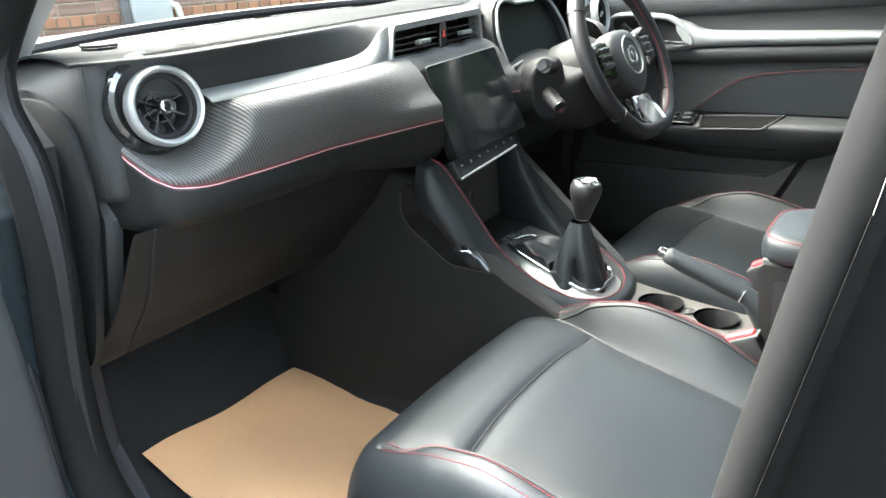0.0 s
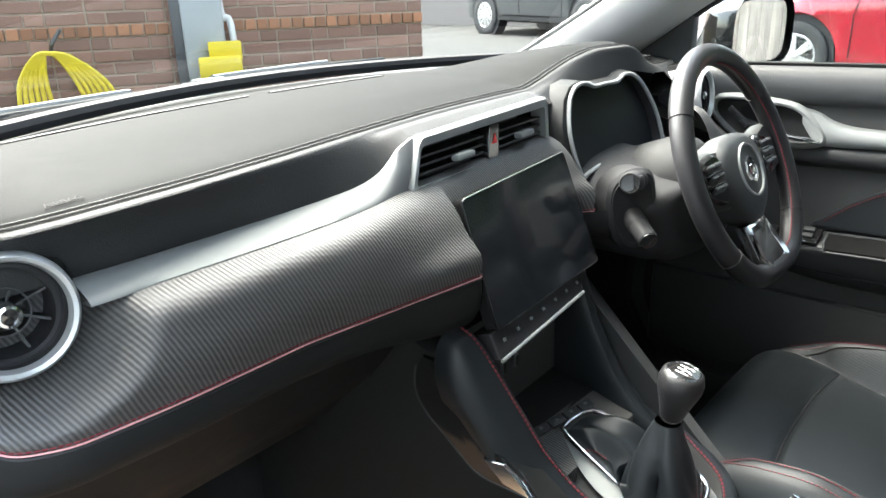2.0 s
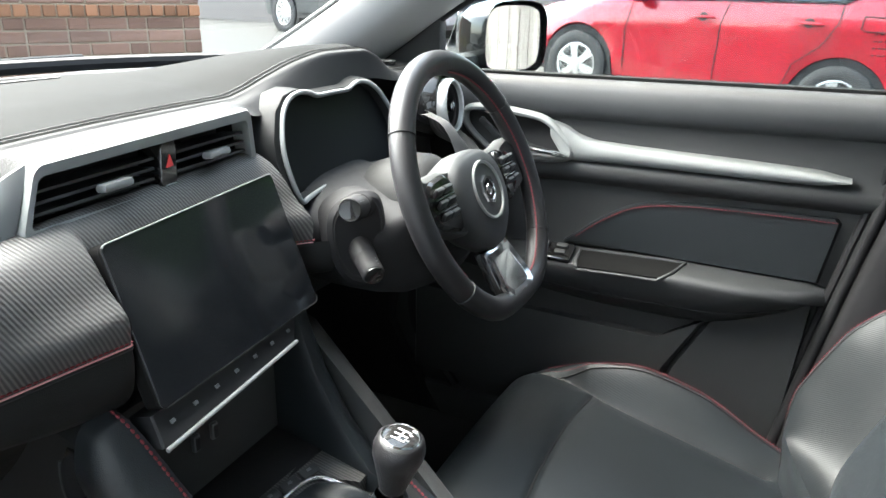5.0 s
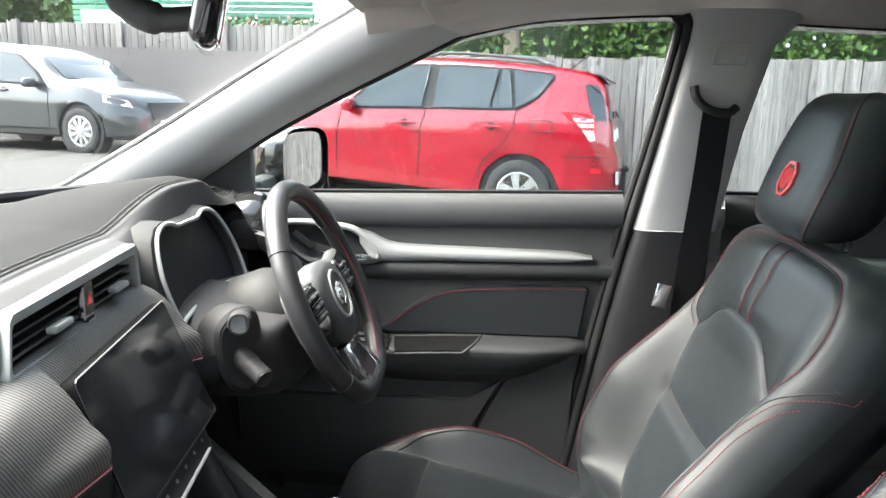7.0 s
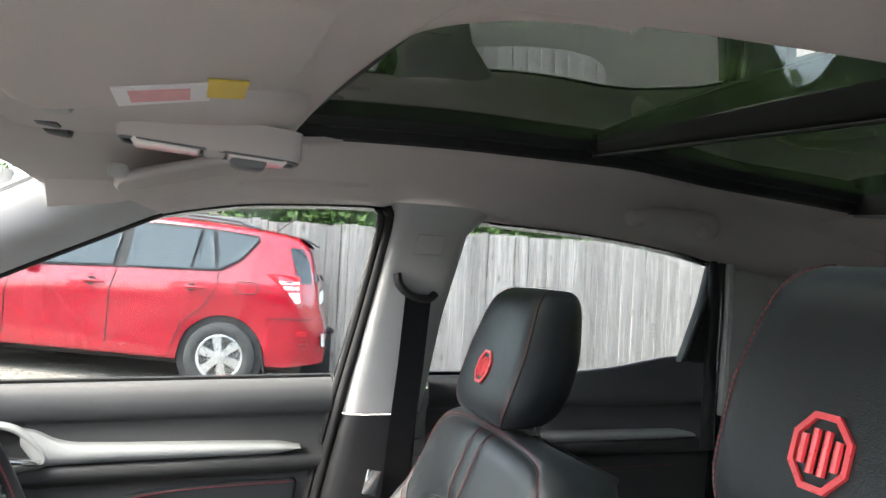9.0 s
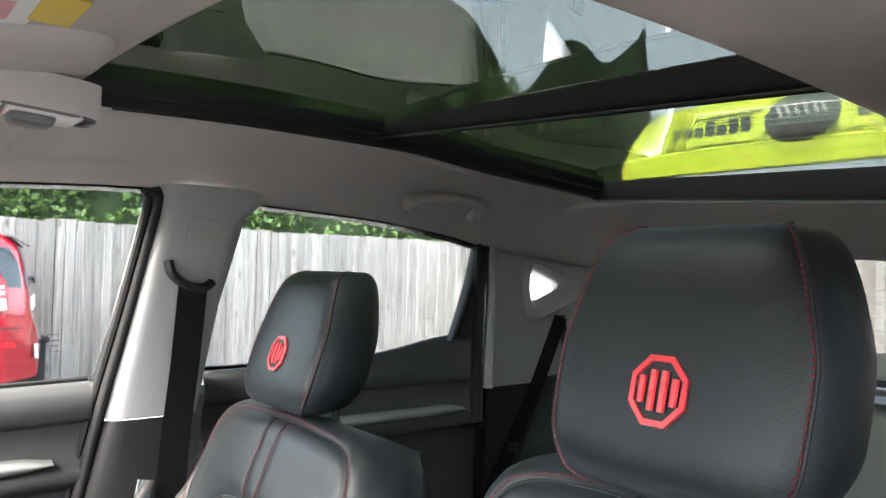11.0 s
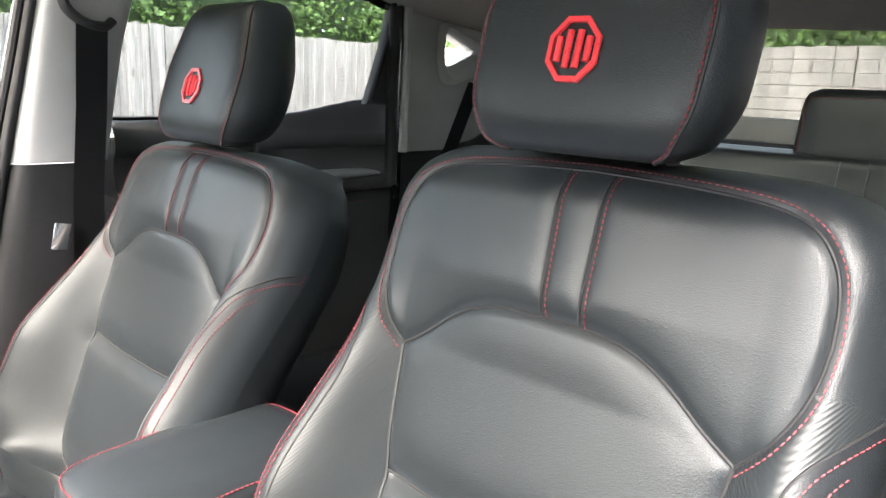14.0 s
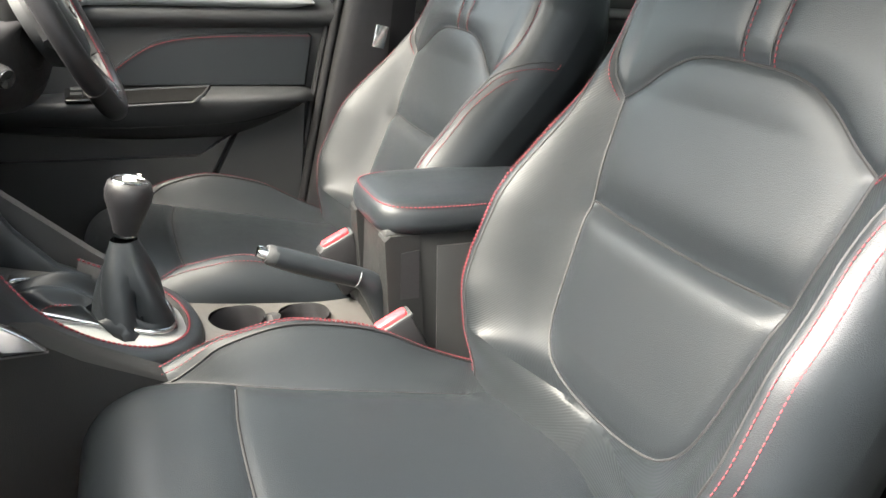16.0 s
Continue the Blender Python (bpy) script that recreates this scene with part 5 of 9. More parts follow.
# gloss black insert and its silver edge in the left wing
ins = [(-0.004, 0.790), (0.009, 0.765), (0.009, 0.732), (-0.010, 0.706), (-0.035, 0.688), (-0.060, 0.670), (-0.087, 0.654), (-0.125, 0.649), (-0.166, 0.647), (-0.143, 0.672), (-0.108, 0.704), (-0.078, 0.755), (-0.058, 0.777), (-0.033, 0.788)]
sx = lambda y: -0.1915 + 0.12 * max(0.0, -0.10 - y)
ins_s = [tuple(p) for p in spline([(y, z, 0) for y, z in ins[:9]], 40)[:, :2]] + [tuple(p) for p in spline([(y, z, 0) for y, z in ins[8:] + ins[:1]], 30)[1:-1, :2]]
part("gloss_insert", slab([(sx(y) - 0.004, y, z) for y, z in ins_s][::-1], (0.012, 0, 0), 0.004), "gloss", console, "gloss black insert")
part("silver_insert", slab([(sx(y) - 0.0065, y, z) for y, z in ((-0.100, 0.682), (-0.128, 0.684), (-0.148, 0.668), (-0.164, 0.650), (-0.128, 0.656))][::-1], (0.006, 0, 0), 0.001), "chrome", console, "bright silver insert")
part("insert_rib", slab([(sx(y) - 0.0055, y, z) for y, z in ((-0.030, 0.760), (-0.050, 0.752), (-0.095, 0.690), (-0.080, 0.680))][::-1], (0.004, 0, 0), 0.001), "gloss", console)
part("insert_edge", tube([(sx(y) - 0.003, y, z) for y, z in ins_s[4:40]], 0.0012, 6), "plastic_grey", console)
# right-hand pillar from screen to gear surround
rw = []
for y, z, w in ((-0.035, 0.835, 0.03), (-0.047, 0.80, 0.03), (-0.07, 0.735, 0.032), (-0.105, 0.67, 0.036), (-0.15, 0.615, 0.04), (-0.19, 0.595, 0.04)):
    rw.append([(0.092, y + 0.10, z - 0.01), (0.098, y + 0.01, z), (0.108, y - 0.004, z + 0.003), (0.108 + w * 0.6, y, z), (0.108 + w, y + 0.02, z - 0.015), (0.112 + w, y + 0.12, z - 0.04)])
part("wing_right", grid([spline(r, 14) for r in rw]), "leather", console, "soft black leather pillar")
# open tray with sockets
part("tray_back", slab([(-0.165, -0.02, 0.80), (0.10, -0.01, 0.80), (0.10, -0.015, 0.65), (-0.15, -0.025, 0.65)], (0, 0.02, 0)), "plastic", console, smooth=False)
part("tray_floor", slab([(-0.13, -0.078, 0.630), (0.10, -0.085, 0.632), (0.10, 0.0, 0.648), (-0.15, 0.0, 0.648)], (0, 0, -0.02), 0.004), "rubber", console)
for x in (-0.063, -0.035):
    sock = part("usb_socket", block((x, -0.031, 0.722), (0.010, 0.006, 0.021), 0.002), "piping", console, "grey-rimmed socket")
    part("socket_slot", block((x, -0.0345, 0.722), (0.006, 0.002, 0.016), 0.001), "seam", sock)
# gear surround
gear_top = [(-0.10, -0.145), (-0.115, -0.21), (-0.095, -0.265), (-0.04, -0.300), (0.03, -0.304), (0.083, -0.28), (0.105, -0.235), (0.105, -0.13), (0.08, -0.105), (-0.02, -0.10)]
gz = lambda y: 0.575 + 0.27 * (y + 0.28)
part("gear_plate", slab([(x, y, gz(y) - 0.018) for x, y in gear_top], (0, 0, -0.03), 0.004), "plastic", console)
part("carbon_plate", slab([(x, y, gz(y) + 0.003) for x, y in ((-0.115, -0.072), (-0.105, -0.150), (-0.060, -0.150), (-0.030, -0.108), (0.060, -0.110), (0.085, -0.150), (0.108, -0.150), (0.108, -0.078))], (0, 0, -0.02), 0.002), "carbon", console, "carbon-pattern plate before the lever")
for q in range(4):
    x = -0.082 + 0.031 * q
    key = part("console_key", block((x + 0.038, -0.082 - 0.005 * q, gz(-0.088) + 0.006), (0.026, 0.015, 0.006), 0.002, (16, 0, -9)), "plastic_grey", console, "small black push key")
    part("key_symbol", block((x + 0.038, -0.082 - 0.005 * q, gz(-0.088) + 0.0095), (0.006, 0.004, 0.0006), 0.0002, (16, 0, -9)), "piping", key)
ringline = spline([(-0.020, -0.106), (-0.034, -0.16), (-0.046, -0.225), (-0.049, -0.268), (-0.030, -0.289), (0.030, -0.289), (0.060, -0.272), (0.066, -0.22), (0.064, -0.15), (0.056, -0.113), (0.032, -0.100), (-0.004, -0.098)], 72, closed=True)
part("silver_frame", tube([(x, y, gz(y) + 0.004) for x, y in ringline], 0.0042, 10, closed=True), "chrome", console, "bright silver gear surround")
c2 = ringline.mean(0)
outer_f = [c2 + (p - c2) * (1.06 + 0.42 * max(0.0, -(p - c2)[0] / np.linalg.norm(p - c2)) ** 2 + 0.10 * (p[1] < -0.25)) for p in ringline]
part("silver_flare", grid([[(p[0], p[1], gz(p[1]) + 0.001) for p in ringline], [(q[0], q[1], gz(q[1]) - 0.010) for q in outer_f]], close_v=True, flip=True), "silver", console, "satin silver flank")
# gear lever: gaiter, collar, knob
lever = thing("gear_lever", (0.0, -0.235, 0.61), "gear lever with grained black knob and leather gaiter", "gear lever")
K = np.array([0.000, -0.251, 0.741])
boot = []
foot = [c2 + (p - c2) * 0.95 for p in ringline]
for u in np.linspace(0, 1, 34):
    row = []
    for i, p in enumerate(foot):
        a = 2 * math.pi * i / len(foot)
        b = np.array([p[0], p[1], gz(p[1]) + 0.002])
        sleeve = max(0.0, (u - 0.42) / 0.58)
        th = math.atan2(p[1] - c2[1], p[0] - c2[0])
        r = 0.0145 + (0.025 * (1 - sleeve) ** 1.25 + 0.006 * math.sin(math.pi * sleeve) if u > 0.42 else 0.0)
        fold = 1 + (0.62 * abs(math.sin(1.5 * th + 0.9 + 0.8 * sleeve)) ** 0.6 + 0.30 * abs(math.sin(2.5 * th + 3 * sleeve)) - 0.30) * (1 - sleeve) ** 0.5 * (u > 0.42)
        cy = K[1] + 0.008
        t = np.array([K[0] - 0.004 * (1 - sleeve) + r * fold * math.cos(th), cy + r * fold * 0.9 * math.sin(th), 0])
        if u <= 0.42:
            h = u / 0.42
            r0 = 0.0395 * (1 + 0.62 * abs(math.sin(1.5 * th + 0.9)) ** 0.6 + 0.30 * abs(math.sin(2.5 * th)) - 0.30)
            inner_p = np.array([K[0] - 0.004 + r0 * math.cos(th), K[1] + 0.008 + r0 * 0.9 * math.sin(th)])
            d0 = np.linalg.norm(b[:2] - inner_p)
            xy = b[:2] * (1 - h) + inner_p * h
            puff = 0.016 * math.sin(math.pi * min(1, h * 1.15)) * (0.35 + 0.65 * abs(math.sin(2 * th + 0.4))) - 0.018 * h**3
            row.append(np.array([xy[0], xy[1], b[2] + puff + 0.006 * math.sin(7 * th + 5 * h) * math.sin(math.pi * h)]))
        else:
            zl = gz(t[1]) - 0.016
            row.append(np.array([t[0], t[1], zl + (K[2] - 0.043 - zl) * sleeve**0.9 + 0.004 * math.sin(3 * th + 9 * sleeve) * (1 - sleeve)]))
    boot.append(row)
part("gaiter", grid(boot, close_v=True, flip=True), "leather", lever, "creased black leather gaiter")
for a0 in (4, 30):
    part("red_stitching", stitches([np.array(r[a0]) + (0, 0, 0.002) for r in boot[:14]], 0.005, 0.0036, 0.001), "red", lever)
part("collar", lathe([(0.013, -0.004), (0.0145, 0.0), (0.0135, 0.004)], K + (0, 0.0060, -0.0415), (0.0, -0.16, 1), 28), "chrome", lever, "chrome collar")
part("knob", lathe([(0.0145, -0.034), (0.0170, -0.024), (0.0215, -0.008), (0.0272, 0.010), (0.0280, 0.021), (0.0252, 0.031), (0.021, 0.0345)], K - (0, 0, 0.008), (0.0, -0.16, 1), 40), "rim_leather", lever, "grained black gear knob", sharp=70)
cap_ax = Vector((0.0, -0.16, 1)).normalized()
top_c = K - np.array((0, 0, 0.008)) + np.array(cap_ax) * 0.0345
part("cap_ring", lathe([(0.0185, -0.001), (0.0195, 0.0012), (0.0212, 0.0)], top_c, cap_ax, 40), "chrome", lever, "chrome ring")
cap = part("cap", lathe([(0.0188, 0.0), (0.012, 0.0008), (0.0, 0.0010)], top_c, cap_ax, 40), "gloss", lever, "black shift pattern cap")
for x in (-0.008, 0.0, 0.008):
    part("shift_mark", block(tuple(top_c + (x, 0, 0.0016)), (0.0018, 0.016, 0.0006), 0.0002, (9, 0, 0)), "white", cap)
part("shift_mark", block(tuple(top_c + (0.0, 0.0, 0.0017)), (0.0175, 0.0018, 0.0006), 0.0002, (9, 0, 0)), "white", cap)
for x, t, y in ((-0.009, "1", 0.0085), (0.0, "3", 0.0085), (0.009, "5", 0.0085), (-0.009, "2", -0.0135), (0.0, "4", -0.0135), (0.009, "R", -0.0135)):
    letters(t, Matrix.Translation(top_c + (x, y, 0.0014 - 0.16 * y)) @ pose(0, 0, 0, 9, 0, 0), 0.0065, "white", cap, "shift_digit", 0.0002)
# cup tray, handbrake, armrest
tray = thing("cup_tray", (0.02, -0.43, 0.53), "grey console tray with two cup holders", "cup holder")
tz = lambda y: 0.545 + 0.10 * (y + 0.32)
pts_t = spline([(-0.115, -0.30), (-0.125, -0.42), (-0.125, -0.60), (0.125, -0.60), (0.125, -0.42), (0.118, -0.30)], 40, closed=True)
cups = [(0.042, -0.380, 0.040), (0.046, -0.478, 0.038)]
bmt = bmesh.new()
ring_o = [bmt.verts.new((x, y, tz(y))) for x, y in pts_t]
ed = [bmt.edges.new((ring_o[i], ring_o[(i + 1) % len(ring_o)])) for i in range(len(ring_o))]
cup_rings = []
for cx, cy, r in cups:
    rr = [bmt.verts.new((cx + r * math.cos(a), cy + r * math.sin(a), tz(cy + r * math.sin(a)))) for a in np.linspace(0, 2 * math.pi, 36, endpoint=False)]
    ed += [bmt.edges.new((rr[i], rr[(i + 1) % 36])) for i in range(36)]
bmesh.ops.triangle_fill(bmt, use_beauty=True, use_dissolve=False, edges=ed)
bmt.verts.index_update()
geo = (np.array([v.co for v in bmt.verts]), [tuple(v.index for v in q.verts) for q in bmt.faces])
bmt.free()
part("tray_top", geo, "console", tray, "smooth grey tray", smooth=False)
for cx, cy, r in cups:
    part("cup_well", lathe([(r, 0.0), (r - 0.002, -0.004), (r - 0.004, -0.06), (0.0, -0.062)], (cx, cy, tz(cy) + 0.0005), (0, 0.10, 1), 36, caps=False), "rubber", tray, "deep black cup well")
part("coin_well", lathe([(0.013, 0.0012), (0.0115, 0.0004), (0.010, -0.001), (0.0, -0.001)], (0.040, -0.4295, tz(-0.4295) + 0.0008), (0, 0.10, 1), 24, caps=False), "rubber", tray, "small dark hollow between the wells")
hb = thing("handbrake", (-0.03, -0.48, 0.58), "black leather handbrake lever with silver button", "handbrake")
hp = spline([(-0.028, -0.585, 0.545), (-0.029, -0.565, 0.592), (-0.030, -0.545, 0.614), (-0.031, -0.50, 0.632), (-0.031, -0.45, 0.651), (-0.031, -0.419, 0.664)], 30)
part("grip", tube(hp, np.interp(np.arange(30), [0, 8, 12, 24, 29], [0.017, 0.017, 0.0135, 0.0135, 0.0125]), 16, flat=1.15), "leather", hb, sharp=60)
part("button", lathe([(0.0085, -0.012), (0.0085, 0.006), (0.007, 0.010), (0.0, 0.011)], hp[-1] + (0, 0.010, 0.004), hp[-1] - hp[-4], 24), "chrome", hb, "silver push button")
part("grip_end", lathe([(0.0135, -0.006), (0.0138, 0.004), (0.0115, 0.008)], hp[-1], hp[-1] - hp[-4], 24), "plastic_grey", hb)
part("grip_seam", lathe([(0.0142, -0.001), (0.0150, 0), (0.0142, 0.001)], hp[13], hp[14] - hp[12], 24), "piping", hb)
arm = thing("armrest_box", (0.02, -0.72, 0.55), "padded black leather armrest with red stitching on console box", "armrest")
bx = [(-0.075, -0.572, 0.52), (-0.075, -0.548, 0.70), (0.105, -0.548, 0.70), (0.105, -0.572, 0.52)]
part("box", block((0.015, -0.72, 0.565), (0.165, 0.29, 0.27), 0.012), "plastic_dimmed", arm)
for x in (-0.052, 0.082):
    part("box_pillar", slab([(x - 0.020, -0.578, 0.50), (x + 0.020, -0.578, 0.50), (x + 0.017, -0.562, 0.690), (x - 0.017, -0.562, 0.690)], (0, -0.05, 0.0), 0.008), "plastic_dimmed", arm)
lid = []
for k, zz in ((0.90, 0.690), (0.985, 0.694), (1.0, 0.706), (0.99, 0.718), (0.95, 0.7285), (0.86, 0.733), (0.55, 0.7365), (0.0, 0.737)):
    lid.append([(0.015 + 0.098 * k * math.copysign(abs(math.cos(a)) ** 0.45, math.cos(a)) * (1 - 0.05 * (math.sin(a) > 0)), -0.705 + 0.150 * (0.12 + 0.88 * k if k else 0) * math.copysign(abs(math.sin(a)) ** 0.45, math.sin(a)), zz) for a in np.linspace(0, 2 * math.pi, 72, endpoint=False)])
part("lid", grid(lid, close_v=True), "leather", arm, "padded leather lid", sharp=70)
part("red_stitching", stitches([np.array(p) + (0, 0, 0.0008) for p in lid[4]] + [np.array(lid[4][0]) + (0, 0, 0.0008)], 0.006, 0.0042, 0.0011), "red", arm, "row of red thread stitches")
# no slot is cut: a black plate stands for its shade
part("slot_shade", slab([(-0.0685, -0.590, 0.46), (-0.0685, -0.586, 0.665), (-0.0685, -0.612, 0.668), (-0.0685, -0.622, 0.46)], (-0.002, 0, 0)), "seam", arm, "dark slot in the box side", smooth=False)
part("side_panel", slab([(-0.0685, -0.650, 0.46), (-0.0685, -0.638, 0.672), (-0.0685, -0.845, 0.672), (-0.0685, -0.845, 0.46)], (-0.004, 0, 0), 0.0015), "plastic", arm, "flat black side panel")
part("lid_base", block((0.015, -0.70, 0.690), (0.155, 0.27, 0.014), 0.005), "plastic", arm)


def buckle(x, y, z, lean):
    b = thing("belt_buckle", (x, y, z - 0.06), "black seat belt buckle with red release button", "belt buckle", "belt buckles")
    part("body", block((x, y - 0.012, z - 0.035), (0.030, 0.060, 0.090), 0.006, (lean, 0, 0)), "rubber", b)
    part("button_rim", block((x, y + 0.004, z + 0.005), (0.027, 0.056, 0.006), 0.003, (lean, 0, 0)), "plastic_grey", b, "dark grey rim")
    part("release_button", block((x, y + 0.006, z + 0.008), (0.018, 0.046, 0.010), 0.004, (lean, 0, 0)), "redgloss", b, "red release button")
    part("stem", tube([(x, y - 0.02, z - 0.06), (x, y - 0.05, z - 0.14)], 0.011, 10), "plastic", b)
    return b


buckle(-0.119, -0.563, 0.585, -28)
buckle(0.097, -0.545, 0.620, -28)

# ---- cabin: floor, roof, pillars, doors, glass ----
part("floor", block((0, -0.75, 0.285), (1.46, 2.9, 0.03), 0.004), "carpet", None, "black carpeted car floor", category="floor", kind="structure")
part("firewall", slab([(-0.72, 0.62, 0.28), (0.72, 0.62, 0.28), (0.72, 0.60, 1.03), (-0.72, 0.60, 1.03)], (0, 0.04, 0)), "carpet", None, "black carpeted bulkhead under the dashboard", smooth=False, category="wall", kind="structure")
foot = [[(x, y, z) for y, z in ((-0.15, 0.301), (0.20, 0.304), (0.33, 0.33), (0.47, 0.46), (0.60, 0.62))] for x in np.linspace(-0.70, 0.70, 8)]
part("toe_board", grid(foot, flip=True), "carpet", None, "sloping black carpet of the footwell", category="floor", kind="structure")
tunnel = [[(x, y, z) for x, z in ((-0.24, 0.30), (-0.19, 0.40), (-0.15, 0.47), (0.15, 0.47), (0.19, 0.40), (0.24, 0.30))] for y in np.linspace(-2.0, 0.6, 6)]
part("tunnel", grid(tunnel), "carpet", None, "black carpeted transmission tunnel", category="floor", kind="structure")
mat = thing("paper_mat", (-0.42, 0.0, 0.31), "loose brown paper floor mat in the passenger footwell", "floor mat")
pg = []
for v_ in np.linspace(0, 1, 14):
    pg.append([(-0.222 - 0.37 * u - 0.03 * v_ * u, 0.327 + 0.014 * u - 0.55 * v_, 0.320 + 0.030 * max(0, 1 - v_ * 2.5) + 0.004 * math.sin(9 * u + 4 * v_) + 0.003 * math.sin(17 * v_ - 5 * u)) for u in np.linspace(0, 1, 16)])
part("paper", grid(pg), "paper", mat, "creased brown paper")
for x, y0 in ((-0.20, 0.33), (-0.61, 0.34)):
    part("mat_edge", tube([(x, y0, 0.325), (x - 0.01, y0 + 0.10, 0.40), (x - 0.015, y0 + 0.16, 0.47)], 0.0025, 6), "piping", mat)

LOWER = [(-0.20, 1.335), (-0.29, 1.352), (-0.42, 1.386), (-0.55, 1.408), (-0.80, 1.420), (-0.97, 1.408), (-1.25, 1.395), (-1.50, 1.368), (-1.62, 1.345), (-1.85, 1.32), (-2.25, 1.29)]
UPPER = [(-0.20, 1.45), (-0.60, 1.490), (-0.90, 1.499), (-1.15, 1.498), (-1.40, 1.478), (-1.75, 1.455), (-2.05, 1.42), (-2.25, 1.38)]
zl = lambda y: float(smooth_ramp(-y, [-a for a, _ in LOWER], [b for _, b in LOWER]))
zu = lambda y: float(smooth_ramp(-y, [-a for a, _ in UPPER], [b for _, b in UPPER]))
dip = lambda x: -0.050 * (0.42 - x) / 0.84 if x < 0.42 else 0.0  # the passenger's side of the roof hangs a little lower
YS = np.linspace(-0.20, -2.25, 60)
# the headliner is one shell: two sides, the front, the rear
sides_ = []
for s in (1, -1):
    rows = []
    for y in YS:
        a, b = zl(y) + (0 if s > 0 else -0.04), zu(y) + dip(s * 0.42)
        w = 0.42 if s > 0 else 0.388
        rows.append(spline([(s * 0.665, y, a - 0.004), (s * 0.640, y, a + 0.006), (s * 0.600, y, a + 0.034 + 0.1 * (b - a - 0.09)), (s * 0.54, y, b - 0.022), (s * 0.475, y, b - 0.005), (s * (w + 0.018), y, b), (s * w, y, b + 0.012)], 18))
    sides_.append(grid(rows, flip=(s < 0)))
fr = []
for x in np.linspace(-0.60, 0.60, 30):
    fr.append(spline([(x, -0.17 - 0.03 * abs(x), 1.428 - 0.05 * abs(x) ** 2), (x, -0.24, 1.436 - 0.06 * abs(x) ** 2), (x, -0.42, 1.462 - 0.10 * abs(x) ** 2), (x, -0.525, 1.479 - 0.10 * abs(x) ** 2), (x, -0.545, 1.484 - 0.10 * abs(x) ** 2), (x, -0.553, 1.496 - 0.10 * abs(x) ** 2)], 16) + (0, 0, dip(x) * 0.55 - 0.004))
rr = []
for x in np.linspace(-0.60, 0.60, 30):
    rr.append(spline([(x, -1.745, 1.480 - 0.09 * abs(x) ** 2), (x, -1.755, 1.462 - 0.09 * abs(x) ** 2), (x, -1.80, 1.452 - 0.09 * abs(x) ** 2), (x, -2.0, 1.420 - 0.09 * abs(x) ** 2), (x, -2.24, 1.37 - 0.05 * abs(x) ** 2), (x, -2.30, 1.350)], 14) + (0, 0, dip(x) * 0.7))
corners = []
for s in (1, -1):
    cx_, w_ = (0.32, 0.42) if s > 0 else (0.288, 0.388)
    rows = []
    for th in np.linspace(0, math.pi / 2, 14):
        k = th / (math.pi / 2)
        za = (zu(-0.65) + dip(s * 0.42)) * (1 - k) + (1.484 - 0.10 * cx_**2 + dip(s * cx_) * 0.55 - 0.004) * k
        at_ = lambda r, dz: (s * min(cx_ + r * math.cos(th), w_ + 0.03), min(-0.65 + r * math.sin(th), -0.525), za + dz)
        rows.append([at_(0.17, 0.001), at_(0.13, -0.001), at_(0.108, -0.001), at_(0.101, 0.003), at_(0.099, 0.014)])
    corners.append(grid(rows, flip=(s > 0)))
part("ceiling", join(*sides_, grid(fr), grid(rr), *corners), "liner", None, "beige-grey fabric headliner", category="ceiling", kind="structure")
# roof skin over the headliner
sk = [[(x, y, zu(y) + 0.045 - 0.16 * max(0, abs(x) - 0.45)) for x in np.linspace(-0.66, -0.47, 6)] for y in YS]
sk2 = [[(x, y, zu(y) + 0.045 - 0.16 * max(0, abs(x) - 0.45)) for x in np.linspace(0.47, 0.66, 6)] for y in YS]
rf = [[(x, y, zu(y) + 0.045) for x in np.linspace(-0.47, 0.47, 6)] for y in np.linspace(-0.17, -0.58, 6)]
rb = [[(x, y, zu(y) + 0.045) for x in np.linspace(-0.47, 0.47, 6)] for y in np.linspace(-1.86, -2.40, 6)]
side_out = [grid([[(s * 0.66, y, zu(y) + 0.012), (s * 0.70, y, zl(y) + 0.03), (s * 0.70, y, zl(y) - 0.012), (s * 0.668, y, zl(y) - 0.008)] for y in YS], flip=(s > 0)) for s in (1, -1)]
part("roof", join(grid(sk), grid(sk2), grid(rf), grid(rb), *side_out), "paint", None, "dark painted roof skin", category="roof", kind="structure")

# panoramic roof
sun_roof = thing("sunroof", (0, -1.3, 1.5), "dark tinted panoramic glass sunroof with black frame", "sunroof")
def roof_line(x, lift=0.0):
    return [(x, y, zu(y) + lift) for y in np.linspace(-0.60, -2.05, 40)]
for s in (1, -1):
    part("side_channel", grid([[(s * 0.425, y, zu(y) + dip(s * 0.42) + 0.006), (s * 0.415, y, zu(y) + dip(s * 0.42) + 0.010), (s * 0.408, y, zu(y) + dip(s * 0.42) + 0.024), (s * 0.39, y, zu(y) + dip(s * 0.42) + 0.025), (s * 0.38, y, zu(y) + dip(s * 0.42) + (0.044 if s > 0 else 0.076))] for y in np.linspace(-0.55, -1.75, 40)], flip=(s < 0)), "rubber", sun_roof, "black roof channel")
    part("trim_line", tube([(s * 0.397, y, zu(y) + dip(s * 0.42) + 0.028) for y in np.linspace(-0.62, -1.73, 40)], 0.0035, 6), "silver", sun_roof, "thin pale edge of the glass")
rz = lambda x, y: zu(y) + dip(x)
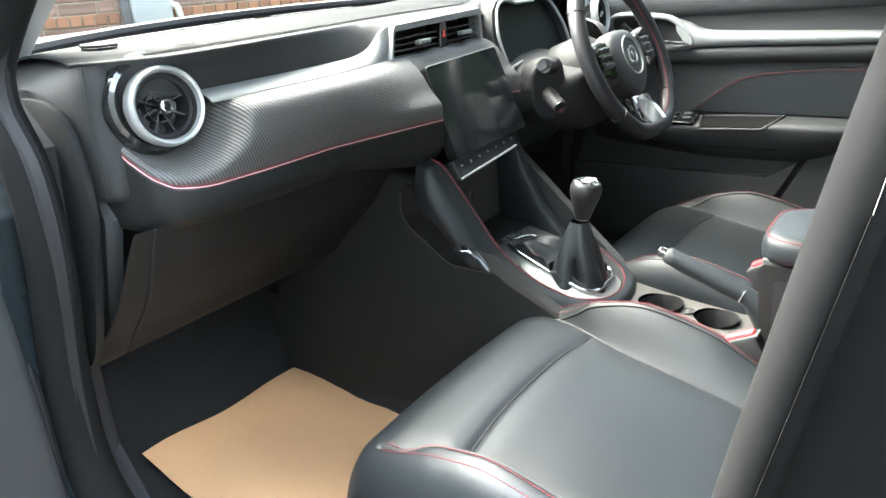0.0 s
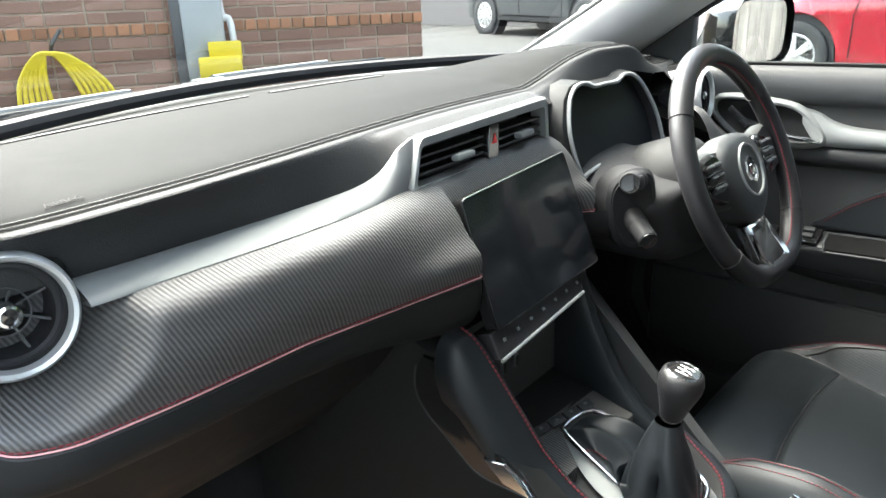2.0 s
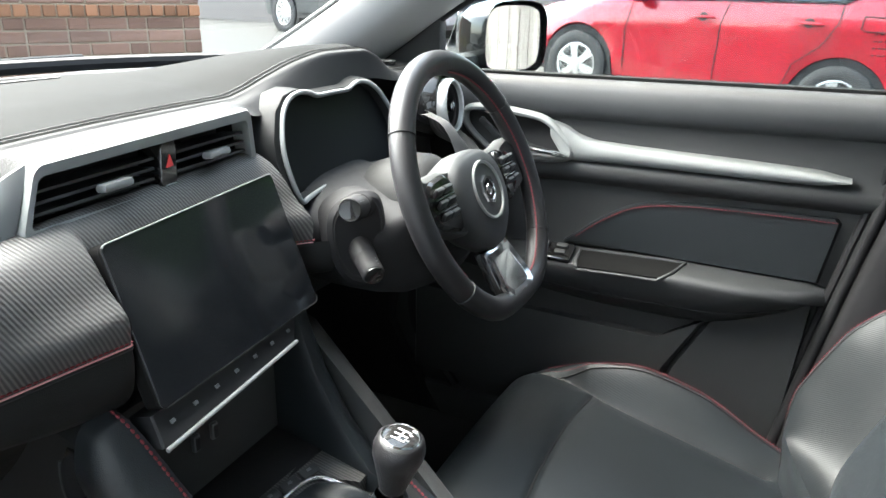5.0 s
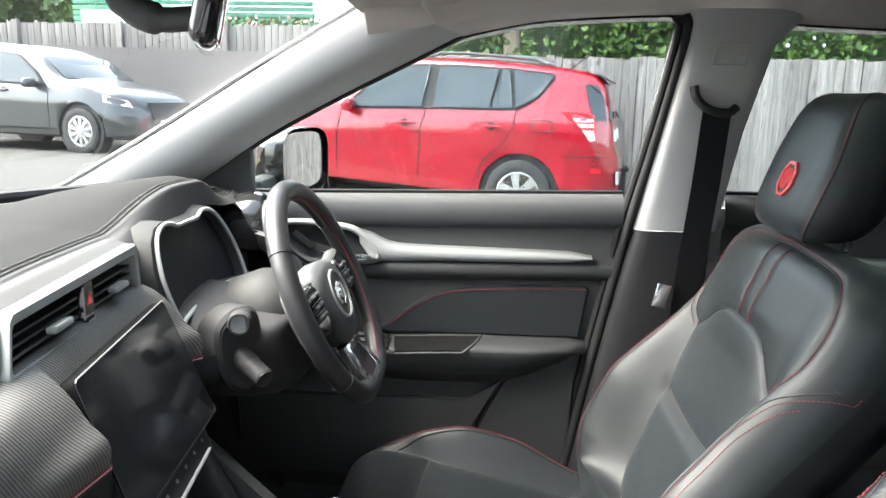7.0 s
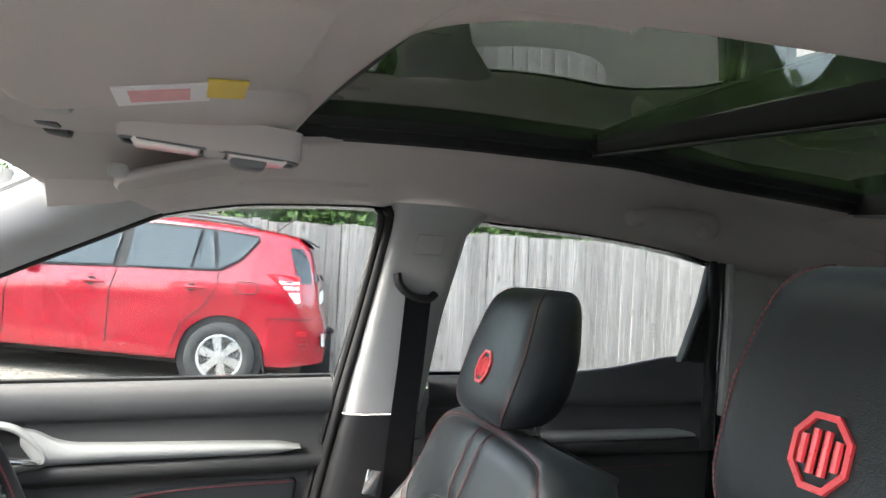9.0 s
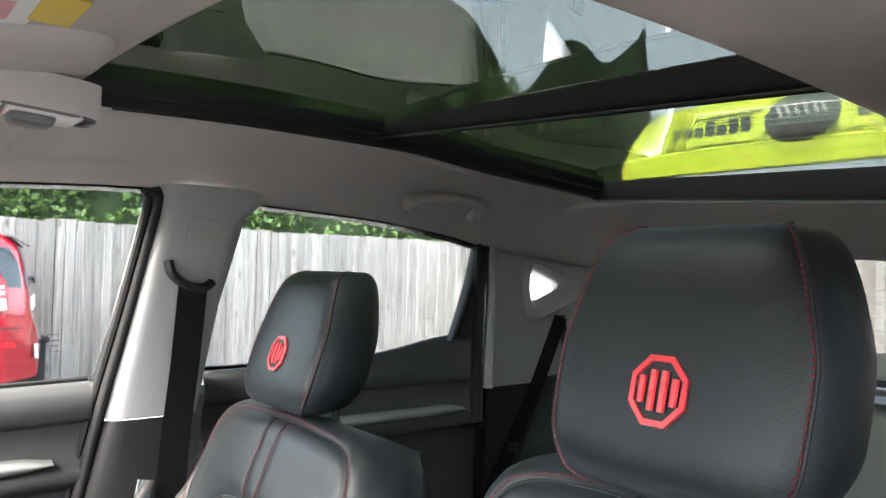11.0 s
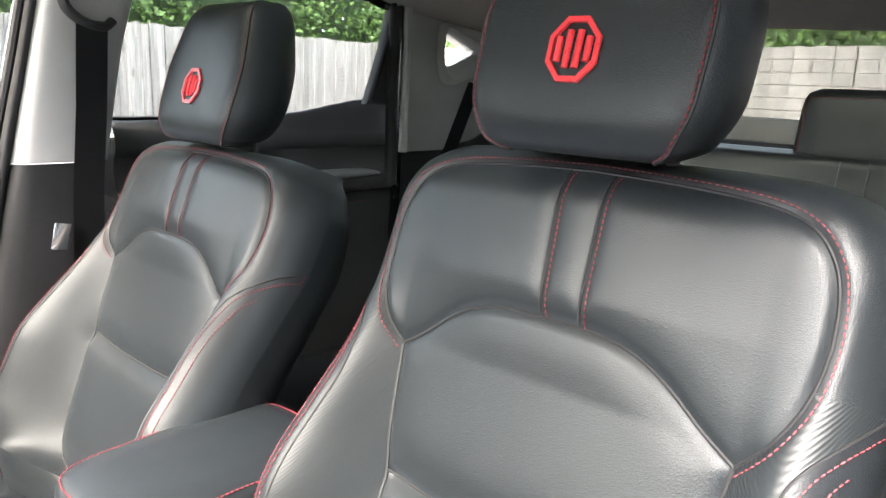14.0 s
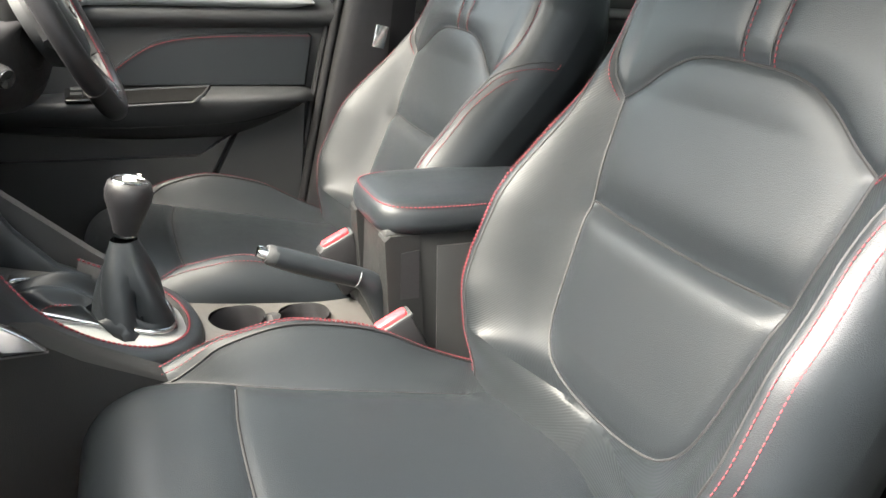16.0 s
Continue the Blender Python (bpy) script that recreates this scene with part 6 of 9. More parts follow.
part("front_channel", grid([[(x, -0.548, rz(x, -0.59) + 0.012), (x, -0.565, rz(x, -0.59) + 0.018), (x, -0.58, rz(x, -0.59) + 0.034), (x, -0.585, zu(-0.6) + 0.53 * dip(x) + 0.046)] for x in np.linspace(-0.42, 0.44, 10)], flip=True), "rubber", sun_roof)
part("rear_channel", grid([[(x, -1.742, rz(x, -1.74) + 0.004), (x, -1.735, rz(x, -1.74) + 0.020), (x, -1.73, zu(-1.74) + 0.53 * dip(x) + 0.044)] for x in np.linspace(-0.42, 0.44, 10)]), "rubber", sun_roof)
part("rear_strip", tube([(x, -1.752, rz(x, -1.75) + 0.003) for x in np.linspace(-0.40, 0.42, 8)], 0.006, 8), "silver", sun_roof, "pale rear edge strip")
part("crossbar", grid([spline([(x, -1.098, zu(-1.1) + 0.53 * dip(x) + 0.047), (x, -1.099, rz(x, -1.1) + 0.032), (x, -1.104, rz(x, -1.1) + 0.023), (x, -1.117, rz(x, -1.1) + 0.020), (x, -1.130, rz(x, -1.1) + 0.023), (x, -1.135, rz(x, -1.1) + 0.032), (x, -1.136, zu(-1.1) + 0.53 * dip(x) + 0.047)], 16) for x in np.linspace(-0.42, 0.44, 8)], flip=True), "matte", sun_roof, "black roof crossbar")
part("crossbar_lip", tube([(x, -1.106, rz(x, -1.1) + 0.021) for x in np.linspace(-0.41, 0.43, 6)], 0.0025, 8), "rubber", sun_roof)
for y0, y1 in ((-0.54, -1.108), (-1.126, -1.88)):
    g = part("glass_panel", grid([[(x, y, zu(y) + 0.53 * dip(x) + 0.048 - 0.010 * (x / 0.44) ** 2) for x in np.linspace(-0.44, 0.46, 12)] for y in np.linspace(y0, y1, 16)]), "darkglass", sun_roof, "dark tinted glass panel")

# A pillars
for s in (1, -1):
    inner = [(0.60, 0.47, 1.03), (0.615, 0.395, 1.068), (0.618, 0.191, 1.186), (0.615, -0.012, 1.310), (0.60, -0.170, 1.398), (0.595, -0.215, 1.425)]
    outer_ = [(0.70, 0.235, 1.03), (0.70, 0.134, 1.099), (0.70, 0.017, 1.177), (0.69, -0.127, 1.254), (0.675, -0.288, 1.333), (0.655, -0.375, 1.375)]
    a, b = spline(inner, 30), spline(outer_, 30)
    rows = []
    for p, q in zip(a, b):
        m = (p + q) / 2
        rows.append(spline([p + (0.012, 0.02, 0.012), p, p * 0.75 + q * 0.25 + (-0.016, -0.018, -0.004), m + (-0.020, -0.022, -0.008), p * 0.25 + q * 0.75 + (-0.010, -0.014, -0.008), q, q + (0.03, 0.005, 0.0)], 16) * (s, 1, 1))
    pil = thing("a_pillar_trim", (s * 0.65, 0.1, 1.1), "pale grey windscreen pillar trim", "pillar trim", "pillar trims")
    part("trim", grid(rows, flip=(s > 0)), "pillar", pil)
    part("screen_seal", tube(a * (s, 1, 1) + (s * 0.008, 0.010, 0.006), 0.006, 8), "rubber", pil, "black windscreen seal")
    part("door_seal", tube(b * (s, 1, 1) + (s * 0.012, 0, 0), 0.008, 8), "rubber", pil)
    if s > 0:
      part("mirror_quarter", slab([(s * 0.705, 0.25, 1.035), (s * 0.705, 0.150, 1.100), (s * 0.705, 0.062, 1.156), (s * 0.705, 0.062, 1.035)][:: (1 if s < 0 else -1)], (s * 0.02, 0, 0), 0.004), "plastic", pil, "black corner panel")

# B pillars with belts
def b_pillar(s):
    back = 0.0 if s > 0 else -0.018
    bp = thing("b_pillar", (s * 0.67, -0.82, 0.6), "pale grey over dark plastic door pillar", "pillar trim", "door pillars")
    xz = lambda z: 0.705 - 0.13 * max(0, z - 1.0) ** 1.1 * 1.2
    up = []
    for z in np.linspace(0.998, 1.425, 16):
        f = back + np.interp(z, [1.0, 1.2, 1.415], [-0.735, -0.772, -0.812])
        r = np.interp(z, [1.0, 1.2, 1.37, 1.42], [-0.902, -0.928, -0.965, -1.01])
        w = 0.012 * max(0, (z - 1.37) / 0.05) ** 2
        up.append(spline([(s * (xz(z) + 0.03), f + w, z), (s * (xz(z) + 0.004), f + w, z), (s * (xz(z) - 0.014), f - 0.022, z), (s * (xz(z) - 0.020), (f + r) / 2, z), (s * (xz(z) - 0.014), r + 0.02, z), (s * (xz(z) + 0.004), r - w, z), (s * (xz(z) + 0.03), r - w, z)], 18))
    part("upper_trim", grid(up, flip=(s < 0)), "pillar", bp, "pale grey upper trim")
    lo = []
    for z in np.linspace(0.30, 0.996, 12):
        f = back + np.interp(z, [0.3, 0.6, 0.8, 1.0], [-0.60, -0.655, -0.692, -0.735])
        r = np.interp(z, [0.3, 0.7, 1.0], [-0.90, -0.89, -0.902])
        lo.append(spline([(s * 0.735, f, z), (s * 0.712, f, z), (s * 0.692, f - 0.02, z), (s * 0.688, (f + r) / 2, z), (s * 0.692, r + 0.02, z), (s * 0.735, r, z)], 14))
    part("lower_trim", grid(lo, flip=(s < 0)), "rubber" if s > 0 else "matte", bp, "dark plastic lower trim")
    seal = spline([(s * 0.716, -0.60, 0.32), (s * 0.716, -0.648, 0.6), (s * 0.715, -0.685, 0.80), (s * 0.714, -0.726, 1.0), (s * 0.69, -0.768, 1.2), (s * 0.664, -0.800, 1.38), (s * 0.652, -0.79, 1.412)], 30) + (0, back, 0)
    part("door_seal", tube(seal, 0.0105 if s > 0 else 0.018, 14), "rubber" if s > 0 else "matte", bp, "black rubber door seal")
    if s > 0:
        part("seal_edge", tube(seal + (s * 0.012, 0.014, 0), 0.008, 8), "rubber", bp)
        part("chrome_edge", tube([p + (s * 0.02, 0.020, 0) for p in seal[16:]], 0.0035, 6), "chrome", bp, "bright window edge")
    part("cover_plate", slab([(s * (xz(1.34) - 0.0225), -0.845, 1.325), (s * (xz(1.34) - 0.0225), -0.905, 1.325), (s * (xz(1.37) - 0.0225), -0.912, 1.365), (s * (xz(1.37) - 0.0225), -0.852, 1.365)][:: (1 if s < 0 else -1)], (s * 0.004, 0, 0), 0.002), "pillar", bp)
    bt = thing("seat_belt", (s * 0.66, -0.85, 1.0), "black front seat belt hanging from its guide", "seat belt", "seat belts")
    part("guide", tube(spline([(s * 0.645, -0.816, 1.285), (s * 0.642, -0.822, 1.262), (s * 0.640, -0.845, 1.243), (s * 0.640, -0.880, 1.236), (s * 0.642, -0.897, 1.247)], 20), 0.0135, 10, flat=0.6), "rubber", bt, "black belt guide loop")
    wb = [[(s * xx, y + dy, z) for dy in (0.027, 0.0, -0.027)] for xx, y, z in ((0.640, -0.862, 1.245), (0.655, -0.858, 1.1), (0.672, -0.850, 0.95), (0.676, -0.842, 0.80), (0.676, -0.835, 0.45))]
    v, f = grid(wb)
    part("webbing", join((v, f), (v + (s * 0.0016, 0, 0), [tuple(reversed(q)) for q in f])), "belt", bt, "black webbing", sharp=60)
    part("tongue", block((s * 0.664, -0.792, 0.868), (0.006, 0.03, 0.05), 0.002, (12, 0, 0)), "chrome", bt, "steel belt tongue")
    return bp


b_pillar(1)
b_pillar(-1)


# doors
def door_shell(name, y0, y1, label, sill0, sill1, s=1):
    d = thing(name, (s * 0.74, (y0 + y1) / 2, 0.6), label, "car door")
    zs = lambda y: np.interp(y, [y1, y0], [sill1, sill0])
    up, mid = [], []
    for y in np.linspace(y0, y1, 30):
        z = zs(y)
        up.append(spline([(s * 0.80, y, z - 0.006), (s * 0.765, y, z + 0.001), (s * 0.738, y, z), (s * 0.722, y, z - 0.012), (s * 0.712, y, z - 0.040), (s * 0.716, y, z - 0.060), (s * 0.724, y, z - 0.068)], 14))
        mid.append(spline([(s * 0.724, y, z - 0.068), (s * 0.728, y, z - 0.10), (s * 0.718, y, z - 0.138), (s * 0.708, y, z - 0.150), (s * 0.712, y, z - 0.170), (s * 0.728, y, z - 0.184)], 12))
    part("upper_panel", grid(up, flip=(s < 0)), "plastic_grey", d, "dark soft upper panel")
    part("middle_panel", grid(mid, flip=(s < 0)), "plastic", d)
    low = [[(s * 0.728, y, zs(y) - 0.184), (s * 0.735, y, 0.78), (s * 0.730, y, 0.62), (s * 0.724, y, 0.45), (s * 0.735, y, 0.30)] for y in np.linspace(y0, y1, 16)]
    part("lower_panel", grid(low, flip=(s < 0)), "plastic", d)
    part("outer_skin", slab([(s * 0.80, y0, 1.03), (s * 0.80, y1, 1.05), (s * 0.86, y1, 0.9), (s * 0.87, y1, 0.35), (s * 0.87, y0, 0.35), (s * 0.86, y0, 0.9)][:: (1 if s > 0 else -1)], (-s * 0.01, 0, 0)), "paint", d, "dark painted outer skin", smooth=False)
    part("window_seal", tube([(s * 0.752, y, zs(y) + 0.004) for y in np.linspace(y0, y1, 10)], 0.005, 6), "rubber", d)
    return d


door = door_shell("driver_door", 0.22, -0.715, "closed driver's door with silver strip, dark panel and red stitching", 1.042, 1.062)
bez = spline([(0.722, 0.010, 0.955), (0.716, 0.004, 0.985), (0.712, -0.04, 0.992), (0.710, -0.10, 0.988), (0.709, -0.150, 0.980), (0.708, -0.185, 0.955), (0.708, -0.205, 0.930), (0.709, -0.195, 0.913), (0.711, -0.13, 0.905), (0.715, -0.06, 0.905), (0.721, -0.02, 0.925)], 60, closed=True)
part("handle_bezel", tube(bez, 0.0085, 10, closed=True, flat=0.8), "silver", door, "satin silver handle bezel")
part("handle_bowl", slab([p + (0.012, 0, 0) for p in bez[::-1]], (0.03, 0, 0)), "seam", door, smooth=False)
part("strip", grid([spline([(0.722, y, zt + 0.003), (0.708, y, zt), (0.701, y, (zt + zb) / 2), (0.708, y, zb), (0.722, y, zb - 0.003)], 10) for y, zt, zb in [(yy, float(smooth_ramp(-yy, [0.16, 0.19, 0.215, 0.25, 0.30, 0.6, 0.652], [0.976, 0.968, 0.955, 0.947, 0.945, 0.940, 0.932])), float(smooth_ramp(-yy, [0.16, 0.2, 0.3, 0.6, 0.652], [0.955, 0.912, 0.915, 0.920, 0.928]))) for yy in np.linspace(-0.165, -0.655, 50)]], flip=False), "silver", door, "satin silver door strip")
part("inner_handle", tube(spline([(0.700, -0.085, 0.928), (0.694, -0.14, 0.926), (0.694, -0.18, 0.922), (0.704, -0.196, 0.919)], 16), 0.007, 10, flat=0.7), "chrome", door, "chrome pull handle")
for q in range(3):
    part("memory_key", block((0.714, -0.030 - 0.012 * q, 0.962 - 0.010 * q), (0.008, 0.02, 0.012), 0.002, (40, 0, 0)), "plastic_grey", door)
# stitched insert
ins = [(0.0, -0.20, 0.752), (0.0, -0.226, 0.772), (0, -0.275, 0.812), (0, -0.334, 0.844), (0, -0.42, 0.858), (0, -0.55, 0.864), (0, -0.648, 0.866), (0, -0.655, 0.858), (0, -0.640, 0.752)]
line = spline(ins[1:7], 40)
part("insert", slab([(0.722, y, z) for _, y, z in [ins[0], *line, *ins[7:]]], (0.02, 0, 0), 0.005), "leather_rib", door, "ribbed dark insert")
part("red_stitching", stitches([(0.7205, y, z - 0.006) for _, y, z in line], 0.006, 0.0046, 0.0011), "red", door, "row of red thread stitches")


def arm_column(y):
    """The armrest's section at y, from the door card over the top and round to its underside."""
    zt = float(smooth_ramp(-y, [-0.06, 0.0, 0.2, 0.45, 0.62, 0.655], [0.715, 0.722, 0.738, 0.748, 0.748, 0.742]))
    zb = float(smooth_ramp(-y, [-0.06, 0.1, 0.3, 0.45, 0.60, 0.655], [0.67, 0.655, 0.642, 0.645, 0.692, 0.728]))
    o = float(smooth_ramp(-y, [-0.06, 0.05, 0.2, 0.5, 0.62, 0.655], [0.0, 0.03, 0.055, 0.055, 0.03, 0.006]))
    return spline([(0.738, y, zt + 0.002), (0.735 - o * 0.5, y, zt), (0.728 - o, y, zt - 0.010), (0.724 - o, y, zt - 0.026), (0.728 - o * 0.8, y, (zt + zb) / 2 - 0.012), (0.733 - o * 0.3, y, zb), (0.738, y, zb - 0.005)], 18)


part("armrest", grid([arm_column(y) for y in np.linspace(0.06, -0.655, 44)]), "plastic_grey", door, "dark soft armrest")
# black sheet laid over the armrest stands for the pocket's shaded inside
pocket = [[arm_column(y0 + (y1 - y0) * k)[j] + (-0.0012, 0, 0.0012) for k in np.linspace(0, 1, 14)] for j, y0, y1 in ((2, -0.238, -0.428), (3, -0.238, -0.424), (5, -0.240, -0.412), (7, -0.244, -0.396), (8, -0.246, -0.388))]
part("pull_pocket", grid(pocket, flip=True), "matte", door, "dark pull pocket")
edge = pocket[0] + [r[-1] for r in pocket[1:-1]] + pocket[-1][::-1] + [r[0] for r in pocket[-2:0:-1]]
part("pocket_lip", tube(np.array(edge), 0.0030, 8, closed=True), "plastic_grey", door, "raised lip of the pull pocket")
part("armrest_groove", tube(np.array([arm_column(y)[12] + (-0.0006, 0, 0) for y in np.linspace(-0.10, -0.60, 30)]), 0.0012, 6), "seam", door)
sw = part("window_switches", block((0.688, -0.190, 0.738), (0.044, 0.080, 0.012), 0.004, (0, -24, 0)), "gloss", door, "window switch block")
for q in range(2):
    for r in range(2):
        part("window_switch", block((0.680 + 0.016 * r, -0.172 - 0.036 * q, 0.7425 + 0.007 * r), (0.011, 0.022, 0.008), 0.002, (0, -24, 0)), "plastic_grey", sw)
part("door_pocket", slab([(0.715, 0.12, 0.60), (0.712, -0.40, 0.60), (0.712, -0.475, 0.648), (0.712, -0.42, 0.54), (0.714, -0.38, 0.42), (0.716, 0.12, 0.40)], (0.02, 0, 0), 0.008), "plastic", door, "dark door pocket")
part("lower_flank", slab([(0.717, -0.482, 0.652), (0.717, -0.640, 0.735), (0.717, -0.62, 0.40), (0.717, -0.39, 0.40), (0.717, -0.425, 0.54)], (0.015, 0, 0), 0.006), "plastic_grey", door)
rdoor = door_shell("rear_door", -0.92, -1.66, "closed rear passenger door with silver strip", 1.066, 1.068)
rise = [spline([(0.80, y, 1.05), (0.752, y, 1.066 + float(smooth_ramp(-y, [0.9, 1.15, 1.35, 1.56, 1.7], [0, 0.002, 0.015, 0.045, 0.052]))), (0.728, y, 1.062 + float(smooth_ramp(-y, [0.9, 1.15, 1.35, 1.56, 1.7], [0, 0.002, 0.013, 0.042, 0.05]))), (0.713, y, 1.03)], 10) for y in np.linspace(-0.92, -1.68, 30)]
part("shoulder", grid(rise), "plastic_grey", rdoor, "rising dark window shoulder")
part("strip", grid([spline([(0.722, y, zt + 0.002), (0.709, y, zt), (0.703, y, (zt + zb) / 2), (0.709, y, zb), (0.722, y, zb - 0.002)], 8) for y, zt, zb in [(yy, float(np.interp(-yy, [0.95, 1.55, 1.60], [0.948, 0.942, 0.932])), float(np.interp(-yy, [0.95, 1.5, 1.60], [0.922, 0.922, 0.926]))) for yy in np.linspace(-0.95, -1.60, 24)]]), "silver", rdoor, "satin silver door strip")
part("red_stitching", stitches([(0.712, y, 0.86) for y in np.linspace(-0.95, -1.55, 20)], 0.006, 0.0046, 0.0011), "red", rdoor)
part("sail_panel", slab([(0.702, -1.545, 1.105), (0.695, -1.592, 1.25), (0.680, -1.600, 1.335), (0.680, -1.66, 1.335), (0.700, -1.70, 1.10)], (0.02, 0, 0), 0.004), "plastic", rdoor, "black corner panel")
part("frame_seal", tube(spline([(0.70, -1.555, 1.115), (0.69, -1.60, 1.25), (0.672, -1.612, 1.32), (0.66, -1.59, 1.352)], 16), 0.008, 8), "rubber", rdoor)
part("frame_post", tube(spline([(0.705, -1.675, 1.09), (0.69, -1.645, 1.2), (0.672, -1.63, 1.32), (0.66, -1.61, 1.36)], 16), 0.012, 8), "plastic", rdoor)
ld = door_shell("left_rear_door", -0.92, -1.66, "closed rear passenger door on the passenger's side", 1.066, 1.10, -1)


def side_glass(name, pts, s, n):
    p = [(s * x, y, z) for x, y, z in pts]
    g = part(name, slab(p if s > 0 else p[::-1], (s * 0.004, 0, 0)), "glass", None, "clear side window glass", smooth=False, category="window", kind="structure")
    g.visible_shadow = n > 0
    return g


side_glass("window_1", [(0.752, 0.10, 1.02), (0.752, -0.76, 1.03), (0.685, -0.84, 1.44), (0.685, -0.50, 1.44), (0.695, -0.22, 1.38), (0.715, 0.0, 1.24)], 1, 0)
side_glass("window_2", [(0.752, -0.86, 1.04), (0.750, -1.20, 1.045), (0.742, -1.66, 1.07), (0.70, -1.68, 1.36), (0.69, -1.50, 1.40), (0.685, -0.92, 1.44)], 1, 1)
side_glass("window_3", [(0.752, -0.90, 1.06), (0.750, -1.20, 1.065), (0.742, -1.56, 1.11), (0.70, -1.60, 1.33), (0.69, -1.50, 1.365), (0.69, -0.96, 1.40)], -1, 1)
for win, y, z in (("front", -0.66, 1.12), ("rear", -1.50, 1.16)):
    mk = thing("glass_mark", (0.745, y, z), "small grey maker's marks on the window glass", "glass mark", "glass marks")
    for r in range(4):
        for q in range(3):
            part("mark_bar", block((0.738, y + 0.007 * q, z + 0.010 * r), (0.0006, 0.0045, 0.0022), 0.0001), "grey_print", mk)
ws = [[(x, 0.60 - 0.22 * (x / 0.69) ** 2 - (0.78 - 0.20 * (x / 0.69) ** 2) * v_, 1.045 + 0.40 * v_ - 0.04 * (x / 0.69) ** 2 * v_ + 0.02 * math.sin(math.pi * v_)) for x in np.linspace(-0.66, 0.66, 20)] for v_ in np.linspace(0, 1, 10)]
g = part("window_4", grid(ws), "windscreen", None, "clear laminated windscreen", category="window", kind="structure")
g.visible_shadow = False
part("screen_edge", tube([(x, 0.505 - 0.22 * (x / 0.69) ** 2, 1.074 - 0.012 * (x / 0.69) ** 2) for x in np.linspace(-0.64, 0.62, 30)], 0.011, 8), "rubber", None, "black band along the foot of the windscreen", category="trim", kind="structure")

# bonnet and wipers
bn = [[(x, y, 1.03 - 0.09 * (y - 0.62) ** 2 * 2.0 - 0.07 * (x / 0.8) ** 2) for x in np.linspace(-0.80, 0.80, 16)] for y in np.linspace(0.63, 1.45, 12)]
part("bonnet", grid(bn), "paint", None, "dark painted bonnet", category="bonnet", kind="structure")
part("scuttle", grid([[(x, y - 0.22 * (x / 0.69) ** 2 * 0.5, z) for y, z in ((0.53, 1.045), (0.58, 1.050), (0.66, 1.02))] for x in np.linspace(-0.75, 0.75, 20)]), "plastic", None, "black scuttle panel under the windscreen", category="trim", kind="structure")
for pts in ([(-0.66, 0.50, 1.070), (-0.50, 0.55, 1.074), (-0.20, 0.60, 1.076), (-0.16, 0.60, 1.074)], [(-0.12, 0.60, 1.080), (0.02, 0.605, 1.082), (0.20, 0.58, 1.086), (0.32, 0.56, 1.086)]):
    w = thing("windscreen_wiper", pts[1], "black windscreen wiper resting at the foot of the glass", "wiper", "wipers")
    p = spline(pts, 24) + (0, 0, -0.014)
    part("blade", tube(p, 0.006, 8), "rubber", w)
    part("arm", tube(p[4:16] + (0, 0.012, 0.006), 0.008, 8, flat=0.6), "piping", w, "grey metal wiper arm")
    part("wiper_head", block(tuple(p[3]), (0.06, 0.02, 0.016), 0.004), "piping", w)

# driver's mirror
dm = thing("door_mirror", (0.90, 0.08, 1.05), "black door mirror outside the driver's window", "door mirror")
mc = np.array([0.975, 0.012, 1.098])
hs_ = []
for d, k in ((0.0, 1.0), (0.03, 1.03), (0.07, 0.95), (0.11, 0.72), (0.13, 0.35)):
    hs_.append([mc + np.array([0.108 * k * math.copysign(abs(math.cos(a)) ** 0.55, math.cos(a)), d, 0.078 * k * math.copysign(abs(math.sin(a)) ** 0.55, math.sin(a))]) @ np.array([[0.96, -0.28, 0], [0.28, 0.96, 0], [0, 0, 1]]) for a in np.linspace(0, 2 * math.pi, 40, endpoint=False)])
v, f = grid(hs_, close_v=True)
part("housing", (v, f + [tuple(range(160, 200))]), "gloss", dm, "gloss black mirror housing")
part("mirror_glass", slab([mc + np.array([0.098 * math.copysign(abs(math.cos(a)) ** 0.55, math.cos(a)), 0.010, 0.068 * math.copysign(abs(math.sin(a)) ** 0.55, math.sin(a))]) @ np.array([[0.96, -0.28, 0], [0.28, 0.96, 0], [0, 0, 1]]) for a in np.linspace(0, 2 * math.pi, 40, endpoint=False)], (0, 0.004, 0)), "mirror", dm, "mirror glass", smooth=False)
part("mirror_foot", block((0.835, 0.085, 1.045), (0.14, 0.05, 0.05), 0.012), "plastic", dm)

# inner mirror and sensor cover
im = thing("rear_view_mirror", (0.0, -0.08, 1.40), "black rear-view mirror on its curved arm", "rear-view mirror")
pod = [[(w_ * math.copysign(abs(math.cos(t_)) ** 0.7, math.cos(t_)), y_, z_ + h_ * math.copysign(abs(math.sin(t_)) ** 0.7, math.sin(t_))) for t_ in np.linspace(0, 2 * math.pi, 32, endpoint=False)] for y_, z_, w_, h_ in ((0.045, 1.368, 0.012, 0.004), (0.02, 1.370, 0.045, 0.012), (-0.03, 1.378, 0.075, 0.021), (-0.10, 1.393, 0.088, 0.028), (-0.17, 1.412, 0.092, 0.028), (-0.235, 1.434, 0.092, 0.022))]
part("sensor_cover", grid(pod, close_v=True), "rubber", im, "black sensor cover")
part("arm", tube(spline([(0, -0.03, 1.375), (0, -0.045, 1.345), (0, -0.075, 1.333), (0, -0.115, 1.335)], 20), [0.020] * 6 + [0.017] * 7 + [0.013] * 7, 12), "plastic", im)
part("housing", block((0.0, -0.128, 1.336), (0.235, 0.026, 0.070), 0.012, (12, 0, 20), 3), "gloss", im, "black mirror housing")
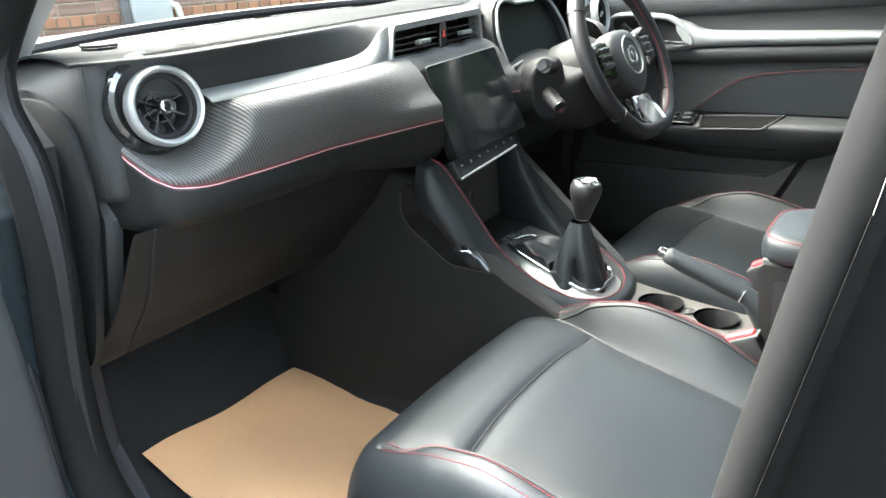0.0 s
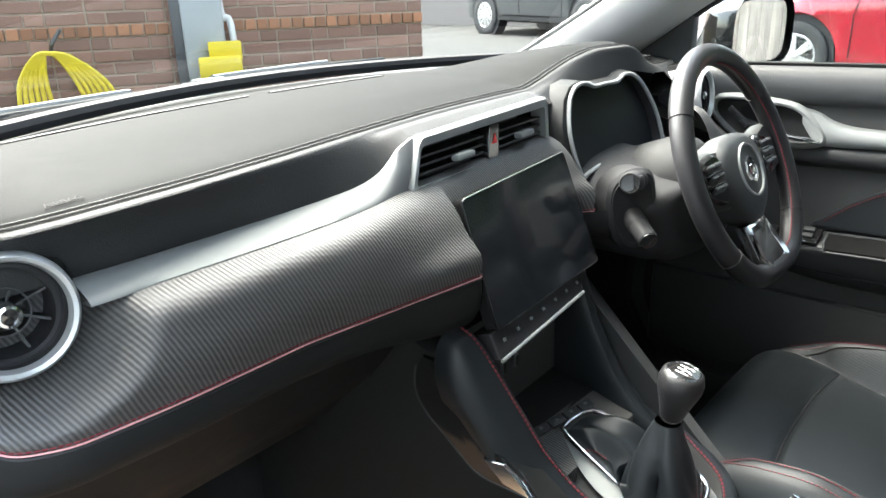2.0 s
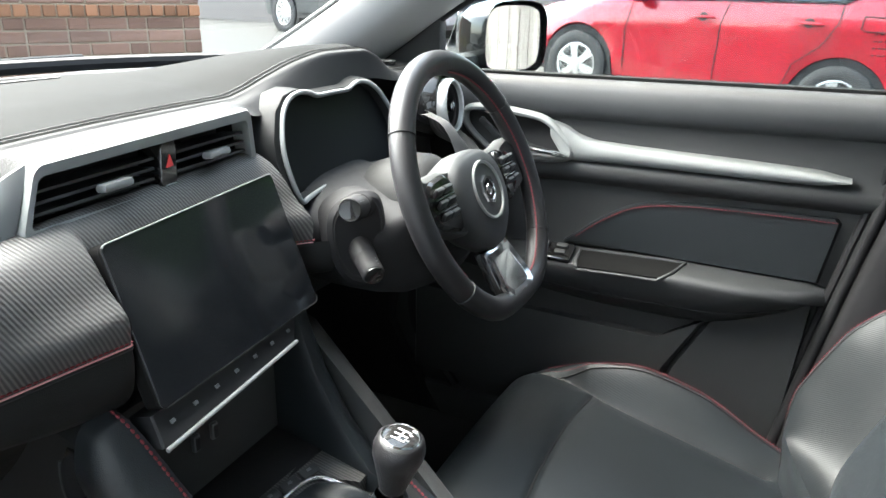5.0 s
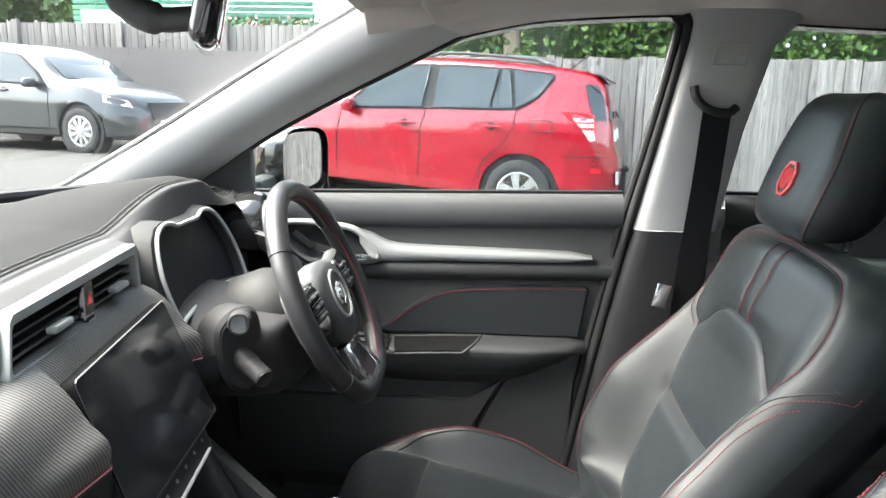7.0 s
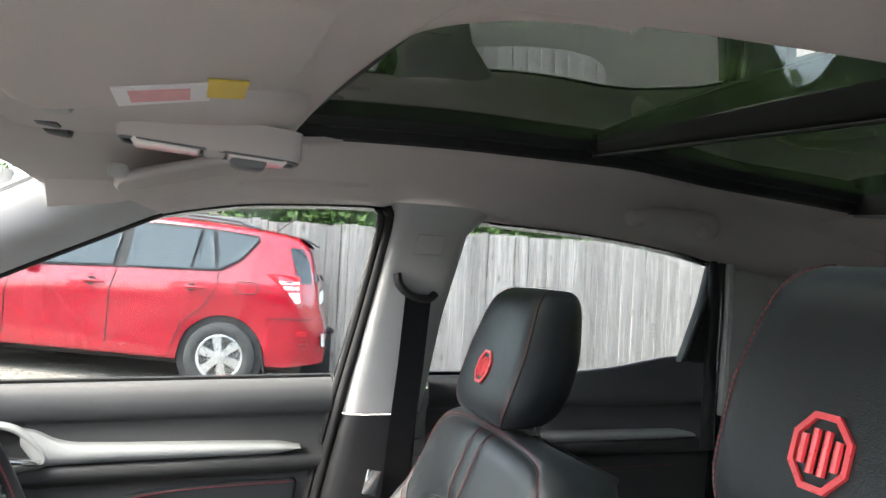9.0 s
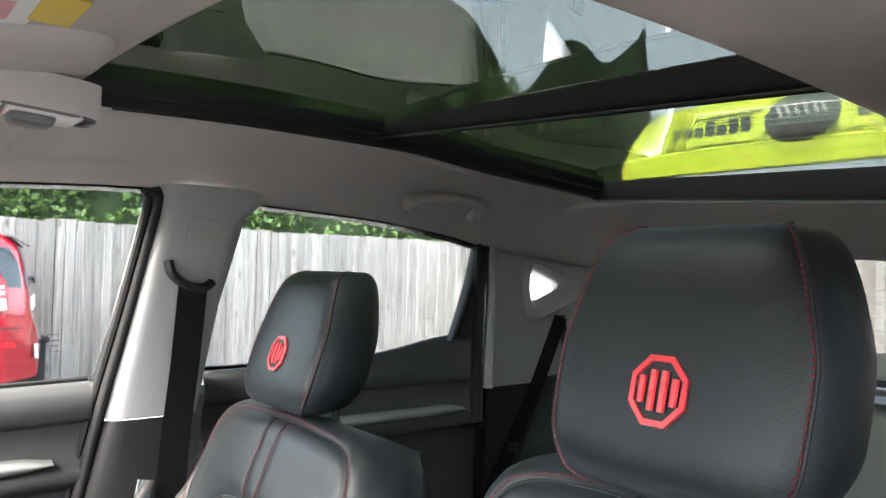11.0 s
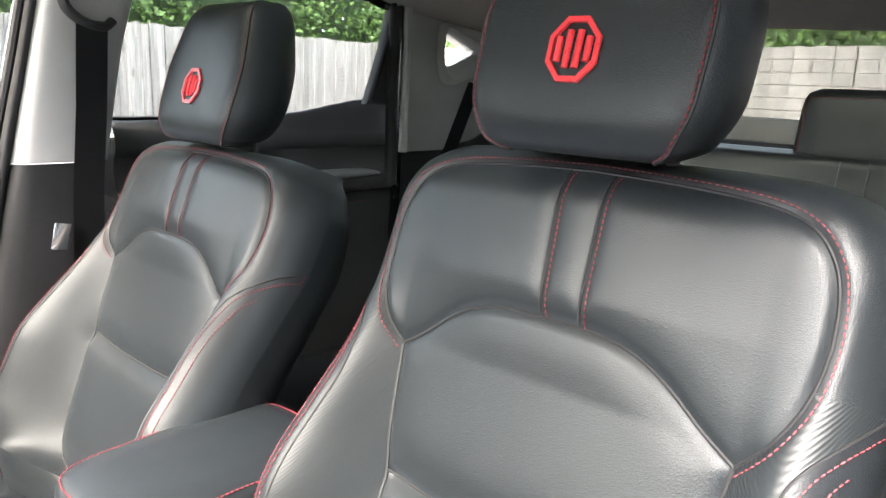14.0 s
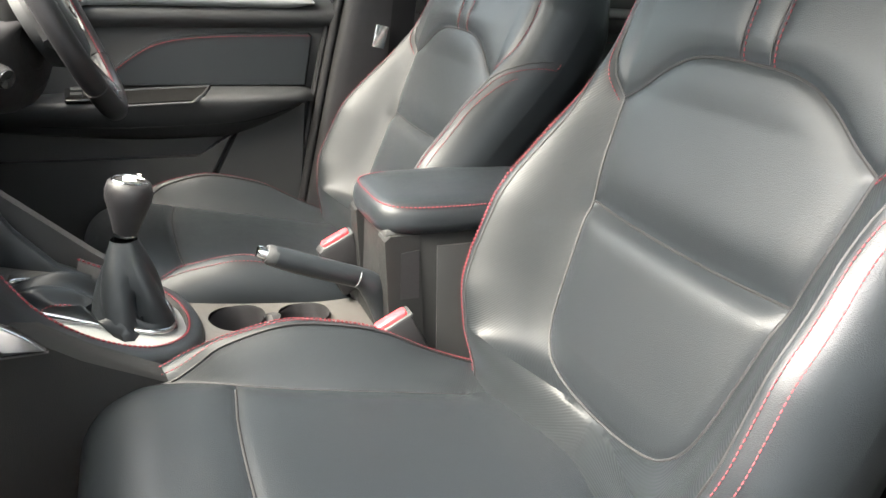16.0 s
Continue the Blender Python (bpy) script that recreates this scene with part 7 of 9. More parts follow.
part("mirror_glass", block((0.005, -0.1415, 1.333), (0.215, 0.004, 0.056), 0.0015, (12, 0, 20)), "mirror", im, "mirror glass")

# sun visors and roof lamp console
lz = lambda y: 1.3955 - 0.30 * (y + 0.38) * 0.9


def visor(sgn):
    vz = thing("sun_visor", (sgn * 0.43, -0.4, 1.42), "beige-grey sun visor folded up under the headliner", "sun visor", "sun visors")
    rings = []
    for k, up in ((0.80, 0.016), (0.97, 0.016), (1.0, 0.010), (0.995, 0.005), (0.975, 0.002), (0.93, 0.0008), (0.55, 0.0), (0.0, 0.0)):
        ring = []
        for t_ in np.linspace(0, 2 * math.pi, 72, endpoint=False):
            u_, v_ = (0.5 + 0.5 * k * math.copysign(abs(f_(t_)) ** e_, f_(t_)) for f_, e_ in ((math.cos, 0.22), (math.sin, 0.40)))
            y_ = -0.326 - 0.165 * v_
            ring.append((sgn * (0.236 + 0.395 * u_ - 0.02 * v_), y_, lz(y_) + 0.0012 + up))
        rings.append(ring)
    part("panel", grid(rings, close_v=True, flip=(sgn < 0)), "liner", vz, sharp=60)
    part("flap", slab([(sgn * x, y, lz(y) + 0.0004) for x, y in ((0.34, -0.352), (0.55, -0.352), (0.55, -0.462), (0.34, -0.462))][:: -sgn], (0, 0, 0.004), 0.002), "liner", vz, "flat mirror flap")
    part("hinge", tube([(sgn * 0.61, -0.338, 1.396), (sgn * 0.655, -0.330, 1.396)], 0.008, 10), "pillar", vz, "pale pivot")
    part("clip", block((sgn * 0.222, -0.338, 1.400), (0.03, 0.022, 0.018), 0.006), "pillar", vz, "pale visor clip")
    return vz


pv = visor(-1)
visor(1)
def label_field(nm, mat_, y0, y1, x0, x1, off, pr, lab_=""):
    return part(nm, slab([(x0 - 0.14 * (y0 + 0.378), y0, lz(y0) - off), (x1 - 0.14 * (y0 + 0.378), y0, lz(y0) - off), (x1 - 0.4 * (y1 + 0.378), y1, lz(y1) - off), (x0 - 0.4 * (y1 + 0.378), y1, lz(y1) - off)], (0, 0, 0.0012)), mat_, pr, lab_, smooth=False)
lab = label_field("warning_label", "white", -0.378, -0.432, -0.298, -0.246, 0.0, pv, "white, pink and yellow warning label")
label_field("label_field", "pink_print", -0.386, -0.420, -0.288, -0.256, 0.0006, lab)
label_field("label_field", "yellow_print", -0.430, -0.455, -0.298, -0.246, 0.0006, lab)
oc = thing("roof_console", (0.0, -0.40, 1.43), "grey overhead console with map lamps", "roof lamp")
cs = []
for k, dz in ((1.0, 0.012), (0.96, -0.006), (0.86, -0.017), (0.5, -0.021), (0.0, -0.022)):
    cs.append([(0.11 * k * math.copysign(abs(math.cos(a)) ** 0.6, math.cos(a)), -0.385 + 0.145 * k * math.copysign(abs(math.sin(a)) ** 0.6, math.sin(a)), 1.444 + dz - 0.06 * (0.145 * k * math.sin(a))) for a in np.linspace(0, 2 * math.pi, 48, endpoint=False)])
part("shell", grid(cs, close_v=True, flip=True), "liner", oc, "grey console shell")
bz = spline([(0.0, -0.355, 1.427), (0.026, -0.365, 1.426), (0.030, -0.44, 1.421), (0.026, -0.515, 1.417), (0.0, -0.525, 1.416), (-0.026, -0.515, 1.417), (-0.030, -0.44, 1.421), (-0.026, -0.365, 1.426)], 48, closed=True)
part("lamp_housing", grid([bz + np.array((0, 0, 0.012)), bz, bz - np.array((0, 0, 0.012)), (bz - bz.mean(0)) * (0.93, 0.985, 1) + bz.mean(0) - np.array((0, 0, 0.0165)), (bz - bz.mean(0)) * (0.80, 0.95, 1) + bz.mean(0) - np.array((0, 0, 0.0175))], close_v=True), "liner", oc, "pale lamp housing")
part("lamp_bezel", tube((bz - bz.mean(0)) * (0.82, 0.955, 1) + bz.mean(0) - np.array((0, 0, 0.0172)), 0.0018, 8, closed=True), "piping", oc, "thin grey lamp bezel")
for y0, y1 in ((-0.368, -0.430), (-0.455, -0.512)):
    part("lamp_lens", block((0.0, (y0 + y1) / 2, 1.4065 + 0.06 * ((y0 + y1) / 2 + 0.44)), (0.048, y0 - y1, 0.012), 0.004, (3, 0, 0), 3), "lamp_lens", oc, "clear map lamp lens")
part("lamp_divider", block((0.0, -0.443, 1.411), (0.056, 0.022, 0.020), 0.005), "liner", oc)
part("roof_switch", block((0.0, -0.475, 1.398), (0.034, 0.034, 0.016), 0.006, (3, 0, 0)), "piping", oc, "grey rocker switch")
for x, y in ((0.02, -0.292), (0.085, -0.292)):
    part("microphone", block((x, y, 1.424), (0.030, 0.026, 0.012), 0.004, (8, 0, 0)), "plastic", oc, "dark microphone grille")


def grab_handle(y):
    gh = thing("grab_handle", (0.56, y, 1.44), "grey folded grab handle on the headliner", "grab handle")
    z = zl(y)
    p = [(0.588, y + 0.098, z + 0.050), (0.566, y + 0.090, z + 0.052), (0.550, y + 0.062, z + 0.060), (0.546, y, z + 0.064), (0.548, y - 0.060, z + 0.060), (0.560, y - 0.092, z + 0.050), (0.584, y - 0.102, z + 0.034)]
    part("grip", tube(spline(p, 36), np.interp(np.arange(36), [0, 6, 18, 29, 35], [0.020, 0.0125, 0.0105, 0.0125, 0.020]), 14, flat=1.1), "liner", gh)
    for q, dz in ((0.092, 0.050), (-0.096, 0.036)):
        part("mount", block((0.584, y + q, z + dz), (0.036, 0.040, 0.040), 0.013, (0, -35, 0), 3), "liner", gh)
    return gh


grab_handle(-1.41)
# raised storage lid in the headliner over the driver's window
lidp = [(x, y, zl(y) + dz) for x, y, dz in ((0.606, -0.50, 0.026), (0.585, -0.505, 0.046), (0.572, -0.525, 0.060), (0.568, -0.60, 0.063), (0.568, -0.66, 0.063), (0.572, -0.72, 0.060), (0.586, -0.738, 0.046), (0.606, -0.742, 0.026))]
part("ceiling_lid", slab(lidp, (0.008, 0, 0.012), 0.005), "liner", None, "raised storage lid in the headliner", category="trim", kind="structure")

# C pillar, rear belt, rear seat, tailgate glass
for s in (1, -1):
    cp = thing("c_pillar_trim", (s * 0.64, -1.8, 1.0), "pale grey rear pillar trim", "pillar trim", "pillar trims")
    rows = []
    for y in np.linspace(-1.645, -2.30, 60):
        rows.append(spline([(s * 0.672, y, zl(y) + 0.0), (s * 0.652, y, zl(y) - 0.02), (s * 0.648, y, 1.20), (s * 0.660, y, 1.08), (s * 0.670, y, 0.985)], 50))
    # a small quarter light is cut through the trim
    hole = np.array([(-1.755, 1.292), (-1.875, 1.255), (-1.880, 1.245), (-1.757, 1.200), (-1.750, 1.210), (-1.750, 1.285)])
    cut = lambda c: all((hole[(i + 1) % 6] - hole[i])[0] * (c - hole[i])[1] - (hole[(i + 1) % 6] - hole[i])[1] * (c - hole[i])[0] > 0 for i in range(6))
    tv, tf = grid(rows, flip=(s < 0))
    tf = [q for q in tf if not cut(np.asarray(tv)[list(q)].mean(0)[1:])]
    part("trim", (tv, tf), "pillar", cp)
    part("front_edge", tube(spline([(s * 0.668, -1.643, 0.985), (s * 0.664, -1.643, 1.10), (s * 0.656, -1.640, 1.25), (s * 0.655, -1.636, 1.345)], 16), 0.012, 8), "pillar", cp)
    part("rear_door_seal", tube(spline([(s * 0.690, -1.622, 0.90), (s * 0.688, -1.620, 1.10), (s * 0.678, -1.615, 1.25), (s * 0.668, -1.605, 1.345)], 16), 0.016, 10), "rubber", cp, "black rubber seal of the rear door")
    part("lower_trim", grid([[(s * 0.675, y, 0.984), (s * 0.68, y, 0.80), (s * 0.69, y, 0.30)] for y in np.linspace(-1.645, -2.30, 6)], flip=(s < 0)), "rubber", cp, "dark plastic lower trim")
    # rounded cowl round the quarter light
    big = spline([(-1.765, 1.316, 0), (-1.850, 1.293, 0), (-1.985, 1.252, 0), (-1.998, 1.236, 0), (-1.960, 1.216, 0), (-1.840, 1.172, 0), (-1.785, 1.160, 0), (-1.752, 1.180, 0), (-1.738, 1.235, 0), (-1.744, 1.295, 0)], 64, closed=True)[:, :2]
    small = np.array([hole.mean(0) + (min(1.0, 1.0) * v_) for v_ in (big - big.mean(0)) * (0.46, 0.50)])
    small = small + (hole.mean(0) - small.mean(0)) + (0.006, 0.0)
    layer = lambda k, x_: [(s * x_, a_ * (1 - k) + b_ * k, c_ * (1 - k) + d_ * k) for (a_, c_), (b_, d_) in zip(big, small)]
    part("cowl", grid([layer(-0.04, 0.662), layer(0.0, 0.640), layer(0.14, 0.626), layer(0.40, 0.620), layer(0.75, 0.624), layer(0.97, 0.630), layer(1.0, 0.634), layer(1.0, 0.668)], close_v=True, flip=(s > 0)), "pillar", cp, "rounded pale cowl round a small quarter light")
    part("belt_slot", slab([(s * 0.648, -1.868, 1.168), (s * 0.648, -1.905, 1.165), (s * 0.652, -1.935, 1.085), (s * 0.652, -1.905, 1.080)][:: (1 if s < 0 else -1)], (s * -0.004, 0, 0), 0.001), "seam", cp, "black belt slot")
    rb_ = thing("rear_seat_belt", (s * 0.62, -1.7, 0.9), "black rear seat belt running down the seat side", "seat belt", "seat belts")
    v, f = grid([[np.array(p) + (0, 0.024, 0.006), p, np.array(p) - (0, 0.024, 0.006)] for p in ((s * 0.60, -1.84, 1.165), (s * 0.595, -1.75, 1.0), (s * 0.598, -1.64, 0.82), (s * 0.60, -1.545, 0.68))])
    part("webbing", join((v, f), (v + (s * 0.0016, 0, 0), [tuple(reversed(q)) for q in f])), "belt", rb_, "black webbing", sharp=60)
    part("belt_stop", block((s * 0.602, -1.665, 0.845), (0.012, 0.04, 0.03), 0.004), "rubber", rb_)

bench = thing("rear_bench", (0, -1.7, 0.45), "black leather rear bench with red stitching and headrests", "car seat")
bk = []
for x in np.linspace(-0.62, 0.62, 60):
    dip = 0.022 * math.exp(-(((abs(x) - 0.33) / 0.16) ** 2)) - 0.012 * math.exp(-((abs(x) / 0.02) ** 2))
    top_ = 1.055 - 0.05 * max(0, (abs(x) - 0.52) / 0.10) ** 2
    bk.append(spline([(x, -1.60 - dip, 0.55), (x, -1.66 - dip, 0.70), (x, -1.74 - dip, 0.87), (x, -1.80 - dip, 1.0), (x, -1.835, top_ - 0.008), (x, -1.87, top_), (x, -1.93, top_ - 0.01), (x, -1.95, 0.9)], 26))
part("backrest", grid(bk), "leather", bench)
cu_ = [spline([(x, -1.08, 0.36), (x, -1.06, 0.46), (x, -1.10, 0.53 - 0.01 * math.exp(-((abs(x) - 0.33) / 0.16) ** 2)), (x, -1.3, 0.525), (x, -1.66, 0.50)], 18) for x in np.linspace(-0.62, 0.62, 40)]
part("cushion", grid(cu_), "leather", bench)
for x0, x1 in ((-0.57, -0.10), (0.10, 0.57)):
    part("red_stitching", stitches([(x, -1.848, 1.052) for x in np.linspace(x0, x1, 20)], 0.006, 0.0045, 0.0012), "red", bench)
    for xx in (x0 + 0.20, x0 + 0.25):
        part("red_stitching", stitches([(xx, -1.852 + 0.26 * (1.06 - z) + 0.02, z + 0.002) for z in np.linspace(1.045, 0.86, 12)], 0.006, 0.0045, 0.0012), "piping", bench)
for hx in (-0.335, 0.335):
    hr = []
    for q in np.linspace(-1, 1, 20):
        k = max(0.0, 1 - abs(q) ** 5) ** 0.4
        hr.append([(hx + 0.125 * (0.78 + 0.22 * k) * math.copysign(abs(math.cos(a)) ** 0.55, math.cos(a)), -1.925 - 0.02 * q + 0.045 * (0.4 + 0.6 * k) * math.copysign(abs(math.sin(a)) ** 0.55, math.sin(a)), 1.098 + 0.085 * q) for a in np.linspace(0, 2 * math.pi, 48, endpoint=False)])
    gv, gf = grid(hr, close_v=True)
    hd = part("headrest", (gv, gf + [tuple(range(47, -1, -1)), tuple(19 * 48 + i for i in range(48))]), "leather", bench)
    fl = [np.array(r[6]) + (0.001, 0.001, 0) for r in hr] + [np.array(r[18]) + (0, 0.001, 0) for r in hr[::-1]]
    part("red_stitching", stitches([np.array(hr[-3][j]) + (0, 0.001, 0) for j in range(5, 20)] + [np.array(r[19]) + (-0.001, 0.001, 0) for r in hr[::-1][3:-2]] + [np.array(hr[2][j]) + (0, 0.001, 0) for j in range(19, 4, -1)] + [np.array(r[5]) + (0.001, 0.001, 0) for r in hr[2:-2]], 0.006, 0.0045, 0.0011), "red", hd)
tg = thing("tailgate", (0, -2.3, 0.9), "tailgate with pale sill trim under the rear glass", "tailgate")
part("sill", block((0, -2.285, 1.078), (1.16, 0.05, 0.062), 0.012), "pillar", tg, "pale grey sill trim")
part("inner_panel", slab([(-0.68, -2.30, 0.30), (0.68, -2.30, 0.30), (0.64, -2.32, 1.05), (-0.64, -2.32, 1.05)][::-1], (0, -0.04, 0)), "plastic", tg, smooth=False)
part("header", block((0, -2.30, 1.368), (1.2, 0.04, 0.03), 0.01), "rubber", tg)
for s in (-1, 1):
    part("side_post", tube([(s * 0.60, -2.30, 1.05), (s * 0.585, -2.295, 1.37)], 0.035, 8), "pillar", tg)
g = part("window_5", slab([(-0.60, -2.325, 1.10), (0.60, -2.325, 1.10), (0.57, -2.305, 1.36), (-0.57, -2.305, 1.36)][::-1], (0, -0.004, 0)), "rear_glass", None, "clear rear window glass with heater lines", smooth=False, category="window", kind="structure")
for q in range(7):
    part("heater_line", tube([(-0.56, -2.320 + 0.002 * q * 0.5, 1.13 + 0.032 * q), (0.56, -2.320 + 0.002 * q * 0.5, 1.13 + 0.032 * q)], 0.0006, 4), "piping", tg)
part("shelf", block((0, -2.13, 1.02), (1.16, 0.28, 0.02), 0.005), "plastic", tg, "black load cover")

# passenger's side opening: sill and jamb
part("sill_left", block((-0.765, -0.25, 0.30), (0.10, 1.05, 0.14), 0.02), "plastic", None, "black plastic door sill", category="trim", kind="structure")
part("sill_right", block((0.765, -0.75, 0.30), (0.10, 2.0, 0.14), 0.02), "plastic", None, "black plastic door sill", category="trim", kind="structure")
for s in (-1, 1):
    kick = [(s * 0.70, 0.14, 1.03), (s * 0.70, 0.08, 0.97), (s * 0.70, 0.10, 0.86), (s * 0.70, 0.16, 0.66), (s * 0.70, 0.17, 0.50), (s * 0.70, 0.09, 0.36), (s * 0.70, 0.05, 0.30), (s * 0.70, 0.64, 0.30), (s * 0.70, 0.64, 1.03)]
    part("kick_panel", slab(kick if s < 0 else kick[::-1], (s * 0.04, 0, 0), 0.01), "rubber", None, "dark plastic kick panel beside the footwell", category="trim", kind="structure")
    part("front_wing", slab([(s * 0.745, 0.18, 1.03), (s * 0.745, 0.10, 0.9), (s * 0.745, 0.16, 0.6), (s * 0.745, 0.10, 0.3), (s * 0.745, 1.3, 0.3), (s * 0.745, 1.3, 0.9), (s * 0.745, 0.6, 1.03)][:: (1 if s < 0 else -1)], (s * 0.10, 0, 0), 0.02), "paint", None, "dark painted front wing", category="bodywork", kind="structure")
    jam = spline([(s * 0.725, 0.11, 1.04), (s * 0.73, 0.035, 0.97), (s * 0.73, 0.055, 0.84), (s * 0.73, 0.115, 0.66), (s * 0.73, 0.12, 0.50), (s * 0.73, 0.02, 0.37)], 30)
    if s < 0:
        jam = spline([(-0.705, -0.30, 1.352), (-0.735, -0.10, 1.235), (-0.757, 0.055, 1.10), (-0.765, 0.085, 1.03), (-0.762, 0.060, 0.95), (-0.762, 0.066, 0.84), (-0.762, 0.115, 0.66), (-0.762, 0.12, 0.50), (-0.762, 0.02, 0.37)], 50)
        part("door_jamb", tube(jam + (0, 0.018, 0), np.interp(np.arange(50), [0, 18, 27, 49], [0.028, 0.026, 0.026, 0.034]), 18), "matte", None, "smooth dark jamb of the open door", category="trim", kind="structure")
    part("jamb_seal", tube(jam, 0.013, 8), "rubber", None, "black rubber seal of the door opening", category="trim", kind="structure")
part("rear_quarter_left", slab([(-0.76, -1.66, 0.3), (-0.76, -2.32, 0.3), (-0.70, -2.32, 1.30), (-0.70, -1.66, 1.33)][::-1], (-0.04, 0, 0)), "paint", None, "dark painted rear quarter", smooth=False, category="bodywork", kind="structure")
part("rear_quarter_right", slab([(0.76, -1.66, 0.3), (0.76, -2.32, 0.3), (0.70, -2.32, 1.30), (0.70, -2.10, 1.305), (0.71, -2.10, 1.13), (0.71, -1.66, 1.13)], (0.04, 0, 0)), "paint", None, "dark painted rear quarter", smooth=False, category="bodywork", kind="structure")

# sign board standing on the roof behind the glass
sign = thing("roof_sign", (0, -1.93, 1.50), "lime yellow sales board standing on the car roof", "sign board")
sb = [(-0.46, 1.525), (0.46, 1.525), (0.468, 1.56), (0.455, 1.62), (0.425, 1.668), (0.385, 1.692), (0.25, 1.700), (-0.25, 1.700), (-0.385, 1.692), (-0.425, 1.668), (-0.455, 1.62), (-0.468, 1.56)]
part("board", slab([(x, -1.90 - 0.35 * (z - 1.525), z) for x, z in sb], (0, -0.03, 0), 0.004), "lime", sign, "lime yellow board")
part("fold_line", tube([(-0.46, -1.906, 1.550), (0.46, -1.906, 1.550)], 0.0025, 6), "lime", sign)
sy = lambda z, d=0.0035: -1.90 - 0.35 * (z - 1.525) + d
part("emblem", slab([(0.022 + 0.080 * math.cos(a), sy(1.634 + 0.060 * math.sin(a)), 1.634 + 0.060 * math.sin(a)) for a in np.linspace(0, 2 * math.pi, 40, endpoint=False)], (0, -0.002, 0)), "ink", sign, "dark oval emblem", smooth=False)
for q, (dx, h_) in enumerate(((0.044, 0.040), (0.026, 0.062), (0.006, 0.046), (-0.014, 0.060), (-0.034, 0.052), (-0.050, 0.034))):
    part("emblem_bar", block((0.022 + dx, sy(1.640, 0.006), 1.640), (0.0085, 0.002, h_), 0.001, (-19, 12, 0)), "white", sign, "white emblem bar")
part("emblem_band", slab([(0.022 + 0.078 * math.cos(a), sy(1.634 + 0.058 * math.sin(a), 0.005), 1.634 + 0.058 * math.sin(a)) for a in np.linspace(radians(200), radians(340), 20)], (0, -0.001, 0)), "grey_print", sign, "grey lower band of the emblem", smooth=False)
for x0, x1 in ((0.115, 0.35), (-0.33, -0.072)):
    for z in (1.660, 1.590):
        part("rule", block(((x0 + x1) / 2, sy(z), z), (x1 - x0, 0.002, 0.003), 0.0005), "ink", sign)
    n_ = 7
    for q in range(n_):
        w = (x1 - x0 - 0.03) / n_
        part("writing_bar", block((x0 + 0.015 + w * (q + 0.5), sy(1.626), 1.624 + 0.006 * (q in (0, 1, 3))), (w * 0.72, 0.002, 0.030 + 0.012 * (q in (0, 1, 3))), 0.001), "ink", sign)
for q, ch in enumerate("Established 1984"):
    if ch != " ":
        ph = 212 + 116 * q / 15
        x, z = 0.022 - 0.096 * math.cos(radians(ph)), 1.634 + 0.080 * math.sin(radians(ph))
        letters(ch, pose(x, sy(z, 0.004), z, 70, 0, 180) @ Matrix.Rotation(radians(0.62 * (ph - 270)), 4, "Z"), 0.021, "ink", sign, "sign_letter", 0.0004)


# the passenger's door, swung wide open
od = thing("passenger_door", (-0.79, 0.16, 0.6), "passenger's door standing wide open, dark inner panel", "car door")
om = Matrix.Translation((-0.80, 0.17, 0)) @ Matrix.Rotation(radians(-76), 4, "Z")
dpt = lambda nm, g_, mt_, lb="", **kw: part(nm, moved(g_, om), mt_, od, lb, **kw)
dpt("inner_panel", block((0.02, -0.50, 0.66), (0.06, 0.98, 0.72), 0.025, seg=3), "plastic_grey", "dark soft inner panel")
dpt("outer_skin", block((-0.045, -0.50, 0.66), (0.06, 1.02, 0.76), 0.025, seg=3), "paint", "dark painted outer skin")
dpt("armrest", block((0.07, -0.52, 0.72), (0.06, 0.56, 0.055), 0.02, seg=3), "plastic", "dark armrest")
dpt("door_pocket", block((0.06, -0.48, 0.44), (0.04, 0.70, 0.16), 0.02, seg=3), "plastic", "black door pocket")
dpt("strip", block((0.053, -0.52, 0.93), (0.012, 0.60, 0.022), 0.006), "silver", "satin silver door strip")
dpt("window_frame", tube(spline([(-0.01, -0.01, 1.02), (-0.015, -0.20, 1.18), (-0.03, -0.42, 1.33), (-0.045, -0.62, 1.39), (-0.045, -0.86, 1.395), (-0.03, -0.97, 1.37), (-0.01, -0.965, 1.02)], 50), 0.020, 10), "rubber", "black window frame")
dpt("door_seal", tube(spline([(0.02, -0.02, 0.36), (0.02, -0.005, 0.66), (0.02, -0.02, 0.98)], 16), 0.011, 8), "rubber", "black rubber seal")
gl_ = dpt("door_glass", slab([(-0.02, -0.03, 1.02), (-0.025, -0.20, 1.165), (-0.035, -0.42, 1.315), (-0.045, -0.62, 1.375), (-0.045, -0.86, 1.38), (-0.035, -0.95, 1.355), (-0.02, -0.95, 1.02)], (-0.004, 0, 0)), "glass", "clear door glass", smooth=False)
for q in (0.50, 0.88):
    dpt("hinge", block((0.0, 0.005, q), (0.05, 0.05, 0.05), 0.01), "paint")

# ---- outdoors ----
def gz_(x, y):
    """The forecourt rises gently ahead of the car and flattens far off."""
    return -0.054 + 0.076 * float(np.clip(y, -12, 4.6))


gx = np.concatenate([[-900, -300, -100], np.linspace(-40, 40, 33), [100, 300, 900]])
gy = np.concatenate([[-900, -300, -100, -40], np.linspace(-20, 4, 13), [4.6, 8, 14, 20], [40, 100, 300, 900]])
part("ground", grid([[(x, y, gz_(x, y)) for y in gy] for x in gx], flip=True), "tarmac", None, "pale worn forecourt", category="ground", kind="structure")


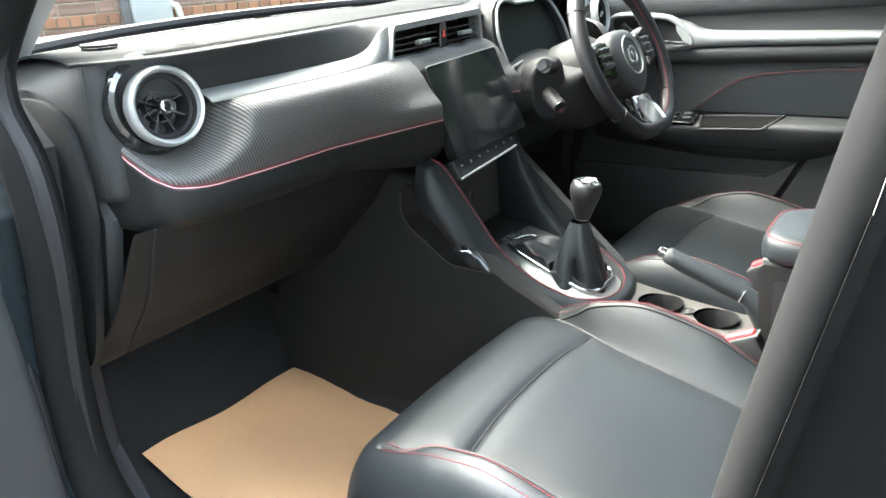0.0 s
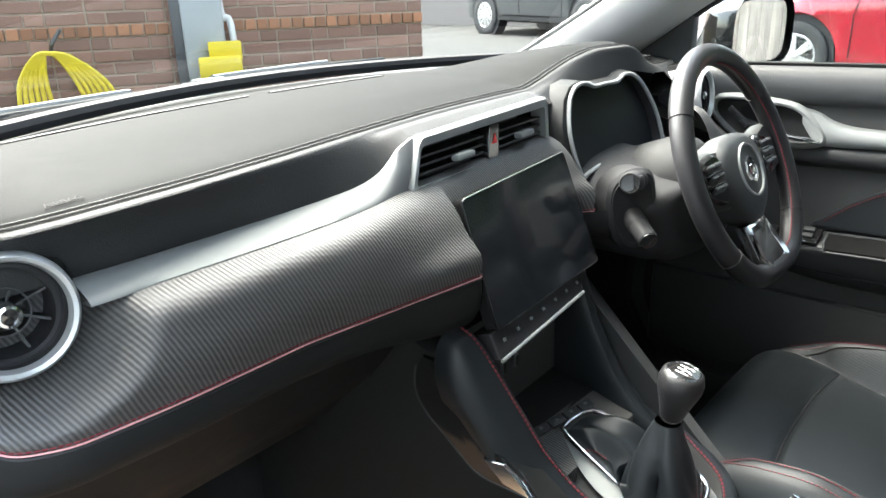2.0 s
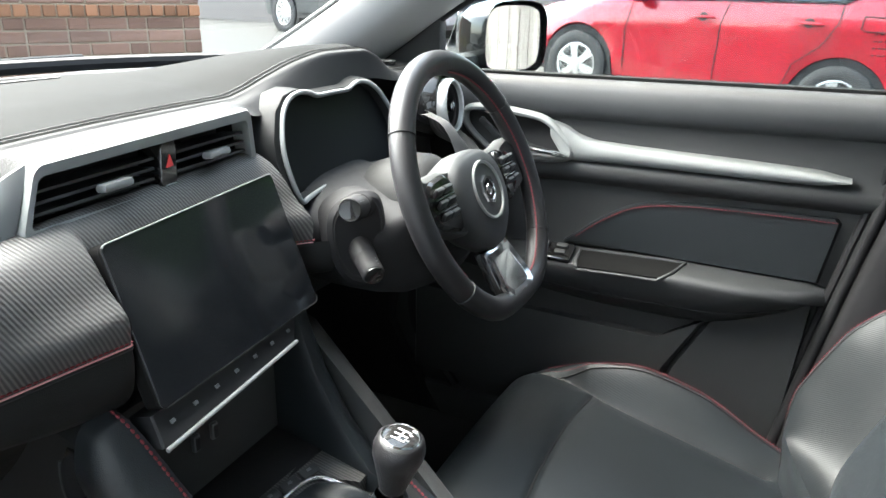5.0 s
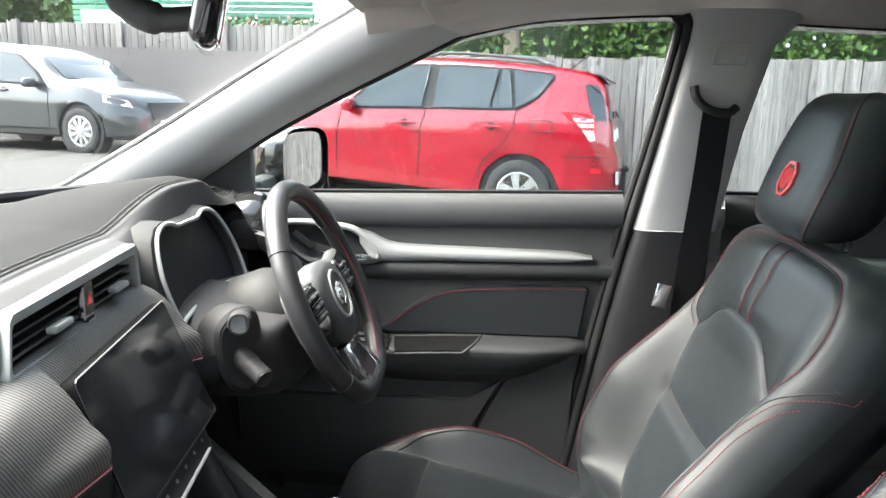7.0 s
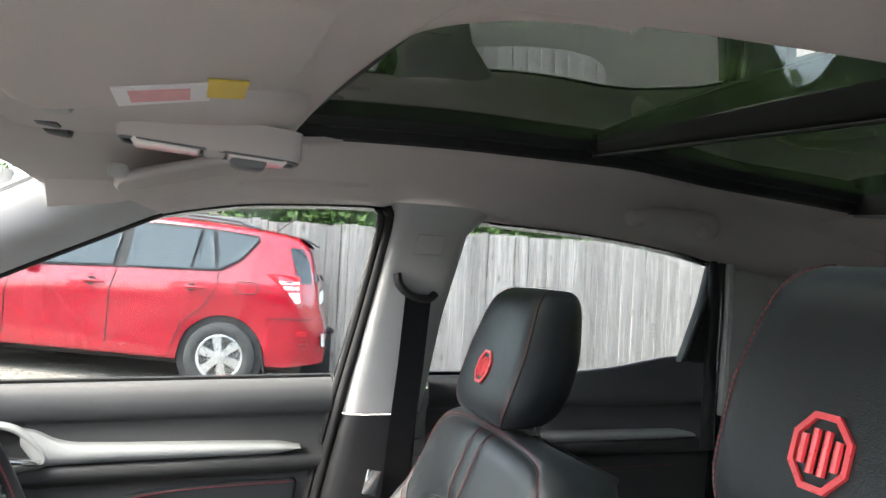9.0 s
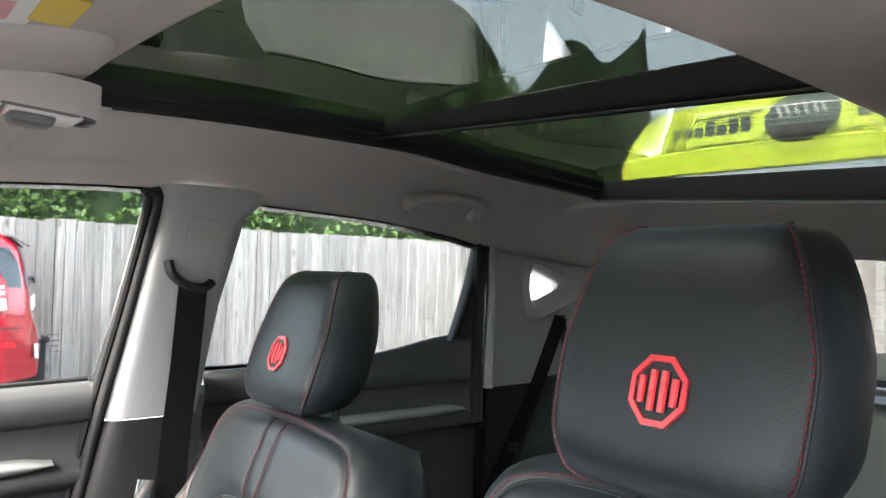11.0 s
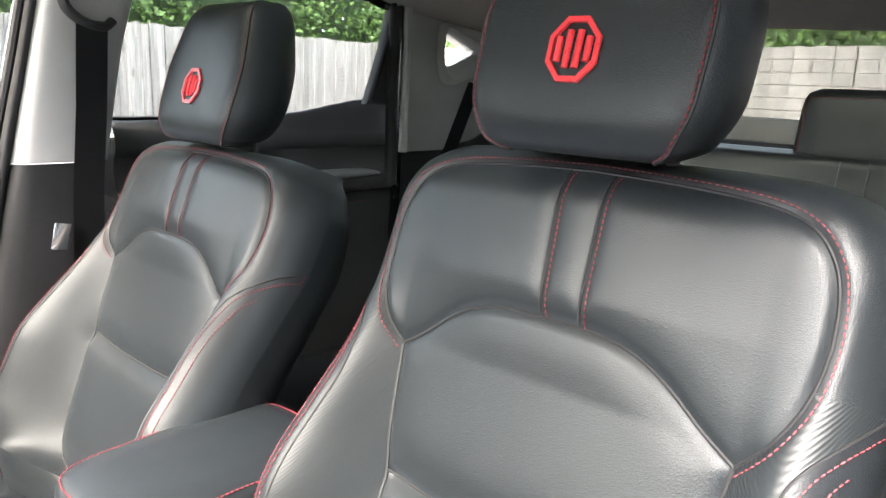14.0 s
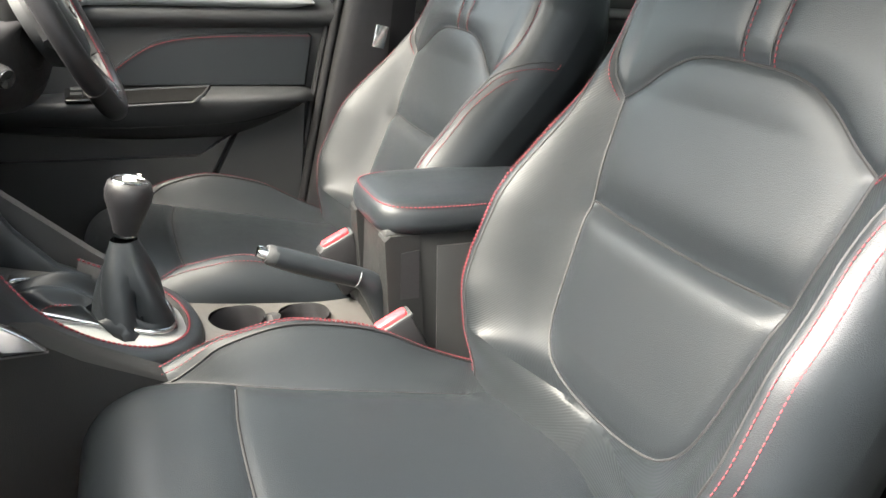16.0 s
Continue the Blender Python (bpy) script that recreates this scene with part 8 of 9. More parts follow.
def parked_car(name, spec, at, heading, label):
    """A parked car in local places: s runs forward from the rear bumper, w out to its right, z up."""
    L, W, hubs, R = spec["length"], spec["half"], spec["hubs"], spec["tyre"]
    car = thing(name, at, label, "car")
    S = np.unique(np.concatenate([np.linspace(0, L, 90), *[np.linspace(h - R * 1.22, h + R * 1.22, 30) for h in hubs]]))
    top = lambda s: float(smooth_ramp(s, *zip(*spec["top"])))
    belt = lambda s: float(smooth_ramp(s, *zip(*spec["belt"])))
    plan = lambda s: float(smooth_ramp(s, [0, 0.10, 0.35, 1.0, L - 1.2, L - 0.45, L - 0.12, L], [0.62, 0.80, 0.95, 1.0, 1.0, 0.93, 0.74, 0.55])) * W

    def low(s):
        z = spec["sill"] + 0.06 * max(0, 1 - s / 0.4) + 0.05 * max(0, 1 - (L - s) / 0.5)
        for h in hubs:
            if abs(s - h) < R * 1.2:
                z = max(z, R + math.sqrt((R * 1.2) ** 2 - (s - h) ** 2))
        return z

    def section(s):
        t, b, p, lo = top(s), min(belt(s), top(s) - 0.03), plan(s), low(s)
        glass = t - b
        tum = 0.26 * glass
        crease = max(lo + 0.02, b - 0.23)
        rows = [(p * 0.965, lo), (p * 0.985, lo * 0.72 + crease * 0.28), (p * 0.990, lo * 0.35 + crease * 0.65), (p * 1.003, lo * 0.12 + crease * 0.88), (p * 1.006, crease), (p * 0.999, crease * 0.75 + b * 0.25), (p * 0.980, b - 0.03), (p * 0.965, b), (p * 0.965 - tum * 0.5, b + glass * 0.5), (p * 0.965 - tum, t - 0.07 * min(1, glass / 0.3)), (p * 0.965 - tum - 0.09, t - 0.015), (p * 0.35, t + 0.008), (0, t + 0.012)]
        return rows

    secs = [section(s) for s in S]
    to = lambda s, w, z: (w, s, z)
    m = Matrix.Translation(at) @ Matrix.Rotation(heading, 4, "Z") @ Matrix.Rotation(spec.get("pitch", 0), 4, "X") @ Matrix.Translation((0, -hubs[0], 0))
    body = []
    for sg in (1, -1):
        body.append(grid([[to(s, sg * w, z) for w, z in sec] for s, sec in zip(S, secs)], flip=(sg < 0)))
    for s, sec, rev in ((S[0], secs[0], 0), (S[-1], secs[-1], 1)):
        loop = [to(s, w, z) for w, z in sec] + [to(s, -w, z) for w, z in sec[-2::-1]]
        body.append((np.array(loop), [tuple(range(len(loop)))[:: (1 if rev else -1)]]))
    part("body", moved(join(*body), m), spec["paint"], car, sharp=50)

    def side(s, z, lift=0.004):
        i = min(max(int(np.searchsorted(S, s)), 1), len(S) - 1)
        sec = section(s)
        w = float(np.interp(z, [r[1] for r in sec], [r[0] for r in sec]))
        return w + lift

    def plate(pts, mat_, nm, lift=0.006, lab="", pr=car):
        for sg in (1, -1):
            out = []
            for s, z in pts:
                out.append(to(s, sg * side(s, z, lift), z))
            part(nm, moved(slab(out if sg > 0 else out[::-1], (-sg * 0.03, 0, 0)), m), mat_, pr, lab, smooth=False)

    def fine(pts, n=8):
        out = []
        for a, b in zip(pts, pts[1:] + pts[:1]):
            for k in range(n):
                out.append((a[0] + (b[0] - a[0]) * k / n, a[1] + (b[1] - a[1]) * k / n))
        return out

    plate(fine(spec["surround"]), "rubber", "window_surround", 0.020, "black window surround")
    for w in spec["windows"]:
        plate(fine(w), "carglass", "side_window", 0.029, "dark reflective side window")
    for a in spec["gaps"]:
        for sg in (1, -1):
            p = [to(s, sg * side(s, z, 0.001), z) for s, z in resample(a, 0.05)]
            part("panel_gap", moved(tube(p, 0.006, 5), m), "seam", car)
    for s, z in spec["handles"]:
        for sg in (1, -1):
            part("handle_bowl", moved(lathe([(0.0, 0.004), (0.040, 0.006), (0.046, 0.0), (0.046, -0.02)], to(s + 0.02, sg * side(s, z, 0.002), z), (sg, 0, 0), 20), m), "seam", car)
            part("door_handle", moved(block(to(s, sg * (side(s, z) + 0.012), z), (0.035, 0.20, 0.032), 0.012), m), spec["paint"], car)
    for h in hubs:
        for sg in (1, -1):
            wc = np.array(to(h, sg * (W * 0.985 - 0.10), R))
            wheel_ = part("wheel", moved(lathe([(R * 0.62, 0.085), (R * 0.70, 0.098), (R * 0.92, 0.10), (R * 0.985, 0.085), (R, 0.05), (R, -0.08), (R * 0.95, -0.10)], wc, (sg, 0, 0), 40), m), "tyre", car, "black tyre")
            rim = part("rim", moved(lathe([(0.0, 0.02), (R * 0.56, 0.03), (R * 0.60, 0.085), (R * 0.65, 0.095), (R * 0.65, 0.06)], wc, (sg, 0, 0), 40), m), "seam", wheel_, "dark wheel well")
            part("rim_edge", moved(lathe([(R * 0.585, 0.085), (R * 0.615, 0.097), (R * 0.655, 0.094), (R * 0.66, 0.07)], wc, (sg, 0, 0), 40), m), "alloy", wheel_, "silver alloy rim")
            n_ = spec["spokes"]
            for q in range(n_):
                a = 2 * math.pi * q / n_ + 0.3
                d, e = np.array([0, math.cos(a), math.sin(a)]), np.array([0, -math.sin(a), math.cos(a)])
                k = spec["spoke_w"]
                pp = [wc + (sg * 0.095, 0, 0) + d * R * 0.10 + e * k * 0.8, wc + (sg * 0.09, 0, 0) + d * R * 0.60 + e * k * 1.25, wc + (sg * 0.09, 0, 0) + d * R * 0.60 - e * k * 1.25, wc + (sg * 0.095, 0, 0) + d * R * 0.10 - e * k * 0.8]
                part("rim_spoke", moved(slab(pp, (-sg * 0.03, 0, 0), 0.008), m), "alloy", wheel_, "silver spoke")
            part("rim_hub", moved(lathe([(R * 0.16, 0.08), (R * 0.15, 0.10), (R * 0.07, 0.105), (0, 0.106)], wc, (sg, 0, 0), 24), m), "alloy", wheel_)
            part("wheel_housing", moved(lathe([(R * 1.19, 0.06), (R * 1.17, -0.15), (0, -0.16)], wc, (sg, 0, 0), 40), m), "seam", car, "dark wheel housing")
    if spec.get("flaps"):
        for h in hubs:
            for sg in (1, -1):
                part("mud_flap", moved(block(to(h - R * 1.22, sg * (W - 0.11), 0.34), (0.20, 0.02, 0.34), 0.006, (-14, 0, 0)), m), "rubber", car, "black mud flap")
        part("aerial", moved(tube([to(0.72, 0.0, top(0.72)), to(0.50, 0.0, top(0.72) + 0.20)], 0.006, 6), m), "rubber", car, "short black roof aerial")
        part("rear_wiper", moved(tube([to(0.12, 0.0, 1.24), to(0.14, -0.35, 1.30)], 0.012, 6), m), "rubber", car)
    part("underbody", moved(block(to(L / 2, 0, 0.30), (W * 1.5, L * 0.9, 0.14), 0.02), m), "seam", car)
    plate(fine(spec["sillstrip"]), "rubber" if spec["paint"] != "redpaint" else "redpaint", "sill", 0.012)
    for pts, mat_, nm, lab in spec["lamps"]:
        plate(fine(pts, 4), mat_, nm, 0.010, lab)
    for pts, mat_, nm, lab in spec["faces"]:
        out = [to(s, w, z) for s, w, z in pts]
        part(nm, moved(slab(out, (0, 0.03 if out[0][1] < L / 2 else -0.03, 0), 0.008), m), mat_, car, lab)
    for sg in (1, -1):
        mi = part("mirror", moved(block(to(spec["mirror"][0], sg * (W + 0.10), spec["mirror"][1]), (0.20, 0.12, 0.14), 0.045, seg=3), m), spec["paint"], car)
        part("mirror_arm", moved(block(to(spec["mirror"][0], sg * (W - 0.01), spec["mirror"][1] - 0.05), (0.10, 0.06, 0.03), 0.01), m), "rubber", car)
        if spec["rails"]:
            a, b = spec["rails"]
            part("roof_rail", moved(tube([to(s, sg * (W * 0.965 - 0.26 * (top(s) - belt(s)) - 0.10), top(s) + (0.045 if 0.1 < k < 0.9 else 0.01)) for k, s in [(k, a + (b - a) * k) for k in np.linspace(0, 1, 14)]], 0.018, 8), m), "rail", car, "dark grey roof rail")
    return car


RED = dict(length=4.60, half=0.925, hubs=(1.04, 3.70), tyre=0.36, sill=0.31, paint="redpaint", spokes=6, spoke_w=0.040, pitch=radians(3.5), flaps=True,
    top=[(0, 0.62), (0.05, 0.84), (0.09, 0.93), (0.12, 1.05), (0.16, 1.30), (0.27, 1.59), (0.46, 1.685), (1.1, 1.735), (1.7, 1.745), (2.2, 1.725), (2.7, 1.60), (3.1, 1.31), (3.38, 1.14), (3.7, 1.07), (4.15, 0.99), (4.48, 0.86), (4.60, 0.66)],
    belt=[(0, 0.80), (0.22, 1.0), (0.5, 1.27), (1.15, 1.25), (2.04, 1.19), (3.0, 1.115), (3.4, 1.05), (4.60, 0.62)],
    surround=[(0.93, 1.375), (1.13, 1.245), (1.40, 1.225), (2.10, 1.18), (3.06, 1.105), (3.02, 1.19), (2.78, 1.455), (2.52, 1.61), (2.25, 1.645), (1.8, 1.665), (1.23, 1.665), (0.80, 1.645), (0.775, 1.60)],
    windows=[[(2.18, 1.195), (3.02, 1.13), (2.97, 1.20), (2.75, 1.43), (2.50, 1.585), (2.25, 1.62), (2.14, 1.625)], [(1.43, 1.24), (2.05, 1.20), (2.03, 1.63), (1.38, 1.645)], [(1.18, 1.26), (1.40, 1.245), (1.345, 1.645), (1.26, 1.645)], [(1.145, 1.268), (1.22, 1.645), (0.83, 1.625), (0.80, 1.60), (0.94, 1.39)]],
    gaps=[[(2.13, 1.17), (2.18, 0.96), (2.17, 0.40)], [(3.12, 1.08), (3.16, 0.8), (3.14, 0.40)], [(1.14, 1.23), (1.15, 1.07), (1.25, 0.87), (1.46, 0.68), (1.53, 0.43)], [(0.96, 1.155), (0.75, 1.16), (0.735, 1.14), (0.74, 1.04), (0.95, 1.03), (0.965, 1.05), (0.96, 1.155)], [(0.16, 0.83), (0.62, 0.80)]],
    handles=[(2.34, 1.01), (1.37, 1.05)], sillstrip=[(1.54, 0.33), (3.22, 0.33), (3.22, 0.41), (1.54, 0.41)],
    lamps=[([(0.68, 1.265), (0.33, 1.265), (0.275, 1.0), (0.34, 0.975), (0.44, 1.10)], "lampred", "tail_lamp", "red tail lamp with clear bands"), ([(0.47, 1.56), (0.33, 1.20), (0.20, 1.20), (0.25, 1.42), (0.34, 1.56)], "carglass", "rear_glass_return", "dark rear glass wrapping the corner"), ([(0.54, 1.205), (0.335, 1.215), (0.33, 1.185), (0.51, 1.172)], "lampclear", "lamp_band", "clear lamp band"), ([(0.49, 1.155), (0.325, 1.165), (0.32, 1.130), (0.46, 1.118)], "lampclear", "lamp_band", "clear lamp band"), ([(0.43, 1.09), (0.315, 1.10), (0.29, 1.0), (0.34, 0.985)], "lampclear", "reversing_lamp", "clear reversing lamp"), ([(4.15, 0.80), (4.45, 0.74), (4.36, 0.88), (4.16, 0.93)], "lampclear", "head_lamp", "clear head lamp"), ([(0.30, 0.70), (0.20, 0.71), (0.19, 0.655), (0.29, 0.65)], "lampred", "reflector", "red bumper reflector")],
    faces=[([(0.095, -0.45, 0.98), (0.095, 0.45, 0.98), (0.115, 0.42, 1.10), (0.115, -0.42, 1.10)], "white", "plate_recess", "pale number plate"), ([(0.14, -0.70, 1.22), (0.14, 0.70, 1.22), (0.25, 0.60, 1.58), (0.25, -0.60, 1.58)], "carglass", "rear_window", "dark rear window"), ([(0.0, -0.72, 0.55), (0.0, 0.72, 0.55), (0.02, 0.72, 0.68), (0.02, -0.72, 0.68)], "greymetal", "bumper_step", "pale bumper step"), ([(0.20, -0.62, 1.605), (0.20, 0.62, 1.605), (0.36, 0.62, 1.680), (0.36, -0.62, 1.680)], "rubber", "spoiler", "dark roof spoiler")],
    mirror=(3.0, 1.15), rails=(0.80, 2.30))
red_dir = -0.2085
red_car = parked_car("red_car", RED, (7.90, -0.94, gz_(0, -0.94)), red_dir, "red five-door off-road car parked by the fence")

GREY = dict(length=4.55, half=0.92, hubs=(0.90, 3.60), tyre=0.35, sill=0.28, paint="greypaint", spokes=10, spoke_w=0.022, pitch=radians(-0.5),
    top=[(0, 0.80), (0.1, 1.05), (0.3, 1.35), (0.7, 1.58), (1.6, 1.66), (2.2, 1.62), (2.7, 1.48), (3.2, 1.14), (3.5, 1.06), (4.1, 0.97), (4.4, 0.86), (4.55, 0.66)],
    belt=[(0, 0.86), (0.5, 1.14), (1.5, 1.05), (2.8, 1.0), (3.4, 0.97), (4.55, 0.6)],
    surround=[(0.72, 1.14), (1.1, 1.09), (1.9, 1.05), (3.0, 1.015), (2.78, 1.23), (2.42, 1.47), (1.95, 1.54), (1.25, 1.52), (0.82, 1.43)],
    windows=[[(1.95, 1.07), (2.95, 1.03), (2.75, 1.22), (2.4, 1.46), (1.98, 1.53)], [(1.15, 1.10), (1.88, 1.07), (1.90, 1.53), (1.25, 1.51)], [(0.75, 1.16), (1.08, 1.11), (1.18, 1.50), (0.85, 1.42)]],
    gaps=[[(1.92, 1.04), (1.92, 0.36)], [(3.05, 0.98), (3.02, 0.36)]], handles=[(2.15, 0.93), (1.25, 0.95)], sillstrip=[(1.30, 0.28), (3.2, 0.28), (3.2, 0.38), (1.30, 0.38)],
    lamps=[([(4.02, 0.80), (4.40, 0.72), (4.34, 0.82), (4.0, 0.90)], "lampclear", "head_lamp", "clear slanting head lamp")],
    faces=[([(4.58, -0.42, 0.55), (4.58, 0.42, 0.55), (4.53, 0.48, 0.80), (4.53, -0.48, 0.80)][::-1], "seam", "grille", "dark grille with silver edge"), ([(4.60, -0.26, 0.42), (4.60, 0.26, 0.42), (4.59, 0.26, 0.53), (4.59, -0.26, 0.53)][::-1], "white", "plate", "pale number plate"), ([(2.78, -0.62, 1.44), (2.78, 0.62, 1.44), (3.24, 0.70, 1.13), (3.24, -0.70, 1.13)], "carglass", "windscreen", "pale reflecting windscreen")],
    mirror=(2.80, 1.05), rails=None)
grey_dir = math.atan2(0.72, -2.61)
parked_car("grey_car", GREY, (11.49, 8.05, gz_(0, 8.05)), grey_dir, "blue-grey off-road car parked before the grey wall")

# hedge and bank
def leaves(count, box, seed, size=(0.05, 0.11), clump=None):
    rng = np.random.default_rng(seed)
    (x0, y0, z0), (x1, y1, z1) = box
    c = rng.uniform((x0, y0, z0), (x1, y1, z1), (count, 3))
    if clump is not None:
        keep = np.array([noise.noise(Vector(p) * clump) > -0.12 for p in c])
        c = c[keep]
    n = len(c)
    d = rng.normal(size=(n, 3))
    d /= np.linalg.norm(d, axis=1)[:, None]
    u = np.cross(d, rng.normal(size=(n, 3)))
    u /= np.linalg.norm(u, axis=1)[:, None]
    w = np.cross(d, u)
    s = rng.uniform(*size, n)[:, None]
    v = np.stack([c - u * s * 0.6, c - u * s * 0.1 + w * s * 0.42 + d * s * 0.1, c + u * s * 0.7, c - u * s * 0.1 - w * s * 0.42 + d * s * 0.1], 1).reshape(-1, 3)
    f = np.arange(n * 4).reshape(-1, 4)
    f = np.concatenate([f[:, [0, 1, 2]], f[:, [0, 2, 3]]])
    return v, f.tolist()


# raised towards the rear to close off sky behind the roof glass
def bank_top(y):
    return 4.2 + 0.8 * math.sin(y * 0.7) + 0.5 * math.sin(y * 1.9 + 1) + 2.2 * min(1.0, max(0.0, (-1.0 - y) / 2.0))


hedge = thing("hedge", (10.2, -4.5, 0), "dense green bramble hedge behind the fence", "hedge", kind="stuff")
core = [[(9.75 + 0.35 * k + 0.35 * noise.noise(Vector((y * 1.3, k * 2.0, 0.3))), y, -0.8 + (bank_top(y) + 0.8) * k) for k in np.linspace(0, 1, 14)] for y in np.linspace(-16, 0.7, 70)]
# dark sheet behind the leaves stands for the hedge's shaded depth
part("shade_backing", grid(core, flip=True), "leaf_dark", hedge, "dark inner growth", kind="stuff")
part("foliage", leaves(44000, ((9.25, -16, 1.3), (10.3, 0.8, 5.2)), 5, clump=1.6), "leaf", hedge, "bright mixed leaves", smooth=False, kind="stuff")
rng = random.Random(3)
for q in range(16):
    y, z = rng.uniform(-11, -1), rng.uniform(1.9, 3.0)
    part("bindweed_flower", lathe([(0.0, 0.0), (0.006, 0.01), (0.018, 0.026), (0.024, 0.027)], (9.22, y, z), (-1, -0.2, 0.2), 12), "white", hedge, "white trumpet flower")
hedge2 = thing("hedge", (0, -11, 0), "green and straw-coloured growth behind the rear fence", "hedge", kind="stuff")
part("foliage", leaves(14000, ((-4, -11.5, 1.1), (9, -9.4, 2.6)), 8, clump=1.6), "leaf", hedge2, smooth=False, kind="stuff")
# same shade-coloured sheet behind the rear growth
part("shade_backing", grid([[(x, -10.6 + 0.3 * noise.noise(Vector((x, k, 2))), -1.0 + 3.3 * k) for k in np.linspace(0, 1, 6)] for x in np.linspace(-8, 12, 40)]), "leaf_dark", hedge2, kind="stuff")
trunk = thing("tree", (9.9, -0.6, 0), "grey tree trunk among the hedge", "tree")
part("trunk", tube(spline([(9.7, -0.75, -0.2), (9.72, -0.74, 2.0), (9.8, -0.70, 4.0), (9.9, -0.8, 6.0)], 16), np.linspace(0.13, 0.08, 16), 10), "bark", trunk)
part("limb", tube(spline([(9.78, -0.70, 3.5), (9.5, -1.3, 4.4), (9.2, -1.9, 5.0)], 10), np.linspace(0.06, 0.02, 10), 8), "bark", trunk)
part("crown", leaves(9000, ((8.2, -3.2, 3.8), (10.8, 0.8, 6.5)), 12, clump=1.2), "leaf", trunk, smooth=False)

# block paving under the red car
rp_ = np.random.default_rng(9)
pv_, k_ = [], 0
for i in range(26):
    for j in range(30):
        x, y = 6.1 + 0.105 * i, -2.4 + 0.21 * j + (0.105 if i % 2 else 0)
        zz = gz_(x, y) + 0.012 + rp_.uniform(-0.002, 0.002)
        a_, b_ = 0.048, 0.1005
        pv_.append((np.array([(x - a_, y - b_, zz - 0.02 - 0.0076), (x + a_, y - b_, zz - 0.02 - 0.0076), (x + a_, y + b_, zz - 0.02 + 0.0076), (x - a_, y + b_, zz - 0.02 + 0.0076), (x - a_ + 0.004, y - b_ + 0.004, zz - 0.0073), (x + a_ - 0.004, y - b_ + 0.004, zz - 0.0073), (x + a_ - 0.004, y + b_ - 0.004, zz + 0.0073), (x - a_ + 0.004, y + b_ - 0.004, zz + 0.0073)]), [(4, 5, 6, 7), (0, 1, 5, 4), (1, 2, 6, 5), (2, 3, 7, 6), (3, 0, 4, 7)]))
part("paving", join(*pv_), "paver", None, "grey-brown block paving under the red car", smooth=False, kind="structure", category="pavement")
# planter and gravel by the red car
gv_ = np.random.default_rng(2)
pb = [block((8.7 + gv_.uniform(-0.35, 0.35), -2.4 + gv_.uniform(-0.9, 0.6), gz_(0, -2.4) + 0.01), (0.05, 0.04, 0.03), 0.01, (gv_.uniform(0, 90), gv_.uniform(0, 90), 0), 1) for _ in range(220)]
part("gravel", join(*pb), "gravel", None, "pale gravel strip along the fence", kind="stuff", category="gravel")
pbx = thing("planter_box", (8.55, -1.95, gz_(0, -1.95)), "dark plastic box standing by the fence", "box")
part("box", block((8.55, -1.95, gz_(0, -1.95) + 0.30), (0.45, 0.45, 0.60), 0.03), "rubber", pbx)
part("rim", block((8.55, -1.95, gz_(0, -1.95) + 0.60), (0.50, 0.50, 0.06), 0.015), "rubber", pbx)

# added out of view: keeps low daylight out of the open door
part("light_block_left", block((-2.9, -1.5, 1.8), (0.2, 12.0, 4.6), 0.02), "darkwall", None, "plain dark grey building wall on the passenger's side", category="wall", kind="structure")

# grey wall, boarded planter, shed, far house
part("wall_grey", slab([(13.0, 0.5, -1), (13.0, 14, -1), (13.0, 14, 2.15), (13.0, 0.5, 1.93)][::-1], (0.15, 0, 0)), "greywall", None, "long grey felted boundary wall", smooth=False, category="wall", kind="structure")
shed = thing("green_shed", (18, 8, 0), "green corrugated shed behind the wall", "shed")
part("wall", slab([(18, 4.0, 0), (18, 10.2, 0), (18, 10.2, 3.2), (18, 4.0, 3.2)][::-1], (0.2, 0, 0)), "shed", shed, smooth=False)
for q in range(16):
    part("cladding_board", block((17.96, 7.1, 1.6 + 0.14 * q), (0.05, 6.2, 0.11), 0.01), "shed", shed)
part("roof", slab([(17.6, 3.6, 3.9), (17.6, 10.5, 3.9), (21, 10.5, 4.8), (21, 3.6, 4.8)], (0, 0, 0.1)), "shed", shed, "green shed roof", smooth=False)
part("white_panel", block((17.88, 9.1, 3.05), (0.06, 1.7, 0.33), 0.01), "white", shed, "white panel")
house = thing("far_house", (26, 20, 0), "pale house among trees", "house")
part("wall", block((26, 21, 1.6), (5, 5, 4.0), 0.05), "white", house)
part("roof", slab([(23, 18, 3.6), (23, 24, 3.6), (26, 24, 5.2), (26, 18, 5.2)], (0, 0, 0.2)), "bark", house, smooth=False)
for i_, (tx, ty, r) in enumerate(((30, 22, 5), (26, 15.5, 3), (24, 27, 4))):
    tr = thing("tree", (tx, ty, 0), "broad green tree far behind the wall", "tree", "far trees")
    part("trunk", tube([(tx, ty, 0), (tx, ty, r * 0.9)], [0.35, 0.2], 8), "bark", tr)
    part("crown", leaves(4200, ((tx - r, ty - r, r * 0.5), (tx + r, ty + r, r * 1.7)), 20 + i_, (0.25, 0.5), 0.5), "leaf", tr, smooth=False)
pf = thing("planter_fence", (14, 6, 2), "weathered low board fence with flowers on the wall", "fence")
for q in range(60):
    y = 2.6 + 0.14 * q
    part("board", block((13.6, y, 2.22), (0.03, 0.13, 0.58 + 0.03 * math.sin(q * 1.7)), 0.005), "wood", pf)
for q in range(5):
    part("post", block((13.55, 2.6 + 2.1 * q, 2.22), (0.10, 0.12, 0.68), 0.01), "wood", pf)
